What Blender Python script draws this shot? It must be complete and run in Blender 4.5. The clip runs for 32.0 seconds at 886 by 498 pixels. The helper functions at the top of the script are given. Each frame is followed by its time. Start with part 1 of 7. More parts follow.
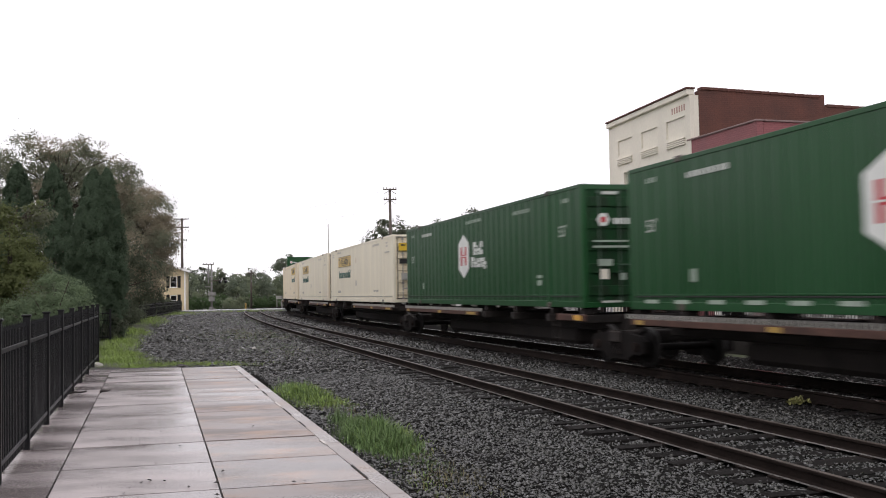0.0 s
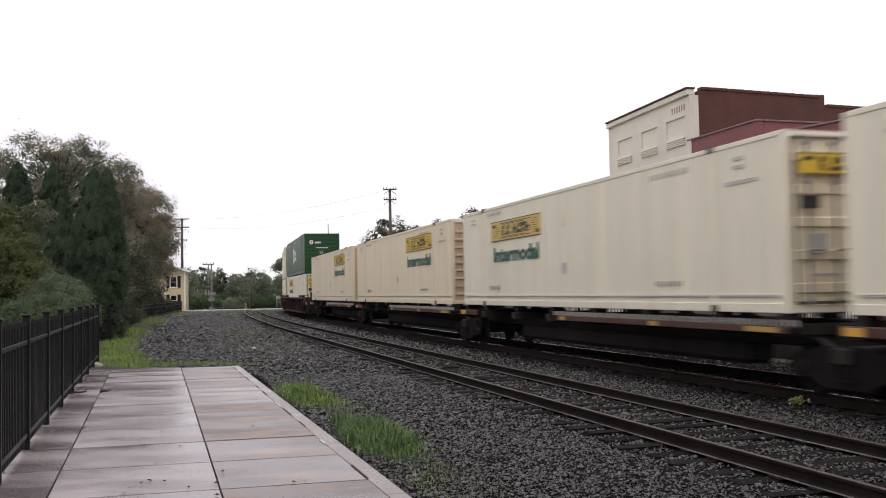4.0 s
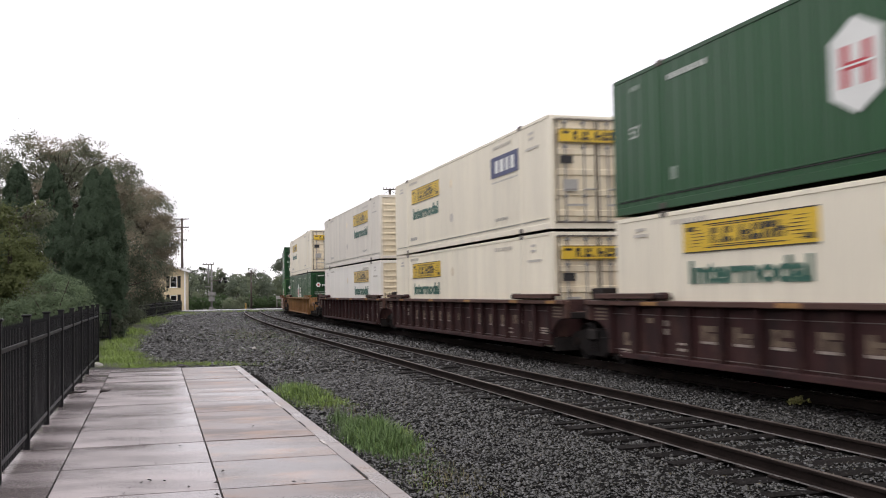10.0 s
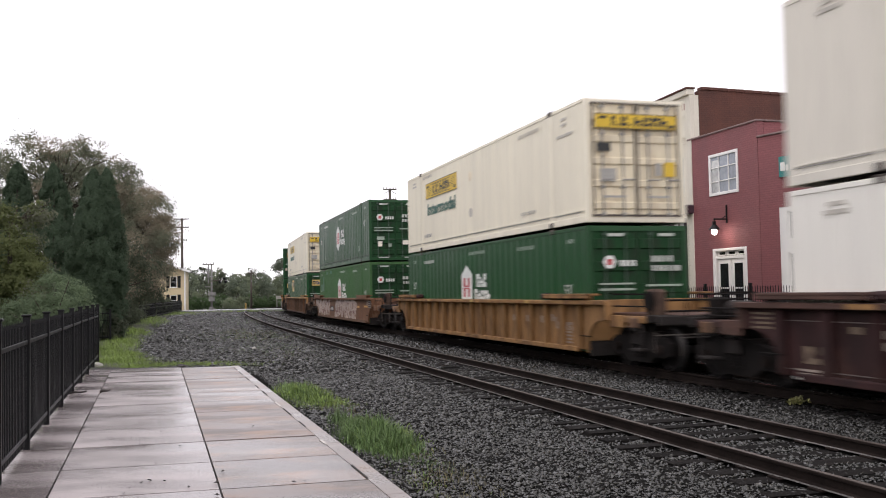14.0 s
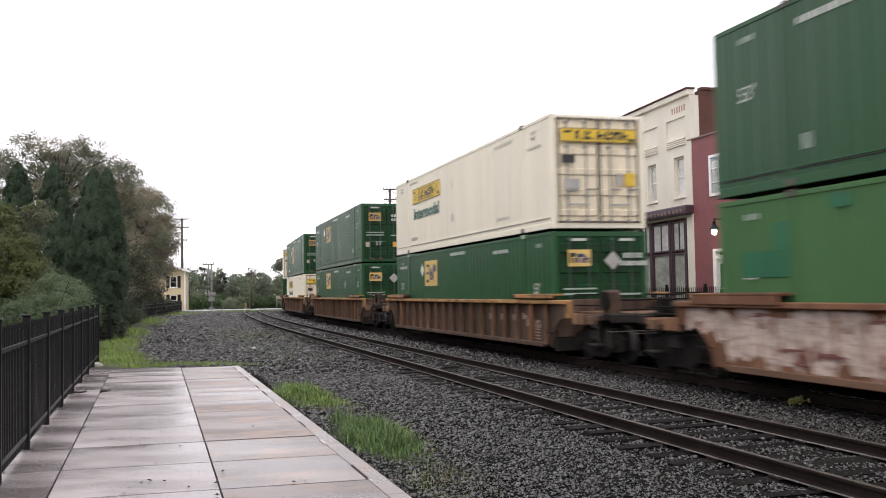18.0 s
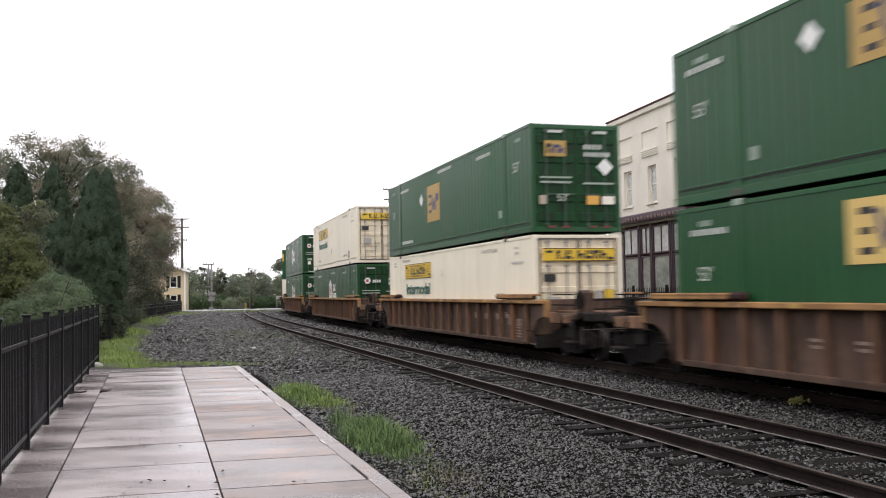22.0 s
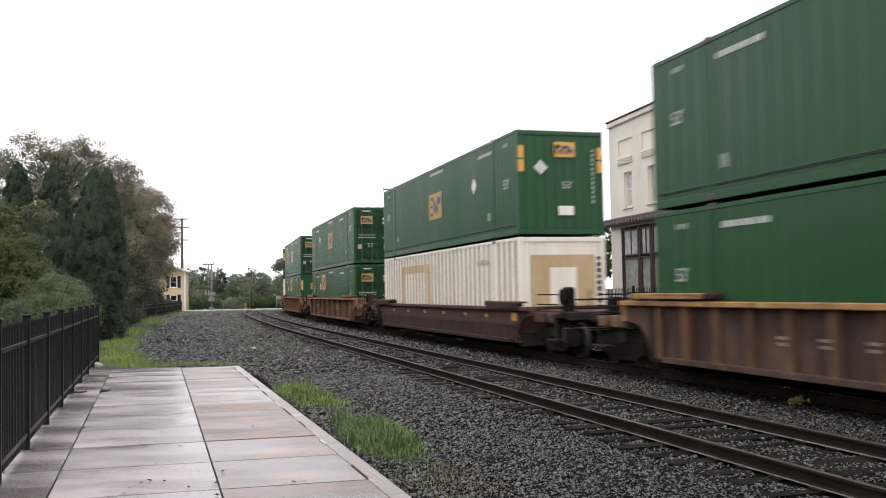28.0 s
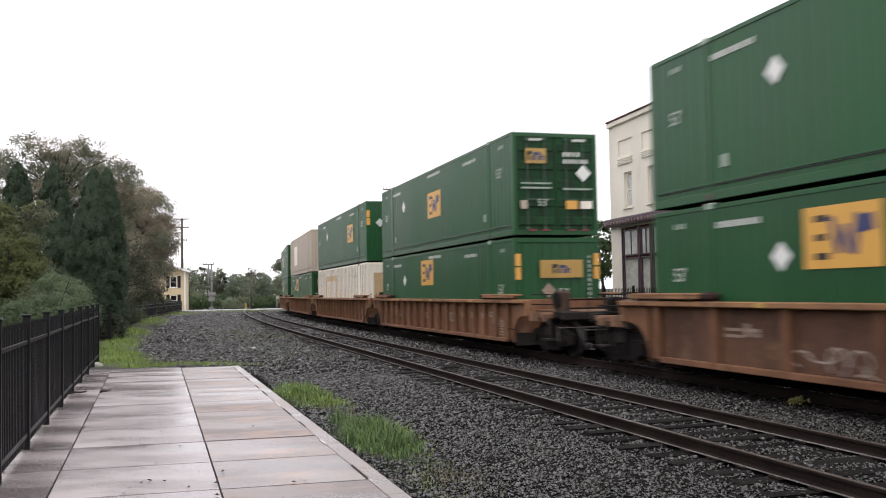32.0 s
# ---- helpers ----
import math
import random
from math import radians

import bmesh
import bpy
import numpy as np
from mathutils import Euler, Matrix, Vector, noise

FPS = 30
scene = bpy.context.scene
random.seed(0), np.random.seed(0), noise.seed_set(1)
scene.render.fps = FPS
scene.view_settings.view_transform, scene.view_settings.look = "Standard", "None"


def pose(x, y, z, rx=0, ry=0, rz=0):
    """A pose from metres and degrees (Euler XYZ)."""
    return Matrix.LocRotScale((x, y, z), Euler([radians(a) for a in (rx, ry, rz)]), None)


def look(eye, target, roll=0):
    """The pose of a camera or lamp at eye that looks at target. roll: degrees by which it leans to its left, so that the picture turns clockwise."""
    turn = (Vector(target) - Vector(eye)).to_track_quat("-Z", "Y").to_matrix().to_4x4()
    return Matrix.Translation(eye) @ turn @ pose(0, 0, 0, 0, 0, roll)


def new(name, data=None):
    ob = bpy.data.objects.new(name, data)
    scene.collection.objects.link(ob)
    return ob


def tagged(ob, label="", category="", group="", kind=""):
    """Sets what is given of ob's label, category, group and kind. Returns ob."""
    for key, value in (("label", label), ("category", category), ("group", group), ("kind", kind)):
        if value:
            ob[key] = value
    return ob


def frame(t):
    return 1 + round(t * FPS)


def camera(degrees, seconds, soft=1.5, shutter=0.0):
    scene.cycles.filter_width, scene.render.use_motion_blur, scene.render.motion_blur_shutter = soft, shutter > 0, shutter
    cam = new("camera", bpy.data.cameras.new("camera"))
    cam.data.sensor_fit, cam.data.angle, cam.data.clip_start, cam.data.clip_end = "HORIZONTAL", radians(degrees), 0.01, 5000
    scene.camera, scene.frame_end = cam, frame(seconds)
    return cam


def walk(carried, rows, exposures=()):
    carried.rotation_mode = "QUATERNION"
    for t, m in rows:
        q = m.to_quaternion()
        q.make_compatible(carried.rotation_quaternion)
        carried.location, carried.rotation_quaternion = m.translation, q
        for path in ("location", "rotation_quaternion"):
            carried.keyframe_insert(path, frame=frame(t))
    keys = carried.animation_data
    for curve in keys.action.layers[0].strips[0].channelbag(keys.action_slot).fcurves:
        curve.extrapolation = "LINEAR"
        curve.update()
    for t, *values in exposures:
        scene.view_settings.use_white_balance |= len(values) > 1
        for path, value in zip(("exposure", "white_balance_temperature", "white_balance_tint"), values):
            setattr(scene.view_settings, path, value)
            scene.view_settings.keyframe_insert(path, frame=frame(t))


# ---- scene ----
cam = camera(51.25, 32.0, soft=1.0, shutter=0.7)
EYE = (0.0, 0.0, 1.689)
STAND = look(EYE, (0.0, 10.0, 1.689 + 10.0 * math.tan(0.0455)), -1.05)
walk(cam, [(0.0, STAND), (32.0, STAND)], exposures=[(0.0, -0.17, 6500, 16), (0.8, -0.18, 6500, 16), (2.2, -0.38, 6500, 17), (6.0, -0.37, 6500, 17), (8.0, -0.20, 6500, 17), (10.0, -0.08, 6500, 17), (13.5, -0.06, 6500, 17), (17.0, 0.11, 6500, 16), (20.0, 0.14, 6500, 16), (32.0, 0.16, 6500, 16)])

# ---- light: a bright overcast sky ----
world = bpy.data.worlds.new("overcast_sky")
scene.world = world
world.use_nodes = True
wn, wl = world.node_tree.nodes, world.node_tree.links
wn.clear()
sky = wn.new("ShaderNodeTexSky")
sky.sky_type, sky.sun_disc = "NISHITA", False
sky.sun_elevation, sky.sun_rotation = radians(52), radians(200)
grey = wn.new("ShaderNodeHueSaturation")
grey.inputs["Saturation"].default_value = 0.25
grey.inputs["Value"].default_value = 0.16
cloud = wn.new("ShaderNodeMix")
cloud.data_type = "RGBA"
cloud.inputs["Factor"].default_value = 0.82
cloud.inputs[7].default_value = (1.50, 1.50, 1.53, 1)
back = wn.new("ShaderNodeBackground")
back.inputs["Strength"].default_value = 1.0
wout = wn.new("ShaderNodeOutputWorld")
wl.new(sky.outputs[0], grey.inputs["Color"])
wl.new(grey.outputs[0], cloud.inputs[6])
wl.new(cloud.outputs[2], back.inputs["Color"])
wl.new(back.outputs[0], wout.inputs[0])
sun = new("sun", bpy.data.lights.new("sun", "SUN"))
sun.data.energy, sun.data.angle, sun.data.color = 0.7, radians(25), (1.0, 0.97, 0.92)
sun.matrix_world = look((0, 0, 60), (14, 28, 0))


# ---- materials ----
MATS = {}


def mat(name, base, rough=0.6, metal=0.0, var=0.18, scale=1.2, fine=30.0, bump=0.15, stretch=(1, 1, 1),
        dirt=None, amount=0.0, drand=0.0, island=0.0, wet=0.0, spec=0.5, worn=None, wear=0.0):
    """A worn surface: two sizes of mottling, stains of another colour, fine relief, and a wet sheen in patches."""
    if name in MATS:
        return MATS[name]
    m = MATS[name] = bpy.data.materials.new(name)
    m.use_nodes = True
    n, l = m.node_tree.nodes, m.node_tree.links
    b = n["Principled BSDF"]
    co = n.new("ShaderNodeTexCoord")
    mp = n.new("ShaderNodeMapping")
    mp.inputs["Scale"].default_value = stretch
    l.new(co.outputs["Object"], mp.inputs["Vector"])
    oi = n.new("ShaderNodeObjectInfo")
    wide = n.new("ShaderNodeTexNoise")
    wide.noise_dimensions = "4D"
    wide.inputs["Scale"].default_value, wide.inputs["Detail"].default_value = scale, 5
    thin = n.new("ShaderNodeTexNoise")
    thin.inputs["Scale"].default_value, thin.inputs["Detail"].default_value = fine, 4
    wm = n.new("ShaderNodeMath")
    wm.operation = "MULTIPLY"
    wm.inputs[1].default_value = 37.0
    l.new(oi.outputs["Random"], wm.inputs[0])
    l.new(wm.outputs[0], wide.inputs["W"])
    for t in (wide, thin):
        l.new(mp.outputs[0], t.inputs["Vector"])
    both = n.new("ShaderNodeMath")
    both.operation = "MULTIPLY_ADD"
    l.new(wide.outputs["Fac"], both.inputs[0])
    both.inputs[1].default_value = 1.3
    part_ = n.new("ShaderNodeMath")
    part_.operation = "MULTIPLY"
    l.new(thin.outputs["Fac"], part_.inputs[0])
    part_.inputs[1].default_value = 0.7
    l.new(part_.outputs[0], both.inputs[2])
    lo, hi = [tuple(min(1, max(0, c * (1 + s * var))) for c in base) + (1,) for s in (-1.6, 1.6)]
    mr = n.new("ShaderNodeMapRange")
    mr.inputs["From Min"].default_value, mr.inputs["From Max"].default_value = 0.65, 1.35
    l.new(both.outputs[0], mr.inputs["Value"])
    mix = n.new("ShaderNodeMix")
    mix.data_type = "RGBA"
    mix.inputs[6].default_value, mix.inputs[7].default_value = lo, hi
    l.new(mr.outputs[0], mix.inputs["Factor"])
    colour = mix.outputs[2]
    if dirt:
        dn = n.new("ShaderNodeTexNoise")
        dn.inputs["Scale"].default_value, dn.inputs["Detail"].default_value = scale * 1.9, 8
        dn.inputs["Roughness"].default_value = 0.65
        l.new(mp.outputs[0], dn.inputs["Vector"])
        dr = n.new("ShaderNodeMapRange")
        dr.inputs["From Min"].default_value, dr.inputs["From Max"].default_value = 0.62 - 0.25 * amount, 0.85 - 0.25 * amount
        dr.inputs["To Max"].default_value = min(1.0, 0.35 + amount)
        l.new(dn.outputs["Fac"], dr.inputs["Value"])
        dm = n.new("ShaderNodeMix")
        dm.data_type = "RGBA"
        dm.inputs[7].default_value = (*dirt, 1)
        l.new(dr.outputs[0], dm.inputs["Factor"])
        l.new(colour, dm.inputs[6])
        colour = dm.outputs[2]
    if worn:
        dn = n.new("ShaderNodeTexNoise")
        dn.inputs["Scale"].default_value, dn.inputs["Detail"].default_value = scale * 3.1, 9
        dn.inputs["Roughness"].default_value = 0.7
        sh = n.new("ShaderNodeVectorMath")
        sh.inputs[1].default_value = (7.3, 1.9, 4.4)
        l.new(mp.outputs[0], sh.inputs[0])
        l.new(sh.outputs[0], dn.inputs["Vector"])
        dr = n.new("ShaderNodeMapRange")
        dr.inputs["From Min"].default_value, dr.inputs["From Max"].default_value = 0.60 - 0.2 * wear, 0.70 - 0.2 * wear
        dr.inputs["To Max"].default_value = 0.8
        l.new(dn.outputs["Fac"], dr.inputs["Value"])
        dm = n.new("ShaderNodeMix")
        dm.data_type = "RGBA"
        dm.inputs[7].default_value = (*worn, 1)
        l.new(dr.outputs[0], dm.inputs["Factor"])
        l.new(colour, dm.inputs[6])
        colour = dm.outputs[2]
    if drand or island:
        hs = n.new("ShaderNodeHueSaturation")
        rr = n.new("ShaderNodeMapRange")
        amp = drand or island
        rr.inputs["To Min"].default_value, rr.inputs["To Max"].default_value = max(0.25, 1 - amp), 1 + amp
        if island:
            ge = n.new("ShaderNodeNewGeometry")
            l.new(ge.outputs["Random Per Island"], rr.inputs["Value"])
        else:
            l.new(oi.outputs["Random"], rr.inputs["Value"])
        l.new(rr.outputs[0], hs.inputs["Value"])
        l.new(colour, hs.inputs["Color"])
        colour = hs.outputs[0]
    l.new(colour, b.inputs["Base Color"])
    ro = n.new("ShaderNodeMapRange")
    ro.inputs["From Min"].default_value, ro.inputs["From Max"].default_value = 0.7, 1.3
    ro.inputs["To Min"].default_value = max(0.03, rough - 0.08 - wet)
    ro.inputs["To Max"].default_value = min(1, rough + 0.08)
    l.new(both.outputs[0], ro.inputs["Value"])
    l.new(ro.outputs[0], b.inputs["Roughness"])
    b.inputs["Metallic"].default_value = metal
    b.inputs["Specular IOR Level"].default_value = spec
    if bump:
        bp = n.new("ShaderNodeBump")
        bp.inputs["Strength"].default_value, bp.inputs["Distance"].default_value = bump, 0.02
        l.new(both.outputs[0], bp.inputs["Height"])
        l.new(bp.outputs[0], b.inputs["Normal"])
    return m


def glass_mat(name, tint, rough=0.05):
    """A dark window pane that mirrors the sky."""
    m = mat(name, tint, rough, 0, 0.3, 0.8, 6, 0.02)
    m.node_tree.nodes["Principled BSDF"].inputs["Specular IOR Level"].default_value = 0.6
    return m


M_WHITE = mat("container_white", (0.815, 0.762, 0.610), 0.5, 0, 0.055, 1.9, 18, 0.04, (1, 1, 0.07), (0.46, 0.40, 0.31), 0.10, drand=0.06)
M_WHITEC = mat("container_clean_white", (0.84, 0.82, 0.745), 0.5, 0, 0.04, 1.9, 18, 0.04, (1, 1, 0.07), (0.55, 0.50, 0.42), 0.06)
M_WHITEG = mat("container_greyed_white", (0.70, 0.665, 0.575), 0.5, 0, 0.07, 1.9, 18, 0.04, (1, 1, 0.07), (0.46, 0.43, 0.37), 0.12)
M_CREAMW = mat("container_pale_cream", (0.790, 0.735, 0.580), 0.5, 0, 0.06, 1.9, 18, 0.04, (1, 1, 0.07), (0.46, 0.40, 0.30), 0.10)
M_CREAM = mat("container_cream", (0.785, 0.688, 0.505), 0.5, 0, 0.06, 1.9, 18, 0.04, (1, 1, 0.07), (0.42, 0.34, 0.25), 0.12, drand=0.04)
M_GREEN = mat("container_green", (0.0080, 0.064, 0.0170), 0.42, 0, 0.10, 0.6, 14, 0.02, (1, 1, 0.2), (0.013, 0.046, 0.019), 0.2, drand=0.10, spec=0.38)
M_TOUCH = mat("touched_up_green", (0.013, 0.118, 0.050), 0.5, 0, 0.12, 0.8, 14, 0.02, spec=0.38)
M_LGREEN = mat("container_faded_green", (0.047, 0.128, 0.041), 0.62, 0, 0.10, 0.6, 14, 0.04, (1, 1, 0.2), (0.035, 0.085, 0.035), 0.2, spec=0.36)
M_EGREEN = mat("container_teal_green", (0.0095, 0.074, 0.0215), 0.40, 0, 0.12, 0.6, 14, 0.02, (1, 1, 0.2), (0.014, 0.046, 0.022), 0.2, drand=0.10, spec=0.38)
M_TAN = mat("container_tan", (0.42, 0.36, 0.28), 0.6, 0, 0.10, 0.7, 16, 0.05, (1, 1, 0.3), (0.36, 0.20, 0.08), 0.25)
M_OLDW = mat("container_old_white", (0.83, 0.79, 0.68), 0.55, 0, 0.08, 2.3, 16, 0.05, (1, 1, 0.06), (0.46, 0.38, 0.27), 0.16)
M_OLDG = mat("shaded_grimy_groove", (0.40, 0.345, 0.265), 0.7, 0, 0.16, 2.3, 16, 0.05, (1, 1, 0.08), (0.30, 0.22, 0.14), 0.30)
M_PATCH = mat("ochre_patch", (0.53, 0.385, 0.21), 0.6, 0, 0.15, 1.2, 16, 0.05, (1, 1, 0.3), (0.55, 0.48, 0.36), 0.35)
M_WDOOR = mat("container_white_door", (0.76, 0.675, 0.495), 0.55, 0, 0.10, 0.9, 18, 0.05, (1.4, 1.4, 0.3), (0.36, 0.24, 0.12), 0.32, drand=0.06)
M_WNOSE = mat("container_grimy_nose", (0.58, 0.465, 0.315), 0.6, 0, 0.14, 0.9, 18, 0.05, (1.4, 1.4, 0.3), (0.26, 0.165, 0.085), 0.5, drand=0.06)
M_YELLOW = mat("yellow_sign_film", (0.68, 0.455, 0.033), 0.5, 0, 0.08, 2, 30, 0.02)
M_BLACK = mat("black_lettering", (0.02, 0.02, 0.02), 0.5, 0, 0.1, 2, 30, 0.02)
M_LETG = mat("green_lettering", (0.030, 0.115, 0.082), 0.5, 0, 0.08, 2, 30, 0.02)
M_MARK = mat("white_marking", (0.72, 0.74, 0.70), 0.5, 0, 0.05, 2, 30, 0.02)
M_SOFT = mat("dulled_white_marking", (0.52, 0.55, 0.50), 0.6, 0, 0.12, 4, 30, 0.02)
M_PALE = mat("faded_marking", (0.33, 0.40, 0.33), 0.6, 0, 0.15, 4, 30, 0.02)
M_GREYM = mat("grey_marking", (0.38, 0.37, 0.34), 0.6, 0, 0.12, 4, 30, 0.02)
M_FAINT = mat("worn_grey_marking", (0.50, 0.47, 0.41), 0.6, 0, 0.15, 4, 30, 0.02)
M_RED = mat("red_marking", (0.50, 0.05, 0.06), 0.5, 0, 0.06, 2, 30, 0.02)
M_DRED = mat("dull_red_reflector", (0.22, 0.035, 0.04), 0.5, 0, 0.1, 2, 30, 0.02)
M_ORANGE = mat("orange_sign_film", (0.66, 0.36, 0.07), 0.45, 0, 0.05, 2, 30, 0.02)
M_PALEY = mat("straw_sign_film", (0.66, 0.47, 0.15), 0.5, 0, 0.06, 2, 30, 0.02)
M_OCHRE = mat("ochre_sign_film", (0.42, 0.27, 0.07), 0.5, 0, 0.08, 2, 30, 0.02)
M_BLUE = mat("blue_sign_film", (0.030, 0.042, 0.125), 0.45, 0, 0.06, 2, 30, 0.02)
M_SEAM = mat("dark_gap", (0.030, 0.029, 0.028), 0.8, 0, 0.2, 3, 30, 0.05)
M_CAST = mat("grimy_casting", (0.085, 0.070, 0.060), 0.7, 0, 0.25, 4, 30, 0.1)
M_ROD = mat("galvanised_rod", (0.30, 0.29, 0.27), 0.5, 0.3, 0.2, 4, 40, 0.05)
M_CBROWN = mat("car_dark_brown", (0.0440, 0.0185, 0.0178), 0.7, 0, 0.35, 0.9, 20, 0.12, (1, 1, 0.35), (0.013, 0.010, 0.0095), 0.6, drand=0.06, spec=0.25, worn=(0.075, 0.038, 0.030), wear=0.35)
M_CRUST = mat("car_rust_brown", (0.072, 0.044, 0.0315), 0.72, 0, 0.35, 0.9, 20, 0.12, (1, 1, 0.35), (0.020, 0.014, 0.012), 0.5, drand=0.10, spec=0.25, worn=(0.135, 0.088, 0.062), wear=0.45)
M_RIB = mat("car_rib_rusted", (0.145, 0.082, 0.051), 0.72, 0, 0.30, 1.3, 20, 0.12, (1, 1, 0.3), (0.038, 0.024, 0.018), 0.5, drand=0.2, spec=0.25, worn=(0.27, 0.150, 0.080), wear=0.4)
M_STENC = mat("faded_stencil", (0.29, 0.22, 0.17), 0.65, 0, 0.2, 4, 30, 0.03, (1, 1, 1), (0.10, 0.06, 0.045), 0.4)
M_STAIN = mat("rust_stain", (0.34, 0.215, 0.145), 0.8, 0, 0.3, 3, 20, 0.05, (1, 1, 1), (0.62, 0.52, 0.40), 0.6)
M_CREASE = mat("crease_highlight", (0.150, 0.120, 0.108), 0.5, 0, 0.35, 3, 30, 0.05, (1, 1, 1), (0.045, 0.025, 0.02), 0.5)
M_STENCO = mat("yellowed_stencil", (0.205, 0.150, 0.098), 0.65, 0, 0.2, 4, 30, 0.03, (1, 1, 1), (0.060, 0.034, 0.028), 0.7)
M_STENCB = mat("white_stencil", (0.34, 0.285, 0.24), 0.65, 0, 0.2, 4, 30, 0.03, (1, 1, 1), (0.16, 0.11, 0.09), 0.4)
M_CORANGE = mat("car_orange_brown", (0.172, 0.083, 0.044), 0.7, 0, 0.24, 0.9, 20, 0.10, (1, 1, 0.35), (0.060, 0.032, 0.023), 0.42, drand=0.05, spec=0.25, worn=(0.27, 0.155, 0.095), wear=0.25)
M_PANELB = mat("car_panel_brown", (0.098, 0.050, 0.031), 0.7, 0, 0.30, 0.9, 20, 0.10, (1, 1, 0.6), (0.040, 0.024, 0.018), 0.5, drand=0.05, spec=0.25, worn=(0.19, 0.105, 0.062), wear=0.3)
M_DUST = mat("dusty_brown_paint", (0.145, 0.083, 0.053), 0.75, 0, 0.25, 1.2, 20, 0.10, (0.6, 1, 1), (0.055, 0.036, 0.028), 0.4, spec=0.2)
M_CYELLOW = mat("car_yellow", (0.285, 0.155, 0.062), 0.7, 0, 0.28, 1.3, 20, 0.10, (1, 1, 0.25), (0.055, 0.032, 0.020), 0.55, spec=0.25, worn=(0.12, 0.060, 0.03), wear=0.4)
M_SILL = mat("sill_worn_orange", (0.350, 0.190, 0.072), 0.7, 0, 0.30, 1.4, 24, 0.10, (0.6, 1, 1), (0.070, 0.040, 0.028), 0.56, spec=0.3, worn=(0.34, 0.23, 0.14), wear=0.2)
M_SILLO = mat("sill_rust_orange", (0.265, 0.136, 0.064), 0.7, 0, 0.30, 1.4, 24, 0.10, (0.6, 1, 1), (0.070, 0.040, 0.028), 0.50, spec=0.3, worn=(0.30, 0.20, 0.13), wear=0.2)
M_SILLB = mat("sill_brown", (0.088, 0.046, 0.035), 0.7, 0, 0.30, 1.4, 24, 0.10, (0.6, 1, 1), (0.030, 0.020, 0.016), 0.42, spec=0.3)
M_UNDER = mat("underframe_grime", (0.026, 0.0222, 0.0205), 0.8, 0, 0.35, 1.6, 24, 0.2, (1, 1, 1), (0.034, 0.022, 0.016), 0.25, spec=0.2)
M_WHEEL = mat("wheel_steel", (0.0105, 0.0092, 0.0088), 0.7, 0.0, 0.3, 3, 30, 0.12, spec=0.12)
M_TREAD = mat("polished_tread", (0.030, 0.028, 0.027), 0.5, 0.4, 0.15, 3, 50, 0.03)
M_GRAF = mat("graffiti_paint", (0.51, 0.415, 0.355), 0.6, 0, 0.25, 2.0, 16, 0.03, (1, 1, 1.6), (0.30, 0.17, 0.14), 0.5, worn=(0.20, 0.10, 0.065), wear=0.5)
M_GRAFR = mat("graffiti_red", (0.15, 0.050, 0.043), 0.6, 0, 0.2, 2.0, 16, 0.03, worn=(0.30, 0.20, 0.17), wear=0.35)
M_BALLAST = mat("ballast_bed", (0.0165, 0.016, 0.0155), 1.0, 0, 0.45, 2.2, 60, 0.9, (1, 1, 1), (0.025, 0.022, 0.02), 0.2, spec=0.0)
M_STONED = mat("dark_ballast_stone", (0.0145, 0.0133, 0.0124), 0.48, 0, 0.40, 3.0, 60, 0.2, island=1.2, wet=0.2, spec=0.26)
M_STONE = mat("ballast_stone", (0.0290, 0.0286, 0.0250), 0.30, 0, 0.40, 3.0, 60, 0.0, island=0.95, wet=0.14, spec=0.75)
M_RAIL = mat("rail_side", (0.020, 0.0150, 0.0130), 0.85, 0.0, 0.3, 2.0, 40, 0.12, spec=0.06)
M_RTOP = mat("rail_head_dull", (0.085, 0.066, 0.056), 0.48, 0.25, 0.25, 3, 60, 0.03)
M_RFOOT = mat("rail_foot_sheen", (0.25, 0.235, 0.222), 0.4, 0.0, 0.35, 4, 40, 0.1, (1, 1, 1), (0.05, 0.042, 0.036), 0.30, spec=0.6)
M_TIE = mat("tie_creosote", (0.0125, 0.011, 0.0105), 0.8, 0, 0.45, 2.5, 30, 0.5, (0.7, 7, 7), (0.026, 0.023, 0.021), 0.2, drand=0.4, wet=0.08, spec=0.06)
M_CONC = mat("wet_concrete", (0.290, 0.254, 0.249), 0.44, 0, 0.26, 0.55, 55, 0.03, (0.6, 1.5, 1), (0.135, 0.113, 0.108), 0.72, drand=0.07, wet=0.34)
M_CONCR = mat("wet_concrete_rust_stained", (0.176, 0.147, 0.138), 0.48, 0, 0.30, 0.55, 55, 0.05, (0.6, 1.5, 1), (0.285, 0.160, 0.090), 0.66, drand=0.08, wet=0.32, worn=(0.105, 0.086, 0.077), wear=0.72)
for damp in (M_CONC, M_CONCR):
    # broad dry and damp patches
    tone = damp.node_tree.nodes["Map Range"]
    tone.inputs["From Min"].default_value, tone.inputs["From Max"].default_value = 0.80, 1.20
    # the fine grain has no direction
    damp.node_tree.links.new(damp.node_tree.nodes["Texture Coordinate"].outputs["Object"], damp.node_tree.nodes["Noise Texture.001"].inputs["Vector"])
M_KERB = mat("concrete_kerb", (0.235, 0.203, 0.190), 0.5, 0, 0.26, 0.9, 40, 0.06, (1, 1, 1), (0.275, 0.165, 0.100), 0.42, wet=0.28, worn=(0.36, 0.33, 0.31), wear=0.2)
M_JOINT = mat("joint_filler", (0.020, 0.018, 0.017), 0.8, 0, 0.2, 4, 40, 0.1)
M_PALESEAM = mat("worn_white_seam", (0.50, 0.47, 0.44), 0.6, 0, 0.2, 4, 30, 0.1)
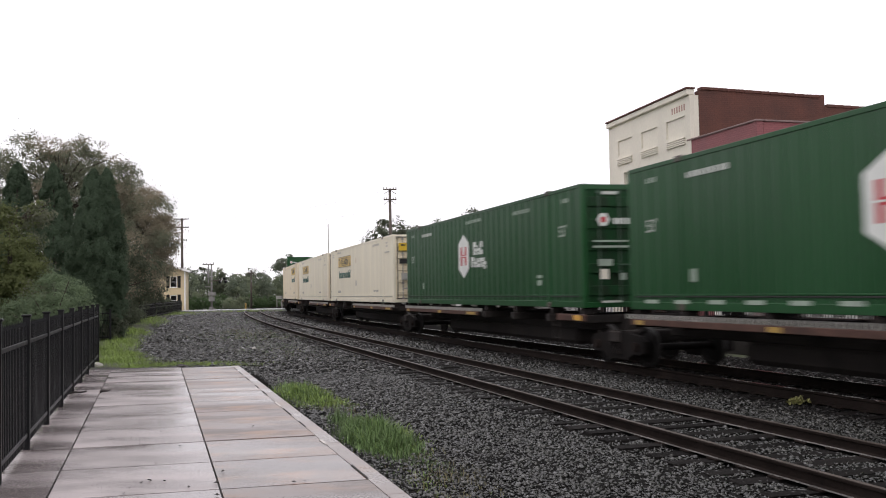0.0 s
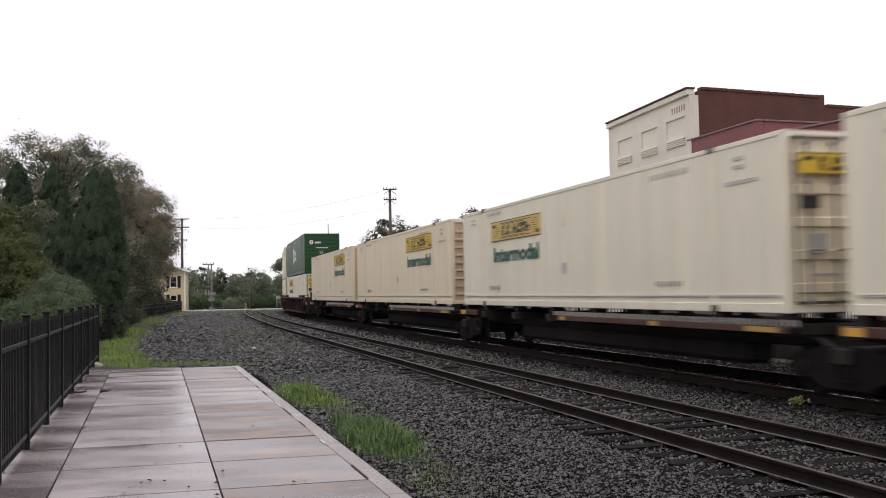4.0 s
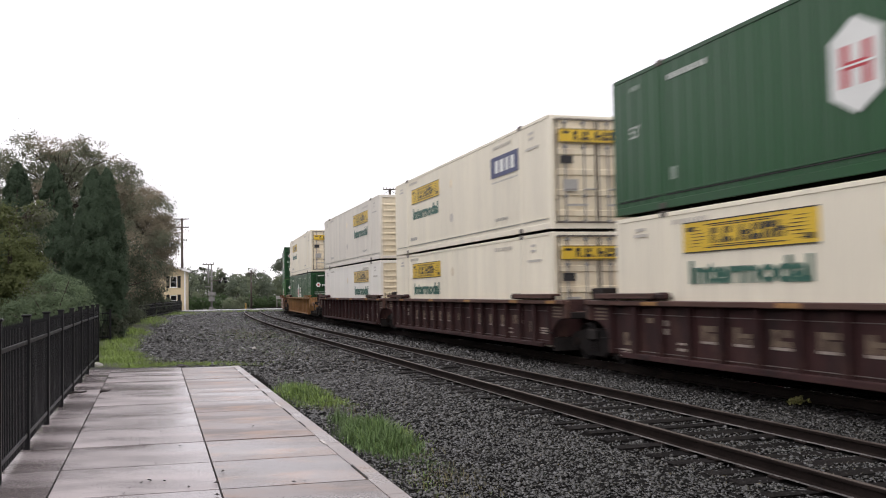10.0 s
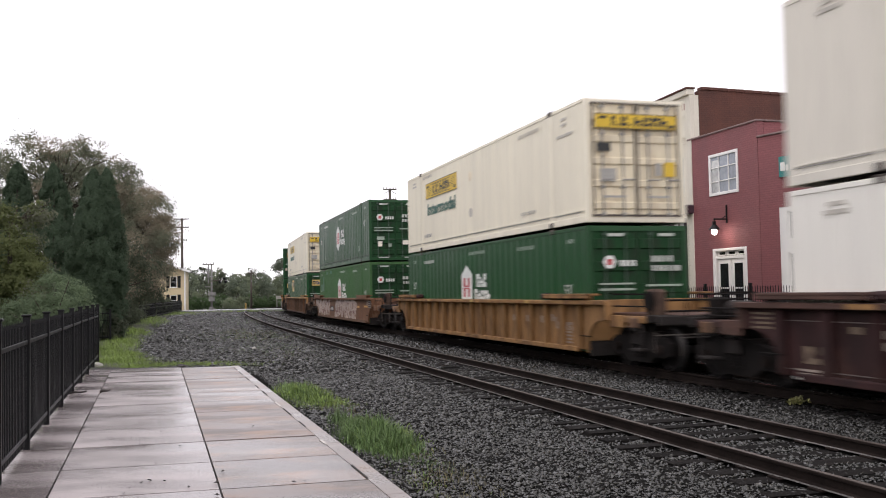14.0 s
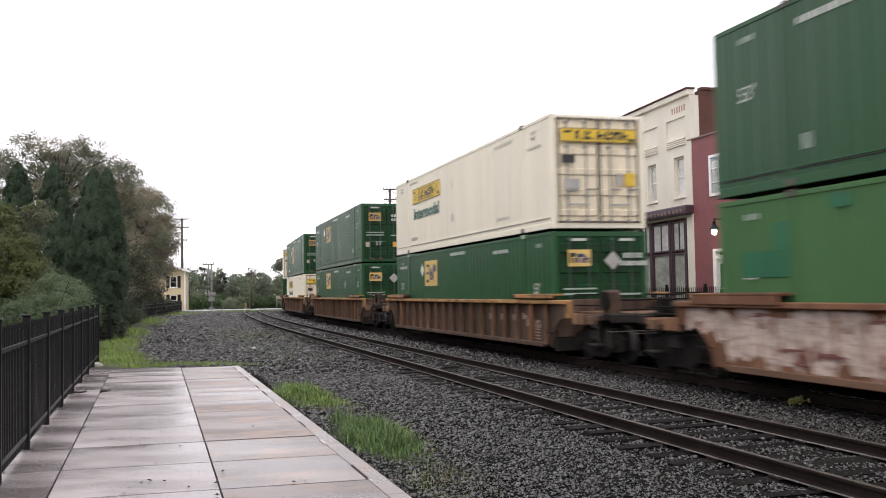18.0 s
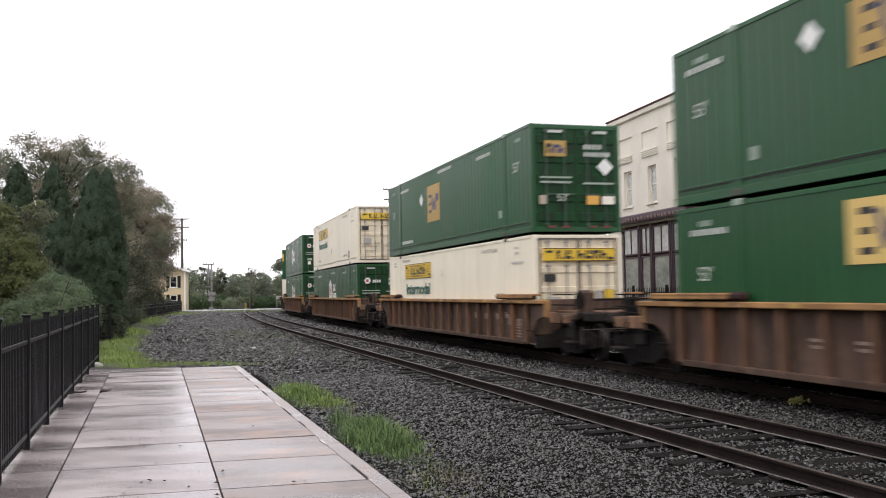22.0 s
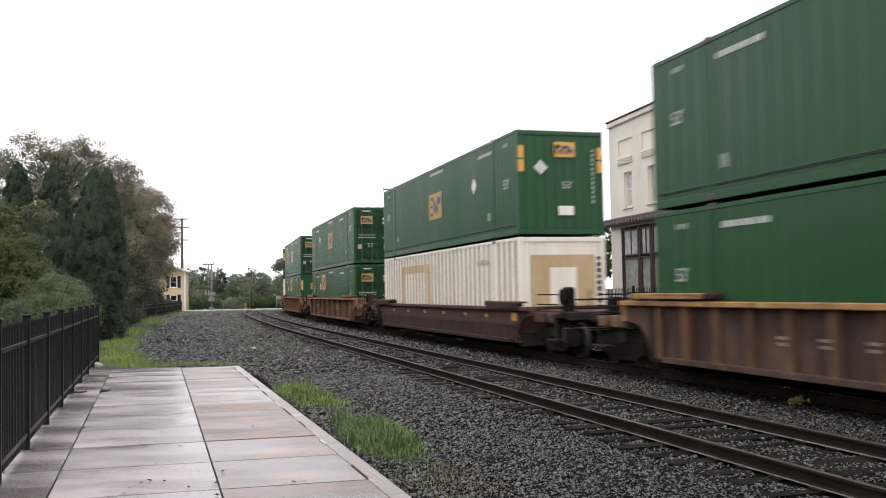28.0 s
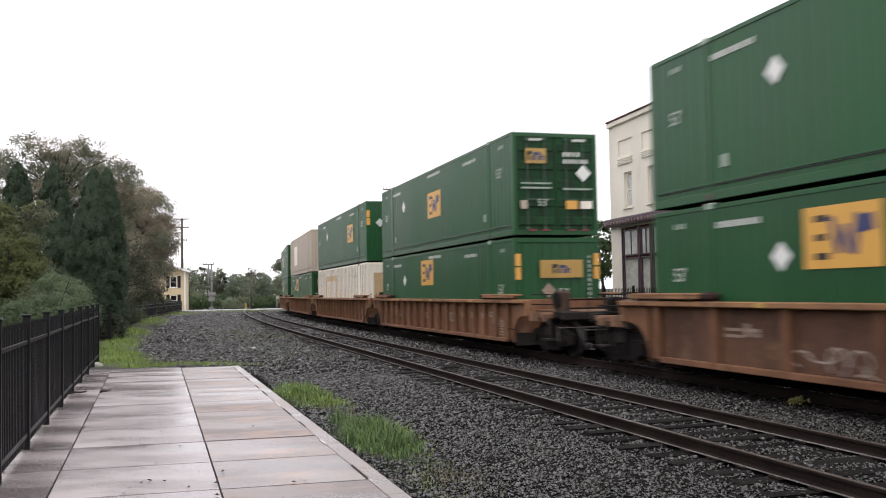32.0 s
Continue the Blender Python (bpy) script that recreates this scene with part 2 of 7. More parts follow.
M_IRON = mat("black_iron", (0.006, 0.006, 0.007), 0.45, 0.0, 0.2, 5, 50, 0.03, spec=0.25)
M_SOIL = mat("soil_verge", (0.048, 0.050, 0.030), 0.9, 0, 0.3, 0.8, 14, 0.5, (1, 1, 1), (0.075, 0.105, 0.035), 0.55)
M_GRASS = mat("grass_blades", (0.105, 0.165, 0.060), 0.6, 0, 0.25, 0.8, 10, 0.0, island=0.45, spec=0.2)
M_ROAD = mat("wet_road", (0.30, 0.30, 0.30), 0.35, 0, 0.12, 0.6, 20, 0.1, wet=0.2)
M_PAVE = mat("street_paving", (0.20, 0.19, 0.18), 0.7, 0, 0.15, 0.6, 20, 0.15)


# ---- mesh helpers ----
MESH = {}


def mesh_of(bm, name, *mats):
    me = bpy.data.meshes.new(name)
    bm.to_mesh(me)
    bm.free()
    for m in mats:
        me.materials.append(m)
    return me


def raw_mesh(name, verts, faces, material, smooth=False):
    me = bpy.data.meshes.new(name)
    me.from_pydata(verts, [], faces)
    me.materials.append(material)
    if smooth:
        me.polygons.foreach_set("use_smooth", [True] * len(me.polygons))
    return me


def put(name, me, parent=None, at=(0, 0, 0), turn=(0, 0, 0), label=""):
    """One mesh object, as a part of its parent."""
    ob = new(name, me)
    ob.parent = parent
    ob.matrix_basis = pose(*at, *turn)
    if label:
        tagged(ob, label)
    return ob


def empty(name, label, category, group="", m=None):
    ob = new(name)
    ob.empty_display_size = 0.2
    tagged(ob, label, category, group)
    if m is not None:
        ob.matrix_basis = m
    return ob


def box(sx, sy, sz, material, bev=0.006):
    """A block with softened edges, shared between alike pieces; its middle is the origin."""
    key = ("box", round(sx, 3), round(sy, 3), round(sz, 3), material.name, bev)
    if key not in MESH:
        bm = bmesh.new()
        bmesh.ops.create_cube(bm, size=1)
        bmesh.ops.scale(bm, vec=(sx, sy, sz), verts=bm.verts)
        bev = min(bev, 0.3 * min(sx, sy, sz))
        if bev > 0:
            bmesh.ops.bevel(bm, geom=bm.edges[:], offset=bev, segments=1, affect="EDGES")
        MESH[key] = mesh_of(bm, "block", material)
    return MESH[key]


def add_box(bm, x0, x1, y0, y1, z0, z1, bev=0.0):
    g = bmesh.ops.create_cube(bm, size=1)["verts"]
    bmesh.ops.scale(bm, vec=(x1 - x0, y1 - y0, z1 - z0), verts=g)
    bmesh.ops.translate(bm, vec=((x0 + x1) / 2, (y0 + y1) / 2, (z0 + z1) / 2), verts=g)
    if bev:
        e = list({e for v in g for e in v.link_edges})
        bmesh.ops.bevel(bm, geom=e, offset=bev, segments=1, affect="EDGES")


def rod(length, radius, material, seg=8):
    """A round bar along z from the origin."""
    key = ("rod", round(length, 3), round(radius, 4), material.name, seg)
    if key not in MESH:
        bm = bmesh.new()
        bmesh.ops.create_cone(bm, cap_ends=True, segments=seg, radius1=radius, radius2=radius, depth=length)
        bmesh.ops.translate(bm, vec=(0, 0, length / 2), verts=bm.verts)
        MESH[key] = mesh_of(bm, "bar", material)
    return MESH[key]


def lettering(text, height, material, wide=1.0, bold=0.0):
    """Raised letters in the built-in font, drawn in the xz plane, facing -y, from their lower left corner."""
    key = ("text", text, round(height, 3), material.name, wide)
    if key not in MESH:
        cu = bpy.data.curves.new("letters", "FONT")
        cu.body, cu.size, cu.extrude, cu.resolution_u, cu.offset = text, height / 0.72, 0.002, 4, bold
        ob = new("letters", cu)
        me = bpy.data.meshes.new_from_object(ob.evaluated_get(bpy.context.evaluated_depsgraph_get()))
        bpy.data.objects.remove(ob)
        me.transform(Matrix.Diagonal((wide, 1, 1, 1)) @ pose(0, 0, 0, 90, 0, 0))
        me.materials.clear()
        me.materials.append(material)
        MESH[key] = me
    return MESH[key]


def block_run(pieces, material, facing="y", slant=0.0):
    """Writing drawn as plain blocks (x, z, width, height), each with a slot cut out of it or leaning by slant."""
    key = ("blocks", tuple(pieces), material.name, facing, slant)
    if key not in MESH:
        v, f = [], []
        for i, (x, z, w, h) in enumerate(pieces):
            k = i % 3
            cuts = [(0, 1, 0, 1)]
            if w > 0.10 and h > 0.12:
                cuts = ([(0, 1, 0.62, 1), (0, 0.36, 0, 0.62), (0.64, 1, 0, 0.52)], [(0, 0.36, 0, 1), (0.36, 1, 0.36, 0.64), (0.66, 1, 0, 0.30)], [(0, 1, 0, 0.34), (0, 0.34, 0.34, 1), (0.58, 1, 0.56, 1)])[k]
            for a, b, c, d in cuts:
                n = len(v)
                for px, pz in ((a, c), (b, c), (b, d), (a, d)):
                    u, q = x + (px - 0.5) * w + slant * (pz - 0.5) * h, z + (pz - 0.5) * h
                    v += [(u, -0.003, q), (u, 0.003, q)] if facing == "y" else [(0.003, u, q), (-0.003, u, q)]
                f += [(n, n + 2, n + 4, n + 6), (n + 1, n + 7, n + 5, n + 3), (n, n + 1, n + 3, n + 2), (n + 2, n + 3, n + 5, n + 4), (n + 4, n + 5, n + 7, n + 6), (n + 6, n + 7, n + 1, n)]
        MESH[key] = raw_mesh("row_of_blocks", v, f, material)
    return MESH[key]


def slab(points, z0, z1, material, name):
    """A flat piece with any outline."""
    n = len(points)
    v = [(x, y, z0) for x, y in points] + [(x, y, z1) for x, y in points]
    f = [tuple(range(n))[::-1], tuple(range(n, 2 * n))] + [(i, (i + 1) % n, n + (i + 1) % n, n + i) for i in range(n)]
    me = raw_mesh(name, v, f, material)
    bm = bmesh.new()
    bm.from_mesh(me)
    bmesh.ops.recalc_face_normals(bm, faces=bm.faces)
    bm.to_mesh(me)
    bm.free()
    return me


# ---- the line of the railway: straight past the platform, then bending away ----
BEND_S = (-600, 0, 20, 40, 60, 75, 90, 105, 120, 135, 160, 200, 700)
BEND_K = (0, 0, -0.0001, 0.0004, 0.0017, 0.0008, 0.0027, 0.0079, 0.0131, 0.0131, 0.006, 0, 0)
STEP = 0.5
S_GRID = np.arange(-440, 560, STEP)
_k = np.interp(S_GRID, BEND_S, BEND_K)
_i0 = int(np.argmin(abs(S_GRID)))
S_TURN = np.concatenate([[0], np.cumsum((_k[1:] + _k[:-1]) / 2 * STEP)])
S_TURN = S_TURN - S_TURN[_i0] - 0.2933
_dx, _dy = np.sin(S_TURN), np.cos(S_TURN)
S_X = np.concatenate([[0], np.cumsum((_dx[1:] + _dx[:-1]) / 2 * STEP)])
S_Y = np.concatenate([[0], np.cumsum((_dy[1:] + _dy[:-1]) / 2 * STEP)])
S_X, S_Y = S_X - S_X[_i0] + 11.05, S_Y - S_Y[_i0]


def line(s, o=0.0):
    """The place on the far track's middle line at s metres from the point abeam of the camera, o metres towards the platform."""
    t = float(np.interp(s, S_GRID, S_TURN))
    return float(np.interp(s, S_GRID, S_X)) - o * math.cos(t), float(np.interp(s, S_GRID, S_Y)) + o * math.sin(t), t


NEAR = 4.235
NEAR_Z = 0.06


def travelled(t):
    d = t - 16.0
    q = d / 16.0
    return 11.2276 * d + 0.2292 * d * q + 0.0018 * d * q * q


def ride(u, t, z=0.0, half=8.0):
    """The pose of a vehicle whose middle lies u along the train, at t seconds: x ahead, y to its left."""
    s = u - travelled(t)
    x1, y1, _ = line(s - half)
    x2, y2, _ = line(s + half)
    return pose((x1 + x2) / 2, (y1 + y2) / 2, z, 0, 0, math.degrees(math.atan2(y1 - y2, x1 - x2)))



# door green darkened to carry the shade between boxes, plus brown grime
M_GDOOR = mat("shaded_grimy_green_door", (0.0075, 0.050, 0.0145), 0.6, 0, 0.16, 1.2, 16, 0.04, (1, 1, 0.4), (0.014, 0.017, 0.011), 0.55, drand=0.10, spec=0.25)
M_RODG = mat("painted_rod", (0.050, 0.090, 0.060), 0.5, 0.2, 0.2, 4, 40, 0.05)
M_RISER = mat("dark_terrace_riser", (0.020, 0.018, 0.016), 0.9, 0, 0.3, 1.5, 20, 0.4, spec=0.1)


def run_of(n, pitch, w, h, material, facing="y"):
    """One line of writing that cannot be read, as a row of small bars."""
    key = ("run", n, round(pitch, 3), round(w, 3), round(h, 3), material.name, facing)
    if key not in MESH:
        bm = bmesh.new()
        for i in range(n):
            k = 0.72 + 0.28 * ((i * 7 + n) % 3) / 2
            if facing == "y":
                add_box(bm, i * pitch - w * k / 2, i * pitch + w * k / 2, -0.0025, 0.0025, -h / 2, h / 2)
            else:
                add_box(bm, -0.003, 0.003, i * pitch - w * k / 2, i * pitch + w * k / 2, -h / 2, h / 2)
        MESH[key] = mesh_of(bm, "row_of_bars", material)
    return MESH[key]

M_STRAW = mat("dry_straw", (0.135, 0.120, 0.062), 0.7, 0, 0.25, 0.8, 10, 0.0, island=0.5, spec=0.2)
M_GRASSY = mat("grass_blades_pale", (0.185, 0.262, 0.062), 0.6, 0, 0.25, 0.8, 10, 0.0, island=0.5, spec=0.2)
M_RTOPF = mat("rail_head_bright", (0.62, 0.61, 0.60), 0.18, 1.0, 0.10, 3, 60, 0.02)
M_TRUCK = mat("truck_casting", (0.0125, 0.0105, 0.0098), 0.8, 0, 0.35, 2.5, 24, 0.2, (1, 1, 1), (0.020, 0.013, 0.010), 0.3, spec=0.12)

# ---- ground ----
def strip(name, s0, s1, ds, profile, material, wob=0.0):
    """A long bed that follows the railway, with the given profile of (o, z)."""
    rng = np.random.default_rng(5)
    ss = np.arange(s0, s1 + 0.01, ds)
    v, f = [], []
    m = len(profile)
    for s in ss:
        for o, z in profile:
            x, y, _ = line(s, o)
            v.append((x, y, z + wob * float(rng.normal())))
    for i in range(len(ss) - 1):
        for j in range(m - 1):
            f.append((i * m + j, i * m + j + 1, (i + 1) * m + j + 1, (i + 1) * m + j))
    return raw_mesh(name, v, f, material, True)


ground = put("ground", raw_mesh("ground", [(-2500, -2500, -0.34), (2500, -2500, -0.34), (2500, 2500, -0.34), (-2500, 2500, -0.34)], [(0, 1, 2, 3)], M_SOIL))
tagged(ground, "wet earth and rough grass beside the railway", "ground", kind="structure")
bed_profile = [(-5.2, -0.36), (-3.4, -0.24), (-2.2, -0.215), (-1.0, -0.205), (0, -0.205), (1.0, -0.205), (1.7, -0.20), (2.2, -0.19), (2.8, -0.165),
               (3.4, -0.155), (NEAR, -0.155), (5.0, -0.155), (5.8, -0.165), (6.6, -0.15), (7.4, -0.13), (8.2, -0.11), (9.2, -0.10), (10.2, -0.10), (11.2, -0.12), (12.6, -0.16), (14.4, -0.2), (17, -0.36)]
bed = put("ballast_bed", strip("ballast_bed", -40, 150, 1.0, bed_profile, M_BALLAST, 0.006))
tagged(bed, "grey crushed stone ballast under both tracks", "ballast", kind="structure")
verge_profile = [(11.3, -0.20), (11.6, -0.10), (12.0, -0.075), (13.0, -0.06), (14.6, -0.07), (16.5, -0.36)]
verge = put("verge", strip("verge", 25.5, 106, 1.5, verge_profile, M_SOIL, 0.01))
tagged(verge, "earth verge with grass along the fence", "verge", kind="structure")


def scatter_stones(darker):
    """Crushed stones, finest and closest beside the platform; the darker ones lie under the trains."""
    rng = np.random.default_rng(11)
    base = np.array([(1, 0, 0), (-1, 0, 0), (0, 1, 0), (0, -1, 0), (0, 0, 1), (0, 0, -1)], float)
    tri = np.array([(0, 2, 4), (2, 1, 4), (1, 3, 4), (3, 0, 4), (2, 0, 5), (1, 2, 5), (3, 1, 5), (0, 3, 5)])
    po = np.array([p[0] for p in bed_profile])
    pz = np.array([p[1] for p in bed_profile])
    V, F, base_i = [], [], 0
    for s0, s1, o0, o1, per, size in ((-12, 13, -1.8, 8.6, 14, 0.05), (2.5, 15, -1.8, 8.6, 720, 0.0205), (15, 24, -1.8, 8.6, 390, 0.0240), (24, 40, -1.8, 11.6, 120, 0.034), (12, 44, -5.2, -1.8, 60, 0.036), (40, 80, -1.6, 12.0, 38, 0.052), (80, 112, -1.6, 12.6, 11, 0.085)):
        n = int((s1 - s0) * (o1 - o0) * per)
        s = rng.uniform(s0, s1, n)
        o = rng.uniform(o0, o1, n)
        if s1 < 16:
            # finest on the side of the platform, coarser where the tracks run on past it
            wide = (s > 1.095 * (10.57 - o) - 1.0) == (per > 500)
            s, o = s[wide], o[wide]
            n = len(s)
        # the ties and rails stay mostly bare
        for mid in (0.0, NEAR):
            on_tie = (np.abs(o - mid) < 1.32) & (np.mod(s, 0.53) < 0.235) & (rng.random(n) < np.where(np.abs(o - mid) > 0.85, 0.60, 0.72))
            on_rail = np.abs(np.abs(o - mid) - 0.7535) < 0.10
            keep = ~(on_tie | on_rail)
            s, o = s[keep], o[keep]
            n = len(s)
        mine = ((o + rng.normal(0, 0.22, n) < 1.55) == darker) & (rng.random(n) < (0.6 if darker else 1.0))
        s, o = s[mine], o[mine]
        n = len(s)
        t = np.interp(s, S_GRID, S_TURN)
        x = np.interp(s, S_GRID, S_X) - o * np.cos(t)
        y = np.interp(s, S_GRID, S_Y) + o * np.sin(t)
        z = np.interp(o, po[::1], pz) + rng.uniform(-0.008, 0.016, n)
        inplat = (x < -0.31 - (y - 7.65) * 0.3199 + 0.05) & (y < 22.6)
        x, y, z = x[~inplat], y[~inplat], z[~inplat]
        n = len(x)
        r = size * rng.lognormal(0, 0.33, n)
        pts = base[None] * (r[:, None, None] * rng.uniform(0.65, 1.15, (n, 6, 1)) * np.array([1.45, 0.80, 0.60]))
        pts += rng.normal(0, 0.22, (n, 6, 3)) * r[:, None, None]
        a, b = rng.uniform(0, 6.283, n), rng.normal(0, 0.5, n)
        ca, sa, cb, sb = np.cos(a), np.sin(a), np.cos(b), np.sin(b)
        px, py, pz_ = pts[..., 0], pts[..., 1], pts[..., 2]
        py, pz_ = py * cb[:, None] - pz_ * sb[:, None], py * sb[:, None] + pz_ * cb[:, None]
        px, py = px * ca[:, None] - py * sa[:, None], px * sa[:, None] + py * ca[:, None]
        V.append(np.stack([px + x[:, None], py + y[:, None], pz_ + z[:, None]], -1).reshape(-1, 3))
        F.append((tri[None] + (np.arange(n) * 6)[:, None, None]).reshape(-1, 3) + base_i)
        base_i += 6 * n
    return np.concatenate(V), np.concatenate(F)


def tri_mesh(name, V, F, material):
    me = bpy.data.meshes.new(name)
    me.vertices.add(len(V))
    me.vertices.foreach_set("co", np.asarray(V, np.float32).ravel())
    me.loops.add(len(F) * 3)
    me.loops.foreach_set("vertex_index", np.asarray(F, np.int32).ravel())
    me.polygons.add(len(F))
    me.polygons.foreach_set("loop_start", np.arange(0, len(F) * 3, 3, dtype=np.int32))
    me.update(calc_edges=True)
    me.validate()
    me.materials.append(material)
    return me


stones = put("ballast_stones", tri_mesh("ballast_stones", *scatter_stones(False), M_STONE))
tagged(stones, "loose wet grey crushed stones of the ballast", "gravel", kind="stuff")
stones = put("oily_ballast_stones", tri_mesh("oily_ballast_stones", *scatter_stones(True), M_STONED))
tagged(stones, "near-black crushed stones under the used track", "gravel", kind="stuff")


# ---- two tracks ----
def rail_mesh(o, z, s0, s1, head, tall):
    prof = [(-0.07, 0), (0.07, 0), (0.07, 0.015), (0.012, 0.03), (0.012, 0.125), (0.036, 0.14), (0.036, 0.168), (0.028, 0.175), (-0.028, 0.175), (-0.036, 0.168),
            (-0.036, 0.14), (-0.012, 0.125), (-0.012, 0.03), (-0.07, 0.015)]
    prof = [(a, b * tall / 0.175 if b > 0.02 else b) for a, b in prof]
    ss = np.arange(s0, s1 + 0.1, 2.0)
    n = len(prof)
    v, f = [], []
    for s in ss:
        for po, pz in prof:
            x, y, _ = line(s, o + po)
            v.append((x, y, z - tall + pz))
    for i in range(len(ss) - 1):
        for j in range(n):
            k = (j + 1) % n
            f.append((i * n + j, i * n + k, (i + 1) * n + k, (i + 1) * n + j))
    me = raw_mesh("rail", v, f, M_RAIL)
    me.materials.append(head)
    me.materials.append(M_RFOOT)
    for i, p in enumerate(me.polygons):
        if i % n == 7:
            p.material_index = 1
        # near rails only: wet sheen on the foot edges is painted as a pale colour
        elif i % n in (1, 13) and tall < 0.15:
            p.material_index = 2
    bm = bmesh.new()
    bm.from_mesh(me)
    bmesh.ops.recalc_face_normals(bm, faces=bm.faces)
    bm.to_mesh(me)
    bm.free()
    return me


def railway(o, z, label, head, tall):
    tr = empty("railway_track", label, "railway track", "tracks")
    for side in (-0.7535, 0.7535):
        put("rail", rail_mesh(o + side, z, -40, 150, head, tall), tr)
    rng = random.Random(3)
    ties = []
    for k in range(5):
        bm = bmesh.new()
        add_box(bm, -1.3 + rng.uniform(-0.05, 0.05), 1.3 + rng.uniform(-0.05, 0.05), -0.1175, 0.1175, -0.09, 0.09, 0.014)
        for v in bm.verts:
            v.co += Vector((rng.uniform(-0.025, 0.025), rng.uniform(-0.014, 0.014), rng.uniform(-0.010, 0.004)))
        ties.append(mesh_of(bm, "tie", M_TIE))
    plate = box(0.20, 0.19, 0.02, M_RAIL, 0.004)
    for i in range(int(100 / 0.53) + 22):
        s = -20 * 0.53 + i * 0.53 + 0.117 + rng.uniform(-0.03, 0.03)
        x, y, t = line(s, o + rng.uniform(-0.06, 0.06))
        put("tie", ties[rng.randrange(5)], tr, (x, y, z - tall - 0.095 + rng.uniform(-0.022, 0.002)), (rng.uniform(-2, 2), rng.uniform(-0.6, 0.6), -math.degrees(t) + rng.uniform(-2.5, 2.5)))
        if 6 < s < 26:
            for side in (-0.7535, 0.7535):
                x, y, t = line(s, o + side)
                put("tie_plate", plate, tr, (x, y, z - tall - 0.009), (0, 0, -math.degrees(t)))
    return tr


railway(0.0, 0.0, "far railway track of steel rails on dark wooden ties", M_RTOPF, 0.175)
railway(NEAR, NEAR_Z - 0.04, "empty near railway track of steel rails on dark ties", M_RTOP, 0.135)

# ---- platform of cast slabs ----
PH = -0.3096
PA = Vector((math.sin(PH), math.cos(PH)))
PB = Vector((-math.cos(PH), math.sin(PH)))
P0 = Vector((-0.31, 7.65))


def plat(a, b):
    """A place on the platform: a along it, b in from its edge over the ballast."""
    p = P0 + PA * a + PB * b
    return p.x, p.y


platform = empty("platform", "wet pale concrete station platform of cast slabs", "platform")
platform["kind"] = "structure"
put("subbase", slab([plat(-14, 0.02), plat(-14, 4.9), (-8.55, 22.55), (-5.02, 22.2)], -0.35, -0.03, M_JOINT, "subbase"), platform)


def column_edge(k, a):
    """Where the joints along the platform run, in from its edge."""
    return (0.145, 1.452 - 0.0097 * a, 2.86, 3.62)[k]


PITCH = 1.387
SKEW = 0.075
END_A = [15.25, 15.5, 15.75]
for ci in range(3):
    for i in range(-12, 10):
        a0, a1 = 3.75 + PITCH * i, 3.75 + PITCH * (i + 1)
        if a0 > END_A[ci] - 0.4:
            break
        g0, g1 = [0.034 if (i + k) % 6 == 0 else 0.011 for k in (0, 1)]
        if a1 > END_A[ci] - 0.4:
            a1 = END_A[ci]
        corners = []
        for aa, gap in ((a0, g0), (a1, -g1)):
            near, far = column_edge(ci, aa) + (0.003 if ci == 0 else 0.009), column_edge(ci + 1, aa) - (0.003 if ci == 2 else 0.009)
            corners.append((plat(aa + gap + SKEW * (near - 1.42), near), plat(aa + gap + SKEW * (far - 1.42), far)))
        pts = [corners[0][0], corners[1][0], corners[1][1], corners[0][1]]
        cx, cy = sum(p[0] for p in pts) / 4, sum(p[1] for p in pts) / 4
        stained = ci == 0
        put("slab", slab([(p[0] - cx, p[1] - cy) for p in pts], -0.12, -0.001 * ((i * 7 + ci * 3) % 4), M_CONCR if stained else M_CONC, "slab"), platform, (cx, cy, 0))
kerb_a = [-14 + 2.84 * i for i in range(11)]
for a0 in kerb_a:
    a1 = min(a0 + 2.83, 15.2)
    pts = [plat(a0, -0.02), plat(a1, -0.02), plat(a1, 0.1435), plat(a0, 0.1435)]
    cx, cy = sum(p[0] for p in pts) / 4, sum(p[1] for p in pts) / 4
    put("kerb", slab([(p[0] - cx, p[1] - cy) for p in pts], -0.25, 0.002, M_KERB, "kerb"), platform, (cx, cy, 0))
seam = random.Random(12)
for a0 in (0.9, 2.9, 4.4, 5.6, 6.6, 8.3, 9.6, 11.2, 12.6, 13.9):
    dark = seam.random() < 0.6
    L = seam.uniform(0.3, 0.95)
    pts = [plat(a0, 0.133), plat(a0 + L, 0.131), plat(a0 + L * 0.96, 0.149 if dark else 0.165), plat(a0 + 0.05, 0.148 if dark else 0.158)]
    cx, cy = sum(p[0] for p in pts) / 4, sum(p[1] for p in pts) / 4
    put("seam_filler", slab([(p[0] - cx, p[1] - cy) for p in pts], 0.001, 0.0065, M_JOINT if dark else M_PALESEAM, "seam_filler"), platform, (cx, cy, 0))

# ---- unseen plain walls, added behind the platform to keep low sky off the train ----
M_CLOSE = mat("plain_dark_wall", (0.075, 0.078, 0.062), 0.8, 0, 0.15, 0.8, 20, 0.1)
bend = [Vector(p) for p in ((-1.5, -44.0), (-19.4, 14.0), (-33.0, 44.0), (-54.0, 88.0))]
for nm, p, q, tall in (("wall_behind_platform", bend[0], bend[1], 4.2), ("wall_beside_platform", bend[1], bend[2], 7.2), ("wall_behind_trees", bend[2], bend[3], 7.6)):
    side = Vector((q - p).yx).normalized() * 0.4
    side = Vector((-side.x, side.y))
    closing = put(nm, slab([tuple(p), tuple(q), tuple(q + side), tuple(p + side)], -0.34, tall, M_CLOSE, nm))
    tagged(closing, "unseen plain dark wall added beyond the platform to block low sky", "wall", kind="structure")

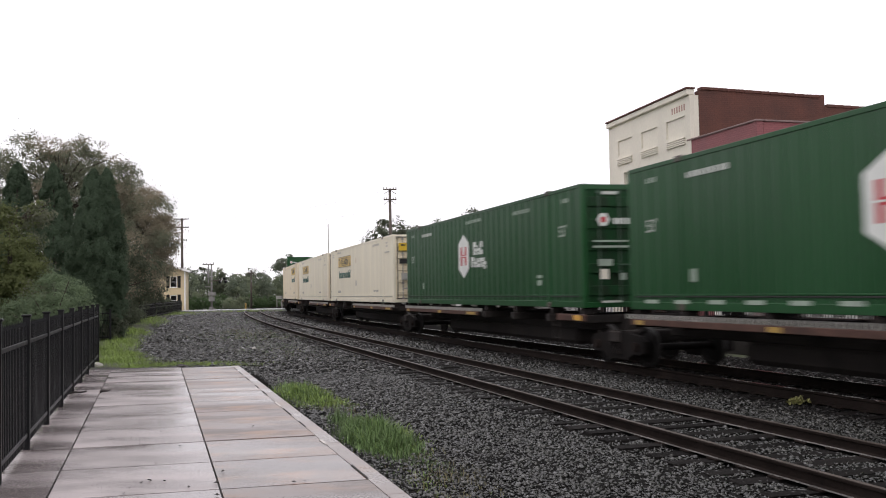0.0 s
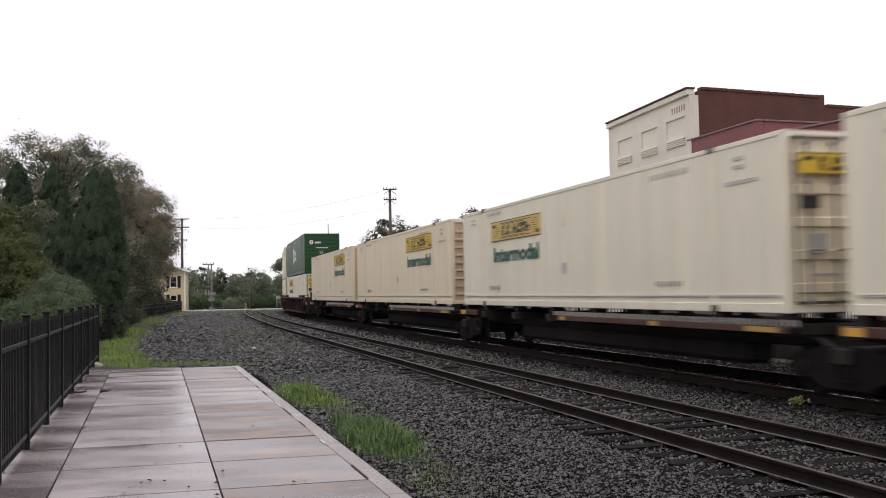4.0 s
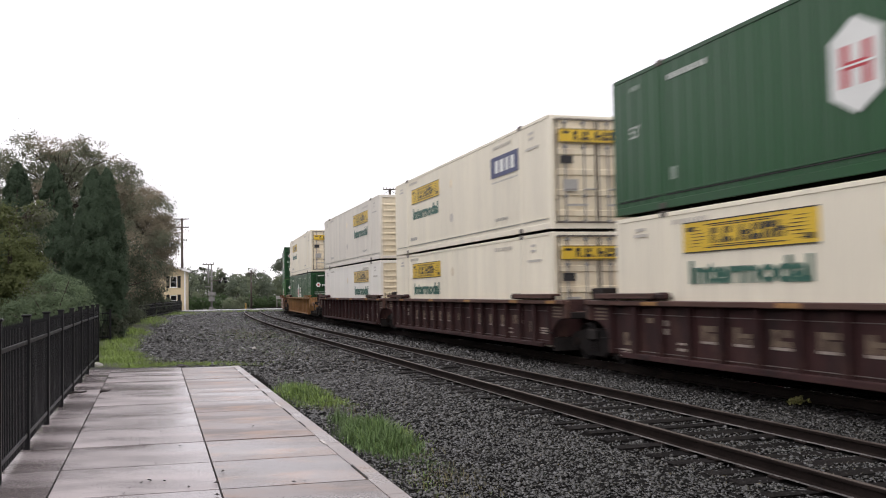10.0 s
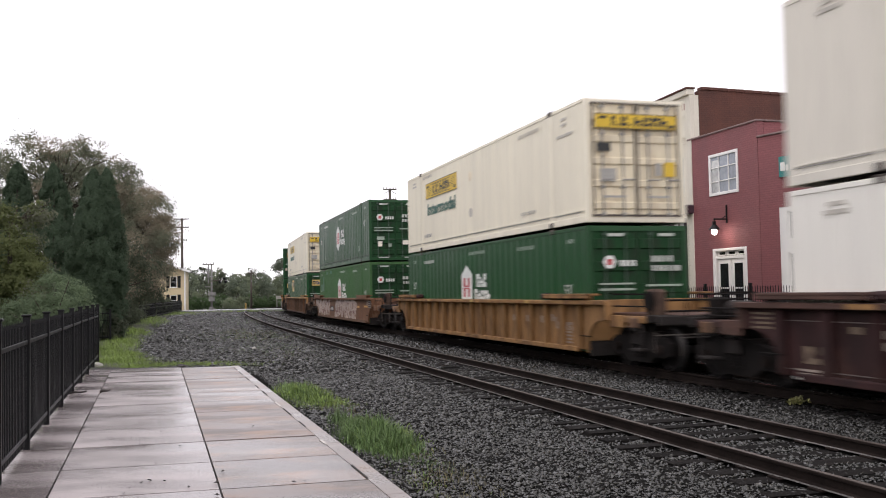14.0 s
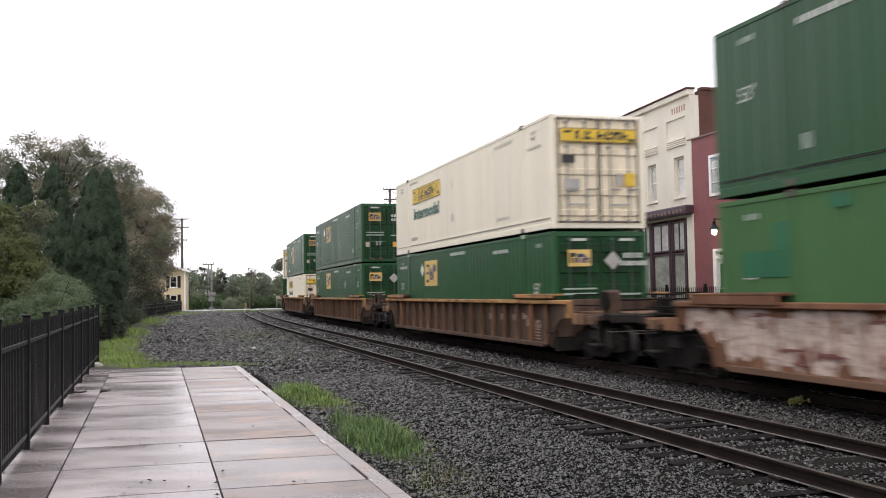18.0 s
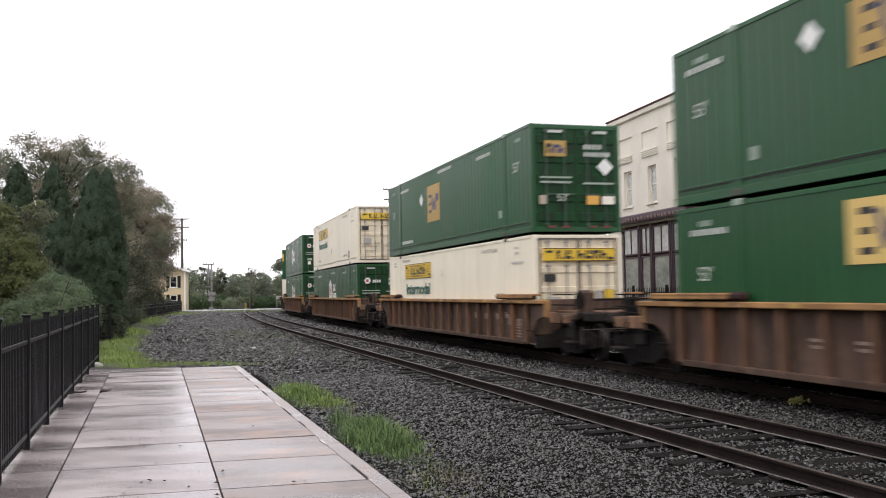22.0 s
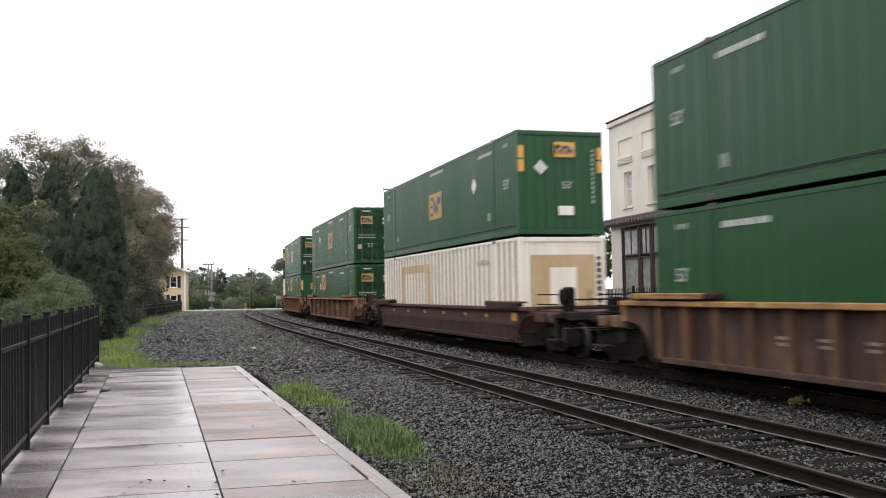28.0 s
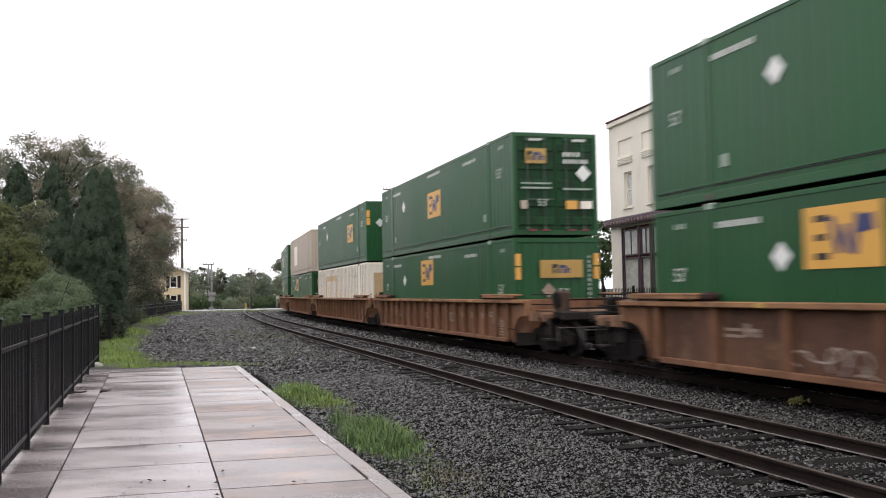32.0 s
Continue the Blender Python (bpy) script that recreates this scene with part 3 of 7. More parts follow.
# ---- iron fence along the platform and on towards the road ----
F0, FD = Vector((-4.72, 10.46)), Vector((-0.3021, 0.9533))


def fence_panel(name, length, pitch, height, label, m):
    """A post, two rails and its pickets with pointed tops."""
    fe = empty(name, label, "fence", "fence panels", m)
    put("post", box(0.075, 0.075, height, M_IRON, 0.006), fe, (0, 0, height / 2))
    put("post_cap", box(0.10, 0.10, 0.025, M_IRON, 0.008), fe, (0, 0, height + 0.012))
    for z in (0.16, height - 0.285):
        put("rail", box(length - 0.08, 0.035, 0.045, M_IRON, 0.004), fe, (length / 2, 0, z))
    key = ("picket", height)
    if key not in MESH:
        bm = bmesh.new()
        add_box(bm, -0.009, 0.009, -0.009, 0.009, 0, height - 0.16)
        tip = bmesh.ops.create_cone(bm, cap_ends=True, segments=4, radius1=0.015, radius2=0.001, depth=0.06)["verts"]
        bmesh.ops.translate(bm, vec=(0, 0, height - 0.13), verts=tip)
        MESH[key] = mesh_of(bm, "picket", M_IRON)
    n = int(length / pitch)
    for i in range(1, n + 1):
        put("picket", MESH[key], fe, (i * length / (n + 1), 0, 0.06))
    return fe


for i in range(-7, 7):
    p = F0 + FD * (2.09 * i)
    last = fence_panel("platform_fence", 2.09, 0.115, 1.485, "black iron picket fence panel on the platform", pose(p.x, p.y, 0.0, 0, 0, math.degrees(math.atan2(FD.y, FD.x))))
put("post", box(0.075, 0.075, 1.485, M_IRON, 0.006), last, (2.09, 0, 0.7425))
put("post_cap", box(0.10, 0.10, 0.025, M_IRON, 0.008), last, (2.09, 0, 1.497))


def far_fence():
    p = Vector((-15.4, 42.0))
    q = Vector((-29.2, 103.0))
    mid = Vector((-22.9, 69.8))
    for a, b in ((Vector((-15.6, 37.2)), Vector((-13.35, 37.0))), (Vector((-13.35, 37.0)), p), (p, mid), (mid, q)):
        d = b - a
        k = round(d.length / 2.44)
        for i in range(k):
            c = a + d * (i / k)
            fe = empty("verge_fence", "black iron fence panel beside the verge", "fence", "verge fence panels", pose(c.x, c.y, -0.08, 0, 0, math.degrees(math.atan2(d.y, d.x))))
            L = d.length / k
            put("post", box(0.075, 0.075, 1.3, M_IRON, 0.006), fe, (0, 0, 0.65))
            for z in (0.18, 0.85, 1.12):
                put("rail", box(L - 0.08, 0.035, 0.045, M_IRON, 0.004), fe, (L / 2, 0, z))
            bars = MESH.get(("bars", round(L, 2)))
            if not bars:
                bm = bmesh.new()
                for j in range(1, 21):
                    add_box(bm, j * L / 21 - 0.009, j * L / 21 + 0.009, -0.009, 0.009, 0.08, 1.22)
                bars = MESH[("bars", round(L, 2))] = mesh_of(bm, "pickets", M_IRON)
            tagged(put("picket_infill", bars, fe), kind="stuff")


far_fence()


# ---- the train: containers ----
L2, W2, CH = 8.075, 1.295, 2.895
TRAIN = []  # (thing, place along the train, height)


def side_sheet(period, flat, depth, material):
    """A corrugated long wall, from end post to end post, that faces -y."""
    key = ("sheet", period, flat, depth, material.name)
    if key not in MESH:
        x, pts = -L2 + 0.10, []
        slope = (period - flat) * 0.25
        while x < L2 - 0.10 - period:
            pts += [(x, 0), (x + flat, 0), (x + flat + slope, depth), (x + period - slope, depth)]
            x += period
        pts += [(x, 0), (L2 - 0.10, 0)]
        v = [(px, -W2 + 0.008 + d, z) for px, d in pts for z in (0.14, CH - 0.07)]
        f = [(2 * i, 2 * i + 2, 2 * i + 3, 2 * i + 1) for i in range(len(pts) - 1)]
        me = MESH[key] = raw_mesh("side", v, f, material)
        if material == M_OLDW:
            # the grooves' shade, with some grime, is put into a darker colour
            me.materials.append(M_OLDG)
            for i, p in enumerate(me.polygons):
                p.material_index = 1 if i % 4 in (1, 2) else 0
    return MESH[key]


def sheet_patch(period, flat, depth, x0, x1, z0, z1, material):
    """Paint over part of a corrugated wall, 3 mm proud and in step with its ribs."""
    x, line_ = -L2 + 0.10, []
    slope = (period - flat) * 0.25
    while x < L2:
        line_ += [(x, 0), (x + flat, 0), (x + flat + slope, depth), (x + period - slope, depth)]
        x += period
    xs, ds = [p[0] for p in line_], [p[1] for p in line_]
    at = sorted({x0, x1, *[v for v in xs if x0 < v < x1]})
    v = [(px, -W2 + 0.005 + float(np.interp(px, xs, ds)), z) for px in at for z in (z0, z1)]
    return raw_mesh("paint_patch", v, [(2 * i, 2 * i + 2, 2 * i + 3, 2 * i + 1) for i in range(len(at) - 1)], material)


def container(kind, nose_first, label, logo=5.0, single=False, lower=False, blue=False, tint=None, stain=False):
    """A 53 foot box: frame, corrugated sides, roof, a nose wall and two doors. The side towards the platform is -y, ahead is +x."""
    col = {"white": M_WHITE, "cream": M_CREAM, "pinegreen": M_GREEN, "leafgreen": M_LGREEN, "firgreen": M_EGREEN, "oldwhite": M_OLDW, "tan": M_TAN}[kind]
    col = tint or col
    green = kind in ("pinegreen", "leafgreen", "firgreen")
    c = empty("shipping_container", label, "shipping container", "containers of the train")
    sheet = {"white": (0.30, 0.20, 0.020), "cream": (0.30, 0.20, 0.018), "pinegreen": (0.46, 0.34, 0.018), "leafgreen": (0.31, 0.17, 0.036),
             "firgreen": (0.31, 0.20, 0.028), "oldwhite": (0.44, 0.25, 0.06), "tan": (0.8, 0.74, 0.01)}[kind]
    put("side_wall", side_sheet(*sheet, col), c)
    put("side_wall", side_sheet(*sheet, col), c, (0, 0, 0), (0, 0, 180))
    put("roof", box(2 * L2 - 0.10, 2 * W2 - 0.06, 0.03, col, 0.005), c, (0, 0, CH - 0.045))
    put("floor", box(2 * L2 - 0.10, 2 * W2 - 0.08, 0.05, M_UNDER, 0.005), c, (0, 0, 0.11))
    for sy in (-1, 1):
        put("top_rail", box(2 * L2 - 0.16, 0.05, 0.085, col, 0.008), c, (0, sy * (W2 - 0.022), CH - 0.043))
        put("bottom_rail", box(2 * L2 - 0.16, 0.05, 0.155, col, 0.008), c, (0, sy * (W2 - 0.020), 0.085))
        for x in (-L2 + 0.07, L2 - 0.07):
            put("corner_post", box(0.14, 0.12, CH, col, 0.012), c, (x, sy * (W2 - 0.06), CH / 2))
        for x in (-6.09, 6.09):
            put("lifting_post", box(0.15, 0.05, CH - 0.03, col, 0.010), c, (x, sy * (W2 - 0.014), CH / 2 - 0.01))
            put("casting", box(0.19, 0.17, 0.12, M_PALE if kind == "firgreen" else M_CAST, 0.012), c, (x, sy * (W2 - 0.055), CH - 0.03))
            put("casting", box(0.19, 0.17, 0.12, M_CAST, 0.012), c, (x, sy * (W2 - 0.055), 0.065))
    # a lip line above the lower rail
    put("rub_strip", box(2 * L2 - 0.4, 0.012, 0.02, M_GREYM if kind in ("white", "cream") else M_SEAM, 0.003), c, (0, -W2 - 0.002, 0.265))
    put("rub_strip", box(2 * L2 - 0.4, 0.016, 0.03, col, 0.003), c, (0, -W2 - 0.002, 0.30))
    dx, nx = (-1, 1) if nose_first else (1, -1)
    # nose wall with level ribs
    ncol = {"white": M_WDOOR, "cream": M_WNOSE}.get(kind, col)
    put("nose_wall", box(0.03, 2 * W2 - 0.22, CH - 0.16, ncol, 0.004), c, (nx * (L2 - 0.06), 0, CH / 2))
    if kind in ("white", "cream", "pinegreen", "leafgreen"):
        for i in range(9 if nx > 0 else 0):
            put("nose_rib", box(0.055, 2 * W2 - 0.34, 0.085, ncol, 0.02), c, (nx * (L2 - 0.035), 0, 0.35 + i * 0.262))
    else:
        for i in range(8 if nx > 0 else 0):
            put("nose_rib", box(0.05, 0.09, CH - 0.3, col, 0.02), c, (nx * (L2 - 0.038), -1.0 + i * 0.286, CH / 2))
    # doors
    for sy in (-1, 1):
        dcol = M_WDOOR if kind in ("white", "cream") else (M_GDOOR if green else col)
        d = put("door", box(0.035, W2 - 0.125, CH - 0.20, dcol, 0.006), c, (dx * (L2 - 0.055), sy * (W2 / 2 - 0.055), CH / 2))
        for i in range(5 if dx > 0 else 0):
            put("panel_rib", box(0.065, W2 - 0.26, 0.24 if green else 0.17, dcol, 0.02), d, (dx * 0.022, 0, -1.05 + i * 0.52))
        for k in (-0.28, 0.24) if dx > 0 else ():
            steel = M_RODG if green else M_ROD
            key = ("lock_rod", steel.name)
            if key not in MESH:
                bm = bmesh.new()
                bmesh.ops.create_cone(bm, cap_ends=True, segments=8, radius1=0.021, radius2=0.021, depth=CH - 0.26)
                for z in (-1.25, -0.62, 0.62, 1.25):
                    add_box(bm, -0.04, 0.02, -0.05, 0.05, z - 0.03, z + 0.03, 0.005)
                MESH[key] = mesh_of(bm, "lock_rod", steel)
            put("lock_rod", MESH[key], d, (dx * 0.085, k, 0))
            put("lock_handle", box(0.03, 0.34, 0.035, steel, 0.006), d, (dx * 0.105, k + 0.12, -0.45))
    for z in (0.07, CH - 0.07):
        for x in (-1, 1):
            put("end_rail", box(0.08, 2 * W2 - 0.2, 0.13, col, 0.01), c, (x * (L2 - 0.045), 0, z))
    # markings on the platform side
    ys = -W2 - 0.0035

    def plate(name, x, z, w, h, material, lab="", lift=0.0):
        return put(name, box(w, 0.005, h, material, 0), c, (x, ys - lift, z), label=lab)

    def end_plate(name, x, y, z, w, h, material, lab="", lift=0.0):
        return put(name, box(0.006, w, h, material, 0), c, (x * (L2 + 0.004 + lift), y, z), label=lab)

    if kind in ("white", "cream"):
        late = kind == "cream" and nose_first
        a = nx * (L2 - 2.7 - 1.85) + 0.25 * late
        zs, zt = (2.35, 1.52) if logo == 5.5 else ((2.30, 1.44) if late else ((2.24, 1.37) if lower else (2.15, 1.28)))
        plate("sign_panel", a, zs, 3.75, 0.56, M_PALEY if tint in (M_WHITEC, M_CREAMW) else M_YELLOW, "yellow sign panel with black stripes")
        word = ((-0.88, 0, 0.17, 0.27), (-0.70, -0.11, 0.07, 0.06), (-0.48, 0, 0.24, 0.27), (-0.27, -0.11, 0.07, 0.06), (0.02, 0, 0.27, 0.27), (0.34, 0, 0.27, 0.27), (0.66, 0, 0.28, 0.27), (0.96, 0, 0.24, 0.27))
        row("sign_writing", block_run(word, M_BLACK, "y", 0.15), c, (a, ys - 0.004, zs))
        hatch = [(e * (1.34 + 0.05 * abs(k)), k * 0.058, 0.48 - 0.09 * abs(k), 0.013) for e in (-1, 1) for k in range(-3, 4)]
        hatch += [(0, e * 0.205, 2.3, 0.018) for e in (-1, 1)] + [(-0.1, e * 0.172, 1.7, 0.014) for e in (-1, 1)]
        row("sign_hatching", block_run(hatch, M_BLACK), c, (a, ys - 0.004, zs))
        for z in (-0.275, 0.275):
            plate("sign_border", a, zs + z, 3.75, 0.020, M_BLACK, "", 0.004)
        row("sign_writing", block_run([(1.66, -0.16, 0.20, 0.09), (-1.62, 0.15, 0.24, 0.08)], M_BLACK), c, (a, ys - 0.004, zs))
        put("lettering", lettering("Intermodal", 0.40, M_LETG, 1.40, 0.022), c, (a - 1.72, ys, zt), label="green letters on the side")
        for x, z, w in ((-7.0, 2.62, 0.34), (-7.0, 2.50, 0.5), (6.9, 2.60, 0.3), (6.9, 2.46, 0.3), (6.95, 2.20, 0.9)):
            plate("small_mark", x, z, w, 0.06, M_FAINT)
        row("small_mark", run_of(6, 0.16, 0.10, 0.12, M_GREYM), c, (-5.6, ys, 0.52))
        row("small_mark", run_of(9, 0.16, 0.10, 0.10, M_FAINT), c, (4.0, ys, 2.62))
        row("small_mark", run_of(8, 0.15, 0.10, 0.09, M_FAINT), c, (-5.7, ys, 2.68))
        row("small_mark", run_of(7, 0.15, 0.08, 0.09, M_GREYM), c, (4.1, ys, 0.52))
        for z in (0.95, 2.1):
            put("round_mark", rod(0.005, 0.15, M_FAINT if z < 1 else M_WDOOR, 16), c, (0.4 if late else -0.25, ys + 0.004, z), (90, 0, 0))
        if not nose_first:
            end_plate("sign_panel", 1, 0, 2.36, 2.1, 0.36, M_YELLOW, "yellow sign panel across the doors", 0.055)
            word = ((-0.60, 0, 0.11, 0.22), (-0.47, -0.09, 0.05, 0.05), (-0.32, 0, 0.17, 0.22), (-0.17, -0.09, 0.05, 0.05), (0.04, 0, 0.19, 0.22), (0.27, 0, 0.19, 0.22), (0.50, 0, 0.20, 0.22), (0.72, 0, 0.17, 0.22), (-0.86, 0.08, 0.2, 0.06), (0.92, -0.10, 0.18, 0.07))
            row("sign_writing", block_run(word, M_BLACK, "x"), c, (L2 + 0.066, 0, 2.36))
            end_plate("sign_border", 1, 0, 2.195, 2.1, 0.02, M_BLACK, "", 0.058)
            end_plate("sign_border", 1, 0, 2.525, 2.1, 0.02, M_BLACK, "", 0.058)
            for y in (-1.10, -0.02, 0.05, 1.10):
                end_plate("door_seal", 1, y, 1.44, 0.035, 2.62, M_CAST, "", 0.004)
            end_plate("header_gap", 1, 0, 2.785, 2.3, 0.04, M_CAST, "", 0.010)
            end_plate("sill_gap", 1, 0, 0.165, 2.3, 0.05, M_CAST, "", 0.010)
            for y, z, w, h in ((-0.85, 1.75, 0.34, 0.20), (-0.75, 1.1, 0.4, 0.3), (0.55, 1.25, 0.16, 0.3), (0.85, 1.25, 0.28, 0.34), (-0.6, 0.6, 0.6, 0.05), (0.55, 0.6, 0.6, 0.05)):
                end_plate("small_mark", 1, y, z, w, h, M_YELLOW if (y > 0.8) else (M_BLACK if z > 1.5 else M_GREYM), "", 0.05)
        else:
            end_plate("sign_panel", 1, 0.25 if kind == "white" else 0, 2.45, 1.2, 0.22, M_YELLOW, "yellow sign panel on the nose wall", 0.005)
            row("sign_writing", run_of(5, 0.2, 0.13, 0.10, M_BLACK, "x"), c, (L2 + 0.013, -0.15, 2.45))
    if kind in ("pinegreen", "leafgreen"):
        a = -L2 + (7.6 if kind == "leafgreen" else 7.3)
        if kind == "leafgreen":
            for x, z, w, h in ((-6.75, 1.79, 1.3, 0.42), (-6.33, 2.225, 0.46, 0.44), (-5.0, 2.66, 0.45, 0.2), (-3.5, 2.68, 0.7, 0.18)):
                plate("paint_patch", x, z, w, h, M_TOUCH, "teal green touched-up paint")
        key = "hexagon"
        if key not in MESH:
            pts = [(0, 0.70), (0.53, 0.41), (0.53, -0.41), (0, -0.70), (-0.53, -0.41), (-0.53, 0.41)]
            me = slab(pts, 0, 0.005, M_MARK, "hexagon")
            me.transform(pose(0, 0, 0, 90, 0, 0))
            MESH[key] = me
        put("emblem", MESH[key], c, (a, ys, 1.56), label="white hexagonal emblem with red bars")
        for x, z, w, h in ((-0.22, 1.56, 0.17, 0.60), (0.22, 1.56, 0.17, 0.60), (0, 1.56, 0.27, 0.11)):
            plate("emblem_bar", a + x, z, w, h, M_RED, "", 0.007)
        plate("emblem_bar", a, 1.56, 0.86, 0.03, M_MARK, "", 0.010)
        row("writing", block_run(((1.10, 1.76, 0.27, 0.40), (1.42, 1.71, 0.25, 0.30), (1.72, 1.76, 0.27, 0.40), (0.88, 1.34, 0.27, 0.32), (1.17, 1.31, 0.20, 0.28), (1.44, 1.31, 0.26, 0.28), (1.74, 1.31, 0.26, 0.28), (2.04, 1.28, 0.26, 0.34)), M_MARK), c, (a, ys, 0))
        row("small_mark", run_of(9, 0.17, 0.11, 0.10, M_PALE), c, (a + 0.3, ys, 2.62))
        for x in (-7.25, 7.0):
            row("small_mark", run_of(3, 0.14, 0.09, 0.10, M_PALE), c, (x, ys, 2.58))
        row("small_mark", run_of(9, 0.14, 0.08, 0.10, M_PALE), c, (3.7, ys, 2.56))
        put("lettering", lettering("53'", 0.28, M_SOFT), c, (6.75, ys, 1.28 if lower else 1.72), label="white 53' marking")
        put("lettering", lettering("53'", 0.26, M_SOFT), c, (-7.35, ys, 1.55), label="white 53' marking")
        row("placard", run_of(3, 0.07, 0.05, 0.24, M_PALE), c, (-5.74, ys, 0.66))
        row("placard", run_of(6, 0.055, 0.045, 0.08, M_PALE), c, (5.35, ys, 0.78))
        row("placard", run_of(5, 0.055, 0.045, 0.14, M_PALE), c, (5.38, ys, 0.62))
        if kind == "pinegreen":
            row("small_mark", run_of(9, 0.15, 0.12, 0.11, M_SOFT), c, (-5.75, ys, 2.52))
        for k in range(14 if single == "dashed" else 0):
            plate("reflector", -7.2 + k * 1.12, 0.17, 0.48, 0.075, M_PALE, "", 0.006)
        put("round_mark", rod(0.006, 0.17, M_MARK, 6), c, (L2 + (0.062 if not nose_first else 0.004), -0.78, 2.25 if nose_first else 2.05), (0, 90, 0))
        end_plate("emblem_bar", 1, -0.78, 2.25 if nose_first else 2.05, 0.13, 0.13, M_RED, "", 0.066 if not nose_first else 0.008)
        row("writing", run_of(4, 0.11, 0.085, 0.14, M_MARK, "x"), c, (L2 + 0.066, -0.48, 2.22 if nose_first else 2.02))
        if nose_first:
            for y, z, w, h in ((0, 1.84, 0.9, 0.05), (0, 0.72, 0.52, 0.30), (0, 0.52, 0.2, 0.2)):
                end_plate("small_mark", 1, y, z, w, h, M_OLDW if z < 1 else M_MARK, "", 0.02)
            put("lettering", lettering("53'", 0.20, M_MARK), c, (L2 + 0.02, -0.2, 1.42), (0, 0, 90))
        else:
            row("writing", run_of(4, 0.15, 0.11, 0.14, M_SOFT, "x"), c, (L2 + 0.066, 0.35, 2.12))
            row("writing", run_of(6, 0.13, 0.10, 0.13, M_SOFT, "x"), c, (L2 + 0.066, 0.35, 1.90))
            for y, z, w, h, mt in ((-0.6, 1.55, 0.9, 0.04, M_PALE), (-0.6, 1.42, 0.9, 0.05, M_PALE), (0.62, 1.5, 0.9, 0.05, M_PALE), (-0.75, 1.05, 0.36, 0.16, M_PALE), (-0.78, 0.78, 0.2, 0.24, M_OLDW),
                                   (-0.3, 0.72, 0.16, 0.16, M_PALE), (0.5, 0.85, 0.36, 0.2, M_OLDW), (0.95, 0.85, 0.3, 0.22, M_ORANGE), (-0.6, 0.14, 0.5, 0.05, M_SOFT), (0.6, 0.14, 0.4, 0.05, M_SOFT), (-0.6, 2.68, 0.4, 0.07, M_SOFT), (0.7, 2.68, 0.4, 0.07, M_SOFT)):
                end_plate("small_mark", 1, y, z, w, h, mt, "", 0.060)
    if kind == "firgreen":
        a = -L2 + logo + 0.9
        zl = {4.2: 2.11, 4.7: 2.0, 4.47: 2.18, 6.0: 1.66, 7.2: 1.52}.get(logo, 2.14 if lower else 1.60)
        zh = 1.32 if logo == 6.0 else 0.92
        film = M_PALEY if logo in (4.2, 4.47) else (M_OCHRE if logo in (4.7, 7.2, 7.33, 6.0) else M_ORANGE)
        plate("sign_panel", a, zl, 1.62, zh, film, "orange square sign with blue bars")
        for x, w, h, z in ((-0.42, 0.30, 0.10, zl + 0.28), (-0.44, 0.24, 0.10, zl), (-0.42, 0.30, 0.10, zl - 0.28)):
            plate("sign_stroke", a + x, z, w, h, M_BLACK, "", 0.004)
        for x, z, w, h, slant in ((-0.14, 0.02, 0.10, 0.56, -14), (0.00, -0.04, 0.09, 0.42, 16), (0.12, -0.04, 0.09, 0.42, -14), (0.30, 0.02, 0.12, 0.60, 12), (0.50, 0.16, 0.30, 0.24, -8)):
            put("sign_stroke", box(w, 0.005, h, M_BLUE, 0), c, (a + x, ys - 0.004 - 0.0012 * (x > 0.05) - 0.0012 * (w > 0.2), zl + z), (0, slant, 0))
        for x in (-7.25, 7.0):
            row("small_mark", run_of(3, 0.14, 0.09, 0.10, M_PALE), c, (x, ys, 2.58))
        row("small_mark", run_of(9, 0.14, 0.10, 0.10, M_SOFT), c, (4.85 if logo == 7.2 else 3.7, ys, 2.55))
        row("small_mark", run_of(11, 0.145, 0.115, 0.10, M_SOFT), c, (-0.5, ys, 2.68))
        put("lettering", lettering("53'", 0.28, M_SOFT), c, (6.95 if logo == 7.2 else 6.75, ys, 1.34 if lower and logo != 4.47 or logo == 7.2 else 1.72), label="white 53' marking")
        put("lettering", lettering("53'", 0.26, M_SOFT), c, (-7.35, ys, 1.55), label="white 53' marking")
        if logo == 6.0:
            row("small_mark", run_of(10, 0.17, 0.14, 0.12, M_SOFT), c, (-5.7, ys, 0.45))
        else:
            plate("placard", -5.6, 0.66, 0.18, 0.22, M_PALE)
        if logo in (4.2, 4.7, 4.47):
            row("small_mark", run_of(8, 0.145, 0.11, 0.11, M_SOFT), c, (-7.5, ys, 2.42))
        elif logo != 7.2:
            row("small_mark", run_of(9, 0.14, 0.11, 0.11, M_SOFT), c, (-5.85, ys, 2.52))
        plate("placard", 5.7, 0.66, 0.18, 0.22, M_PALE)
        put("diamond_mark", box(0.34, 0.006, 0.34, M_PALE if logo == 4.47 else M_MARK, 0), c, ({7.2: 4.35, 6.0: -2.8, 4.47: 3.2}.get(logo, -4.15), ys, {7.2: 1.74, 4.7: 2.2, 4.2: 2.25}.get(logo, 1.9)), (0, 45, 0))
        if nose_first:
            wide, zn = (1.3, 2.02) if lower else (0.62, 2.36)
            end_plate("sign_panel", 1, 0.1, zn, wide, 0.50 if lower else 0.42, M_OCHRE if lower else M_ORANGE, "orange sign panel", 0.03)
            row("sign_writing", block_run(((-0.10, zn, 0.17, 0.26),), M_BLACK, "x"), c, (L2 + 0.038, 0, 0))
            row("sign_writing", block_run(((0.12, zn - 0.01, 0.19, 0.23), (0.30, zn - 0.02, 0.13, 0.20)), M_BLUE, "x"), c, (L2 + 0.038, 0, 0))
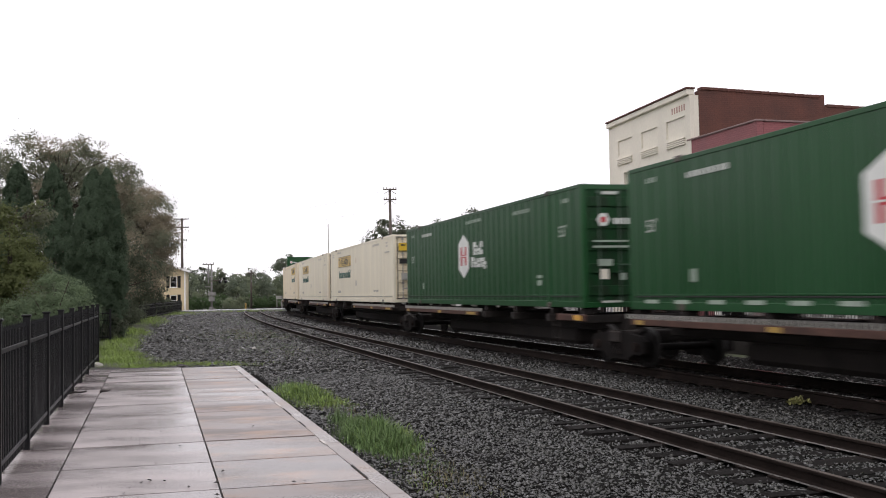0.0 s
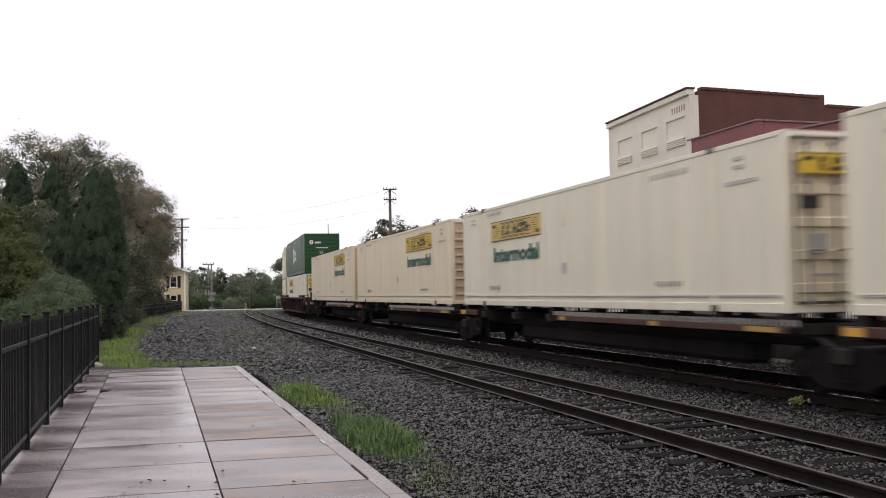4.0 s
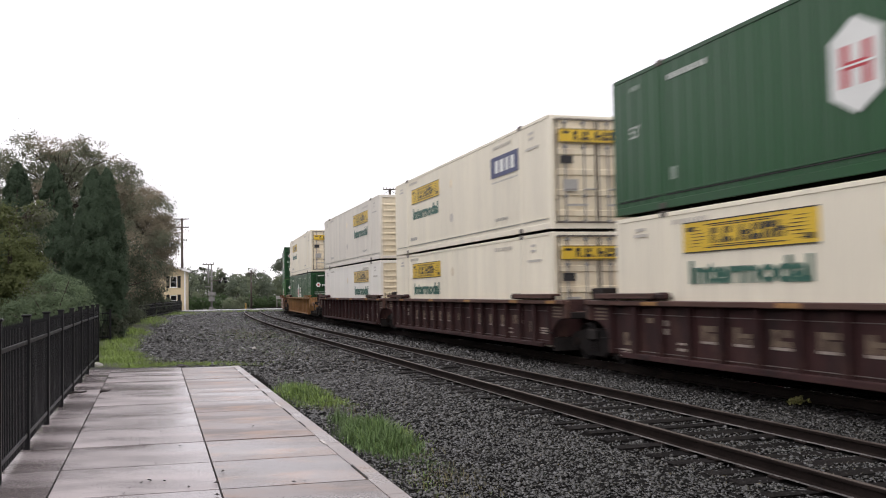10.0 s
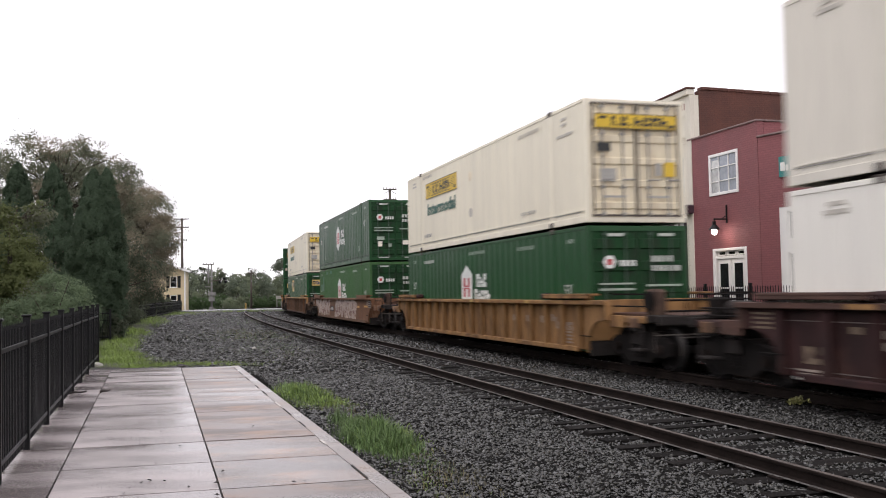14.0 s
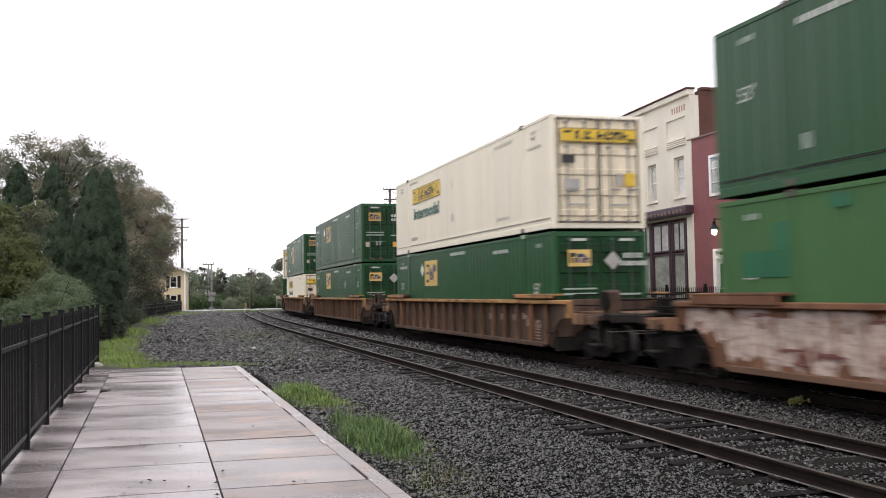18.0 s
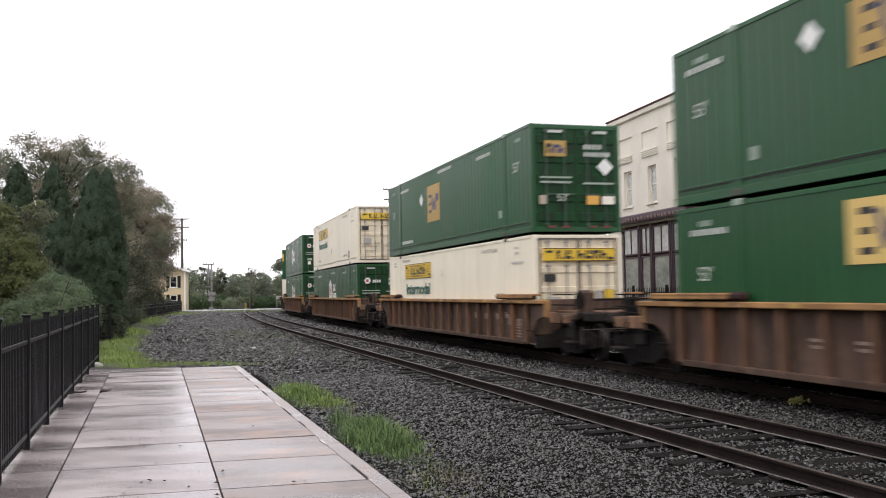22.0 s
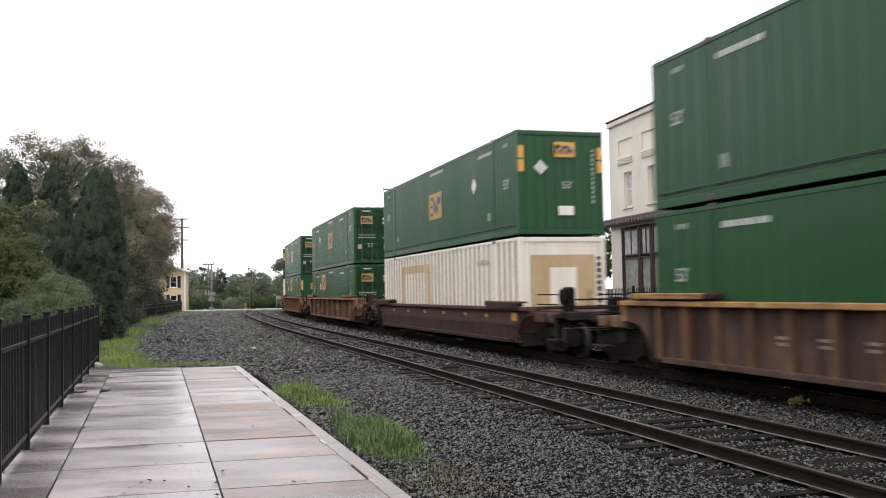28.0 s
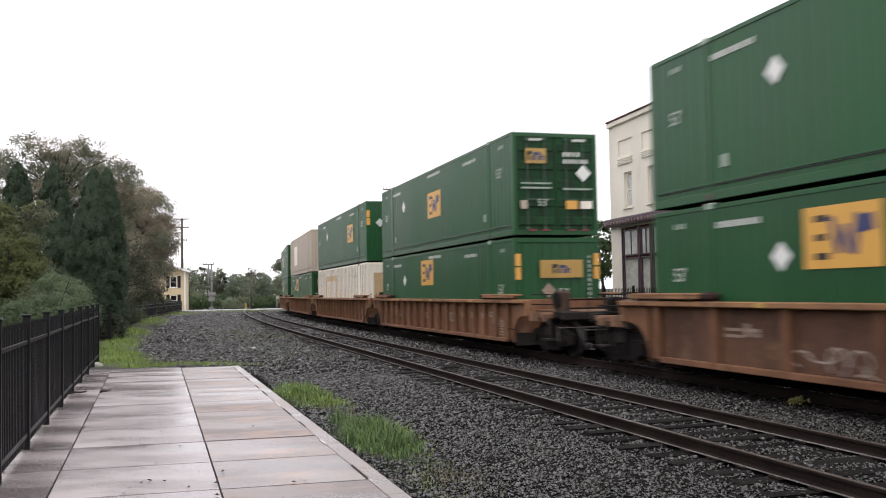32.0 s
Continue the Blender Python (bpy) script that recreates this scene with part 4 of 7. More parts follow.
            put("diamond_mark", box(0.006, 0.30, 0.30, M_STENC if lower else M_SOFT, 0), c, (L2 + 0.03, -0.30 if lower else -0.62, 1.42 if lower else 1.85), (45, 0, 0))
            for sy in (-1, 1):
                for z in (2.28, 1.9):
                    end_plate("warning_strip", 1, sy * 1.19, z, 0.17, 0.34, M_ORANGE, "", 0.004)
            put("lettering", lettering("53'", 0.20, M_SOFT), c, (L2 + 0.035, 0.0, 1.28), (0, 0, 90))
            end_plate("small_mark", 1, 0.12, 0.66, 0.46, 0.26, M_OLDW, "", 0.03)
            row("small_mark", run_of(12, 0.13, 0.10, 0.07, M_PALE, "x"), c, (L2 + 0.033, 0.95, 2.35), (-90, 0, 0))
        else:
            faded = logo in (4.2, 4.47)
            end_plate("sign_panel", 1, -0.62, 2.22, 0.62, 0.42, M_PALEY if faded else M_OCHRE, "orange sign panel on the door", 0.060)
            row("sign_writing", block_run(((-0.80, 2.22, 0.17, 0.26),), M_BLACK, "x"), c, (L2 + 0.068, 0, 0))
            row("sign_writing", block_run(((-0.59, 2.21, 0.19, 0.23), (-0.42, 2.20, 0.13, 0.20)), M_BLUE, "x"), c, (L2 + 0.068, 0, 0))
            put("diamond_mark", box(0.006, 0.34, 0.34, M_GREYM if faded else M_MARK, 0), c, (L2 + 0.070, 0.30 if faded else 0.82, 2.15 if faded else 1.75), (45, 0, 0))
            row("writing", run_of(4, 0.14, 0.10, 0.13, M_SOFT, "x"), c, (L2 + 0.066, 0.65 if faded else 0.25, 2.28))
            row("writing", run_of(6, 0.13, 0.10, 0.12, M_SOFT, "x"), c, (L2 + 0.066, 0.55 if faded else 0.25, 2.08))
            put("lettering", lettering("53'", 0.20, M_SOFT), c, (L2 + 0.070, -0.6, 0.82), (0, 0, 90))
            for y, z, w, h, mt in ((-0.62, 1.45, 0.9, 0.04, M_PALE), (-0.62, 1.32, 0.9, 0.05, M_PALE), (0.62, 1.3, 0.9, 0.05, M_PALE), (-1.0, 0.85, 0.2, 0.24, M_TAN), (0.45, 0.85, 0.36, 0.24, M_ORANGE),
                                   (0.9, 0.85, 0.36, 0.22, M_OLDW), (-0.75, 0.14, 0.22, 0.05, M_DRED), (-0.35, 0.14, 0.22, 0.04, M_DRED), (0.45, 0.14, 0.22, 0.04, M_DRED), (0.85, 0.14, 0.22, 0.04, M_DRED), (-0.62, 2.68, 0.4, 0.07, M_SOFT), (0.7, 2.68, 0.4, 0.07, M_SOFT)):
                end_plate("small_mark", 1, y, z, w, h, mt, "", 0.060)
    if kind == "oldwhite":
        for x, z, w, h in ((-L2 + 3.35, 1.5, 0.46, 1.5), (-L2 + 5.2, 2.30, 4.16, 0.30), (-L2 + 7.05, 1.5, 0.46, 1.5)):
            put("ochre_patch", sheet_patch(*sheet, x - w / 2, x + w / 2, z - h / 2, z + h / 2, M_PATCH), c)
        end_plate("ochre_patch", 1, 0, 1.45, 1.9, 1.9, M_PATCH, "ochre patch on the end wall", 0.004)
        end_plate("paint_patch", 1, 0, 1.55, 0.8, 1.0, M_OLDW, "", 0.010)
        row("small_mark", run_of(9, 0.17, 0.12, 0.11, M_SEAM, "x"), c, (L2 + 0.012, 1.08, 2.3), (-90, 0, 0))
        row("small_mark", run_of(6, 0.2, 0.13, 0.14, M_GREYM), c, (4.6, ys, 2.3))
    if stain:
        pts = [(0.30 * (1 + 0.35 * math.sin(2.3 * k)) * math.cos(k * 0.5712), 0.26 * (1 + 0.3 * math.sin(1.7 * k + 1)) * math.sin(k * 0.5712)) for k in range(11)]
        me = slab(pts, 0, 0.004, M_STAIN, "rust_stain")
        me.transform(pose(0, 0, 0, 90, 0, 0))
        put("rust_stain", me, c, (5.80, ys, 0.50), label="brown rust stain")
    if blue:
        plate("blue_film", 4.85, 2.06, 2.2, 0.60, M_BLUE, "dark blue sign film")
        row("sign_writing", run_of(4, 0.42, 0.32, 0.36, M_MARK), c, (4.25, ys - 0.004, 2.06))
        row("small_mark", run_of(13, 0.16, 0.08, 0.05, M_GREYM), c, (3.9, ys, 1.62))
    if kind == "tan":
        plate("paint_patch", -L2 + 4.8, 1.5, 2.6, 1.5, M_OLDW, "pale repainted patch")
    return c


def row(*args, **more):
    """A line of small bars that nobody could pick apart."""
    return tagged(put(*args, **more), kind="stuff")


# ---- the train: cars ----
def wheelset():
    """An axle with two flanged wheels; it turns about y."""
    if "wheelset" not in MESH:
        bm = bmesh.new()
        prof = [(0.0, -0.09), (0.10, -0.09), (0.12, -0.04), (0.33, -0.025), (0.36, -0.065), (0.42, -0.065), (0.425, 0.03), (0.455, 0.045), (0.455, 0.065), (0.36, 0.07), (0.33, 0.03), (0.12, 0.04), (0.10, 0.09), (0, 0.09)]
        seg = 20
        for side in (-1, 1):
            rings = [[bm.verts.new((r * math.cos(a), side * (0.79 - w), r * math.sin(a))) for a in (2 * math.pi * i / seg for i in range(seg))] for r, w in prof[1:-1]]
            for k, (r0, r1) in enumerate(zip(rings, rings[1:])):
                for i in range(seg):
                    f = bm.faces.new((r0[i], r0[(i + 1) % seg], r1[(i + 1) % seg], r1[i]))
                    f.material_index = 1 if k in (4, 5) else 0
            bm.faces.new(rings[0])
            bm.faces.new(rings[-1][::-1])
        ax = bmesh.ops.create_cone(bm, cap_ends=True, segments=12, radius1=0.08, radius2=0.08, depth=2.0)["verts"]
        bmesh.ops.rotate(bm, matrix=Matrix.Rotation(radians(90), 3, "X"), verts=ax)
        bmesh.ops.recalc_face_normals(bm, faces=bm.faces)
        MESH["wheelset"] = mesh_of(bm, "wheelset", M_WHEEL, M_TREAD)
    return MESH["wheelset"]


WHEELSETS = []


def truck(parent, x):
    """A two-axle truck with cast side frames, springs and wheelsets that turn."""
    if "truck_frame" not in MESH:
        bm = bmesh.new()
        outline = [(-1.22, 0.32), (-1.22, 0.56), (-1.0, 0.66), (-0.62, 0.70), (-0.40, 0.76), (0.40, 0.76), (0.62, 0.70), (1.0, 0.66), (1.22, 0.56), (1.22, 0.32), (1.0, 0.26), (0.74, 0.28), (0.46, 0.14), (-0.46, 0.14), (-0.74, 0.28), (-1.0, 0.26)]
        for sy in (-1.06, 0.94):
            lo = [bm.verts.new((px, sy, pz)) for px, pz in outline]
            hi = [bm.verts.new((px, sy + 0.12, pz)) for px, pz in outline]
            bm.faces.new(lo)
            bm.faces.new(hi[::-1])
            for i in range(len(outline)):
                k = (i + 1) % len(outline)
                bm.faces.new((lo[k], lo[i], hi[i], hi[k]))
        bmesh.ops.recalc_face_normals(bm, faces=bm.faces)
        MESH["truck_frame"] = mesh_of(bm, "side_frames", M_TRUCK)
    t = put("truck", MESH["truck_frame"], parent, (x, 0, 0), label="grimy cast steel truck with two axles")
    put("truck_bolster", box(0.42, 2.3, 0.26, M_UNDER, 0.03), t, (0, 0, 0.62))
    for sy in (-1, 1):
        if "spring_group" not in MESH:
            bm = bmesh.new()
            for k in (-0.16, 0.0, 0.16):
                for j in range(5):
                    coil = bmesh.ops.create_cone(bm, cap_ends=True, segments=8, radius1=0.065, radius2=0.05, depth=0.045)["verts"]
                    bmesh.ops.translate(bm, vec=(k, 0, 0.025 + j * 0.048), verts=coil)
            MESH["spring_group"] = mesh_of(bm, "springs", M_TRUCK)
        put("spring_group", MESH["spring_group"], t, (0, sy * 1.06, 0.25))
        for k in (-0.89, 0.89):
            put("bearing_cap", rod(0.10, 0.10, M_RAIL, 12), t, (k, sy * 1.02, 0.43), (sy * -90, 0, 0))
    for k in (-0.89, 0.89):
        w = put("wheelset", wheelset(), t)
        w.matrix_parent_inverse = Matrix.Translation((k, 0, 0.42))
        w.matrix_basis = Matrix.Identity(4)
        WHEELSETS.append(w)
    return t


def coupler(parent, x, d):
    put("coupler", box(0.75, 0.16, 0.20, M_UNDER, 0.03), parent, (x + d * 0.2, 0, 0.80))
    put("coupler_head", box(0.26, 0.30, 0.30, M_WHEEL, 0.06), parent, (x + d * 0.62, 0, 0.80))
    put("air_hose", rod(0.5, 0.025, M_SEAM, 8), parent, (x + d * 0.42, -0.35, 0.30), (0, d * 20, 0))


def ladder(parent, x, y, z0, z1, material, width=0.36):
    for k in (-width / 2, width / 2):
        put("ladder_rail", rod(z1 - z0, 0.018, material, 6), parent, (x + k, y, z0))
    n = int((z1 - z0) / 0.3)
    for i in range(n):
        put("ladder_rung", rod(width, 0.014, material, 6), parent, (x - width / 2, y, z0 + 0.15 + i * 0.3), (0, 90, 0))


def well_car(style, label, front, rear):
    """A deep-well car: front and rear say what carries each end, 'end' for a truck and coupler, 'joint' for a truck shared with the next unit, 'none' for its rider."""
    col = {"dark": M_CBROWN, "rust": M_CRUST, "orange": M_CORANGE, "posts": M_CORANGE, "yellow": M_CYELLOW, "smooth": M_CORANGE, "low": M_CBROWN}[style]
    sill = {"dark": M_SILLB, "rust": M_SILL, "orange": M_SILLO, "posts": M_SILLO, "yellow": M_CYELLOW, "smooth": M_CORANGE, "low": M_SILLB}[style]
    c = empty("well_car", label, "well car", "cars of the train")
    top = {"low": 1.22, "smooth": 1.42}.get(style, 1.42)
    bot = 0.24
    half = 8.16
    for sy in (-1, 1):
        y = sy * 1.44
        put("side_wall", box(2 * half, 0.03, top - bot - 0.1, M_PANELB if style == "posts" else col, 0.004), c, (0, y - sy * (0.05 if style in ("smooth", "low") else 0.115), (top + bot) / 2))
        put("top_chord", box(2 * half + 2.1, 0.21, 0.10, sill, 0.015), c, (0, y + sy * 0.005, top - 0.05), label="worn painted top sill")
        put("bottom_chord", box(2 * half - 0.9, 0.12, 0.11, M_DUST if style == "smooth" else col, 0.012), c, (0, y - sy * 0.03, bot + 0.055))
        if style not in ("smooth", "low"):
            n = 9 if style == "posts" else 17
            if sy > 0:
                bm = bmesh.new()
                for i in range(n):
                    x = -half + 0.35 + i * (2 * half - 0.7) / (n - 1)
                    add_box(bm, x - 0.05, x + 0.05, -0.065, 0.065, bot + 0.06, top - 0.06)
                tagged(put("side_ribs", mesh_of(bm, "side_ribs", col), c, (0, y - 0.03, 0)), kind="stuff")
            for i in range(n if sy < 0 else 0):
                x = (-half + i * 2 * half / (n - 1)) if style == "dark" else -half + 0.35 + i * (2 * half - 0.7) / (n - 1)
                wide = i in (1, n - 2)
                put("side_rib", box(0.20 if wide else (0.15 if style == "posts" else 0.10), 0.13, top - bot - 0.12, (M_CORANGE if wide else M_RIB) if style == "rust" else col, 0.015), c, (x, y - sy * 0.03, (top + bot) / 2))
        # raised walkways at the ends
        for e in (-1, 1):
            put("walkway", box(2.5, 0.30, 0.05, sill, 0.01), c, (e * (half - 0.80), y + sy * 0.005, top + 0.125))
            if sy < 0:
                deep = 0.20 if style in ("smooth", "low") else 0.11
                put("walkway_fascia", box(2.5, 0.04, deep, {"low": M_CBROWN, "smooth": M_CORANGE}.get(style, sill), 0.012), c, (e * (half - 0.80), y + sy * 0.13, top + 0.15 - deep / 2))
            for k in (-1.0, 1.0) if sy < 0 else ():
                put("walkway_bracket", box(0.05, 0.2, 0.09, col, 0.008), c, (e * (half - 0.80) + k, y, top + 0.055))
            if style != "smooth":
                put("sill_block", box(0.34, 0.22, 0.15, M_CBROWN, 0.05), c, (e * (half - 2.2), y, top + 0.09))
            put("end_panel", end_panel(e, top, bot, col), c, (e * half, y - sy * 0.05, 0))
            put("end_post", box(0.16, 0.14, top - 1.0, sill, 0.02), c, (e * (half + 1.0), y - sy * 0.03, (top + 0.96) / 2))
    put("well_floor", box(2 * half - 0.4, 2.5, 0.06, M_UNDER, 0.01), c, (0, 0, 0.29))
    for e, how in ((1, front), (-1, rear)):
        put("bulkhead", box(0.10, 2.7, top - 0.50, col, 0.012), c, (e * (half + 0.02), 0, (top + 0.5) / 2))
        put("well_end", box(0.08, 2.66, 0.34, M_UNDER, 0.012), c, (e * (half + 0.02), 0, 0.325))
        reach = {"end": 2.95, "joint": 1.85, "none": 1.75}[how]
        put("end_deck", box(reach, 1.5, 0.10, M_RIB if style in ("rust", "orange", "posts") else M_SILLB, 0.015), c, (e * (half + reach / 2), 0, 1.08))
        put("stub_sill", box(reach, 0.55, 0.34, M_UNDER, 0.03), c, (e * (half + reach / 2), 0, 0.86))
        for sy in (-1, 1):
            L = reach if how == "end" else 1.15
            if how == "end":
                put("end_platform", box(1.35, 0.42, 0.13, col, 0.02), c, (e * (half + 1.80), sy * 1.16, 1.02))
                put("platform_skirt", box(0.62, 0.05, 0.26, M_RIB if style in ("rust", "orange", "posts") else sill, 0.02), c, (e * (half + 1.42), sy * 1.36, 0.98))
                put("platform_skirt", box(0.40, 0.05, 0.20, M_RIB if style != "low" else sill, 0.02), c, (e * (half + 2.12), sy * 1.36, 0.96))
                put("uncoupling_lever", rod(1.15, 0.012, M_CAST, 6), c, (e * (half + 2.98), sy * 0.25, 0.74), (-90 * sy, 0, 0))
                put("uncoupling_lever", rod(0.40, 0.012, M_CAST, 6), c, (e * (half + 2.98), sy * 1.38, 0.40))
                put("step_edge", box(0.45, 0.02, 0.04, M_UNDER, 0.006), c, (e * (half + 2.2), sy * 1.40, 0.42))
                put("step_hanger", box(0.05, 0.05, 0.62, M_UNDER, 0.01), c, (e * (half + 2.4), sy * 1.33, 0.72))
                put("step", box(0.45, 0.22, 0.05, M_UNDER, 0.01), c, (e * (half + 2.2), sy * 1.28, 0.42))
                for z in (1.30, 1.55):
                    put("handrail", rod(1.3, 0.018, M_TRUCK, 6), c, (e * (half + 1.78) - 0.65, sy * 1.30, z), (0, 90, 0))
            put("cross_brace", box(0.12, 0.7, 0.16, M_UNDER, 0.02), c, (e * (half + L * 0.9), sy * 1.0, 1.05))
            put("grab_iron", rod(0.62, 0.014, M_TRUCK, 6), c, (e * (half + L - 0.1), sy * 1.34, 1.05))
            put("grab_iron", rod(0.5, 0.014, M_TRUCK, 6), c, (e * (half - 0.1), sy * 1.51, 0.62), (0, 90 * e, 0))
        if how == "end":
            truck(c, e * (half + 1.75))
            coupler(c, e * (half + 2.95), e)
            put("end_beam", box(0.14, 2.5, 0.2, M_UNDER, 0.02), c, (e * (half + 2.9), 0, 1.02))
        elif how == "joint":
            truck(c, e * (half + 1.55))
            put("pedestal", box(0.9, 2.2, 0.30, M_UNDER, 0.04), c, (e * (half + 1.55), 0, 1.10))
            put("valve_box", box(0.5, 0.4, 0.55, M_UNDER, 0.03), c, (e * (half + 1.2), -0.95, 1.42))
    if front == "end":
        tall = {"dark": 0.78, "low": 0.68}.get(style, 0.60)
        stand = put("brake_stand", box(0.36 if style in ("dark", "low") else 0.50, 0.26, tall, M_TRUCK if style in ("dark", "low") else M_CRUST, 0.06), c, (half + 2.3, -0.95, 1.05 + tall / 2), label="grimy hand brake stand")
        put("brake_wheel", rod(0.05, 0.20, M_TRUCK, 18), stand, (0.0, -0.13, tall / 2 - 0.24), (90, 0, 0))
        put("brake_chain_guard", box(0.14, 0.16, 0.7, M_UNDER, 0.03), stand, (-0.1, -0.05, -tall / 2 - 0.3))
        for z in (1.2, 1.42):
            put("cross_rail", rod(1.9, 0.022, M_TRUCK, 6), c, (half + 2.75, -0.95, z), (-90, 0, 0))
    if rear == "end":
        put("brake_cylinder", rod(0.62, 0.15, M_UNDER, 12), c, (-half - 1.5, -0.85, 1.28), (0, -90, 0))
        put("air_reservoir", rod(0.75, 0.19, M_TRUCK, 12), c, (-half - 0.55, -0.62, 1.36), (0, -90, 0))
        put("valve_box", box(0.34, 0.3, 0.42, M_TRUCK, 0.04), c, (-half - 2.45, -0.9, 1.28))
        put("brake_pipe", rod(2.3, 0.022, M_TRUCK, 6), c, (-half - 0.3, -1.15, 1.16), (0, -90, 0))
    # stencilled data, too small to read
    ys = -1.44 - 0.005
    marks, letters = [], []

    def stencil(x, z, w, h):
        marks.append((x, z, w, h))

    if style == "dark":
        # one faded letter to a panel, underlined, with data blocks near both ends
        for x in (-4.58, -3.57, -2.55, -1.48, -0.49, 2.75, 3.75, 4.74):
            letters.append((x, 0.85, 0.44, 0.27))
            stencil(x, 0.685, 0.46, 0.045)
        letters += [(0.56, 0.84, 0.24, 0.22), (5.66, 0.88, 0.36, 0.24), (6.92, 0.72, 0.46, 0.28), (-7.47, 0.63, 0.50, 0.26), (-6.62, 1.03, 0.22, 0.10)]
        for e in (-1, 1):
            for z in (0.99, 0.83):
                stencil(e * 6.06, z, 0.22, 0.11)
            for k in range(3):
                stencil(e * 7.62, 0.40 - k * 0.06 + 0.30 * (e > 0), 0.44, 0.035)
            stencil(e * 5.25 - 0.1, 0.62, 0.50, 0.04)
            stencil(e * 5.25 - 0.1, 0.51, 0.50, 0.05)
        stencil(1.6, 0.84, 0.40, 0.03)
    elif style not in ("low", "smooth", "posts"):
        for i in range(4):
            stencil(-4.1 + i * 0.98, 0.86, 0.42, 0.05)
            stencil(-4.1 + i * 0.98, 0.76, 0.38, 0.05)
        if style == "orange":
            for x, n, h in ((-5.4, 4, 0.26), (-1.4, 4, 0.22), (2.1, 3, 0.30)):
                for k in range(n):
                    stencil(x + k * 0.22, 0.82, 0.12, h)
                    stencil(x + k * 0.22 + 0.08, 0.82 + (h / 2 - 0.03) * (-1) ** k, 0.14, 0.05)
        for i in range(4):
            for k in range(4):
                stencil(3.45 + i * 0.98 + k * 0.13, 0.93 - 0.12 * (i == 3), 0.10, 0.17)
        stencil(7.1, 0.80, 0.35, 0.20)
        stencil(6.2, 0.98, 0.30, 0.16)
        for k in range(4):
            stencil(7.0, 0.42 + k * 0.08, 0.5, 0.04)
    if marks:
        row("stencil", block_run(marks, M_STENCB if style == "dark" else M_STENC), c, (0, ys + 0.095, 0))
    if letters:
        row("stencil", block_run(letters, M_STENCO), c, (0, ys + 0.094, 0))
    if style == "dark":
        # pale strips put the highlight along crease and seam into colour
        for z in (1.14, 0.40):
            put("panel_crease", box(2 * half - 0.1, 0.014, 0.016, M_CREASE, 0.004), c, (0, -1.44 + 0.096, z))
        # white data lines on the panels beyond the well, orange reflectors on the sill
        row("stencil", block_run([(e * 8.62, 1.24 - k * 0.075, 0.50, 0.036) for k in range(4) for e in (-1, 1)], M_STENCO), c, (0, -1.425, 0))
        for x in (-6.3, -2.1, 2.0, 6.0, 8.5):
            put("reflector", box(0.55, 0.008, 0.075, M_SILL, 0), c, (x, -1.44 - 0.114, top - 0.05))
    if style == "low":
        for x, w in ((-6.0, 0.22), (-3.6, 0.24), (-1.2, 0.24), (1.2, 0.24), (3.6, 0.24), (5.6, 0.24), (7.9, 0.40)):
            put("reflector", box(w, 0.008, 0.09 if w < 0.3 else 0.22, M_ORANGE, 0), c, (x, -1.412, top - 0.27))
        put("side_strake", box(2 * half - 0.1, 0.03, 0.42, M_SILLB, 0.01), c, (0, -1.396, top - 0.26))
        put("side_crease", box(2 * half - 0.1, 0.02, 0.025, M_SILLB, 0.006), c, (0, -1.408, top - 0.50))
    for x in (-4.4, 0.4, 4.9) if style not in ("low", "smooth", "dark") else ():
        put("reflector", box(0.26, 0.008, 0.07, M_OCHRE, 0), c, (x, -1.44 - 0.117, top - 0.05))
    if style == "posts":
        scrawl(c, -2.72, 0.62, 2.3, 0.44, 6, M_STENCB, 4)
        scrawl(c, 7.2, 0.80, 0.9, 0.78, 8, M_STENCB, 5)
        row("stencil", block_run(((2.65, 0.90, 0.36, 0.26), (3.1, 0.90, 0.32, 0.26), (3.55, 0.90, 0.38, 0.26), (-5.4, 0.95, 0.5, 0.05), (-4.9, 0.95, 0.4, 0.22), (-5.4, 0.84, 0.5, 0.05)), M_STENC), c, (0, -1.350, 0))
    if style == "smooth":
        graffiti(c)
    return c


def end_panel(e, top, bot, col):
    """The side beyond the well, cut out in an arch over the wheels."""
    key = ("end_panel", e, top, col.name)
    if key not in MESH:
        arc = [(0.78 * (1 - math.cos(a)), bot + (0.98 - bot) * math.sin(a)) for a in (math.pi / 2 * k / 7 for k in range(8))]
        pts = [(0, top - 0.1)] + [(x, z) for x, z in arc] + [(1.05, 0.98), (1.05, top - 0.1)]
        me = slab([(e * x, z) for x, z in pts], -0.03, 0.03, col, "end_panel")
        me.transform(pose(0, 0, 0, 90, 0, 0))
        MESH[key] = me
    return MESH[key]


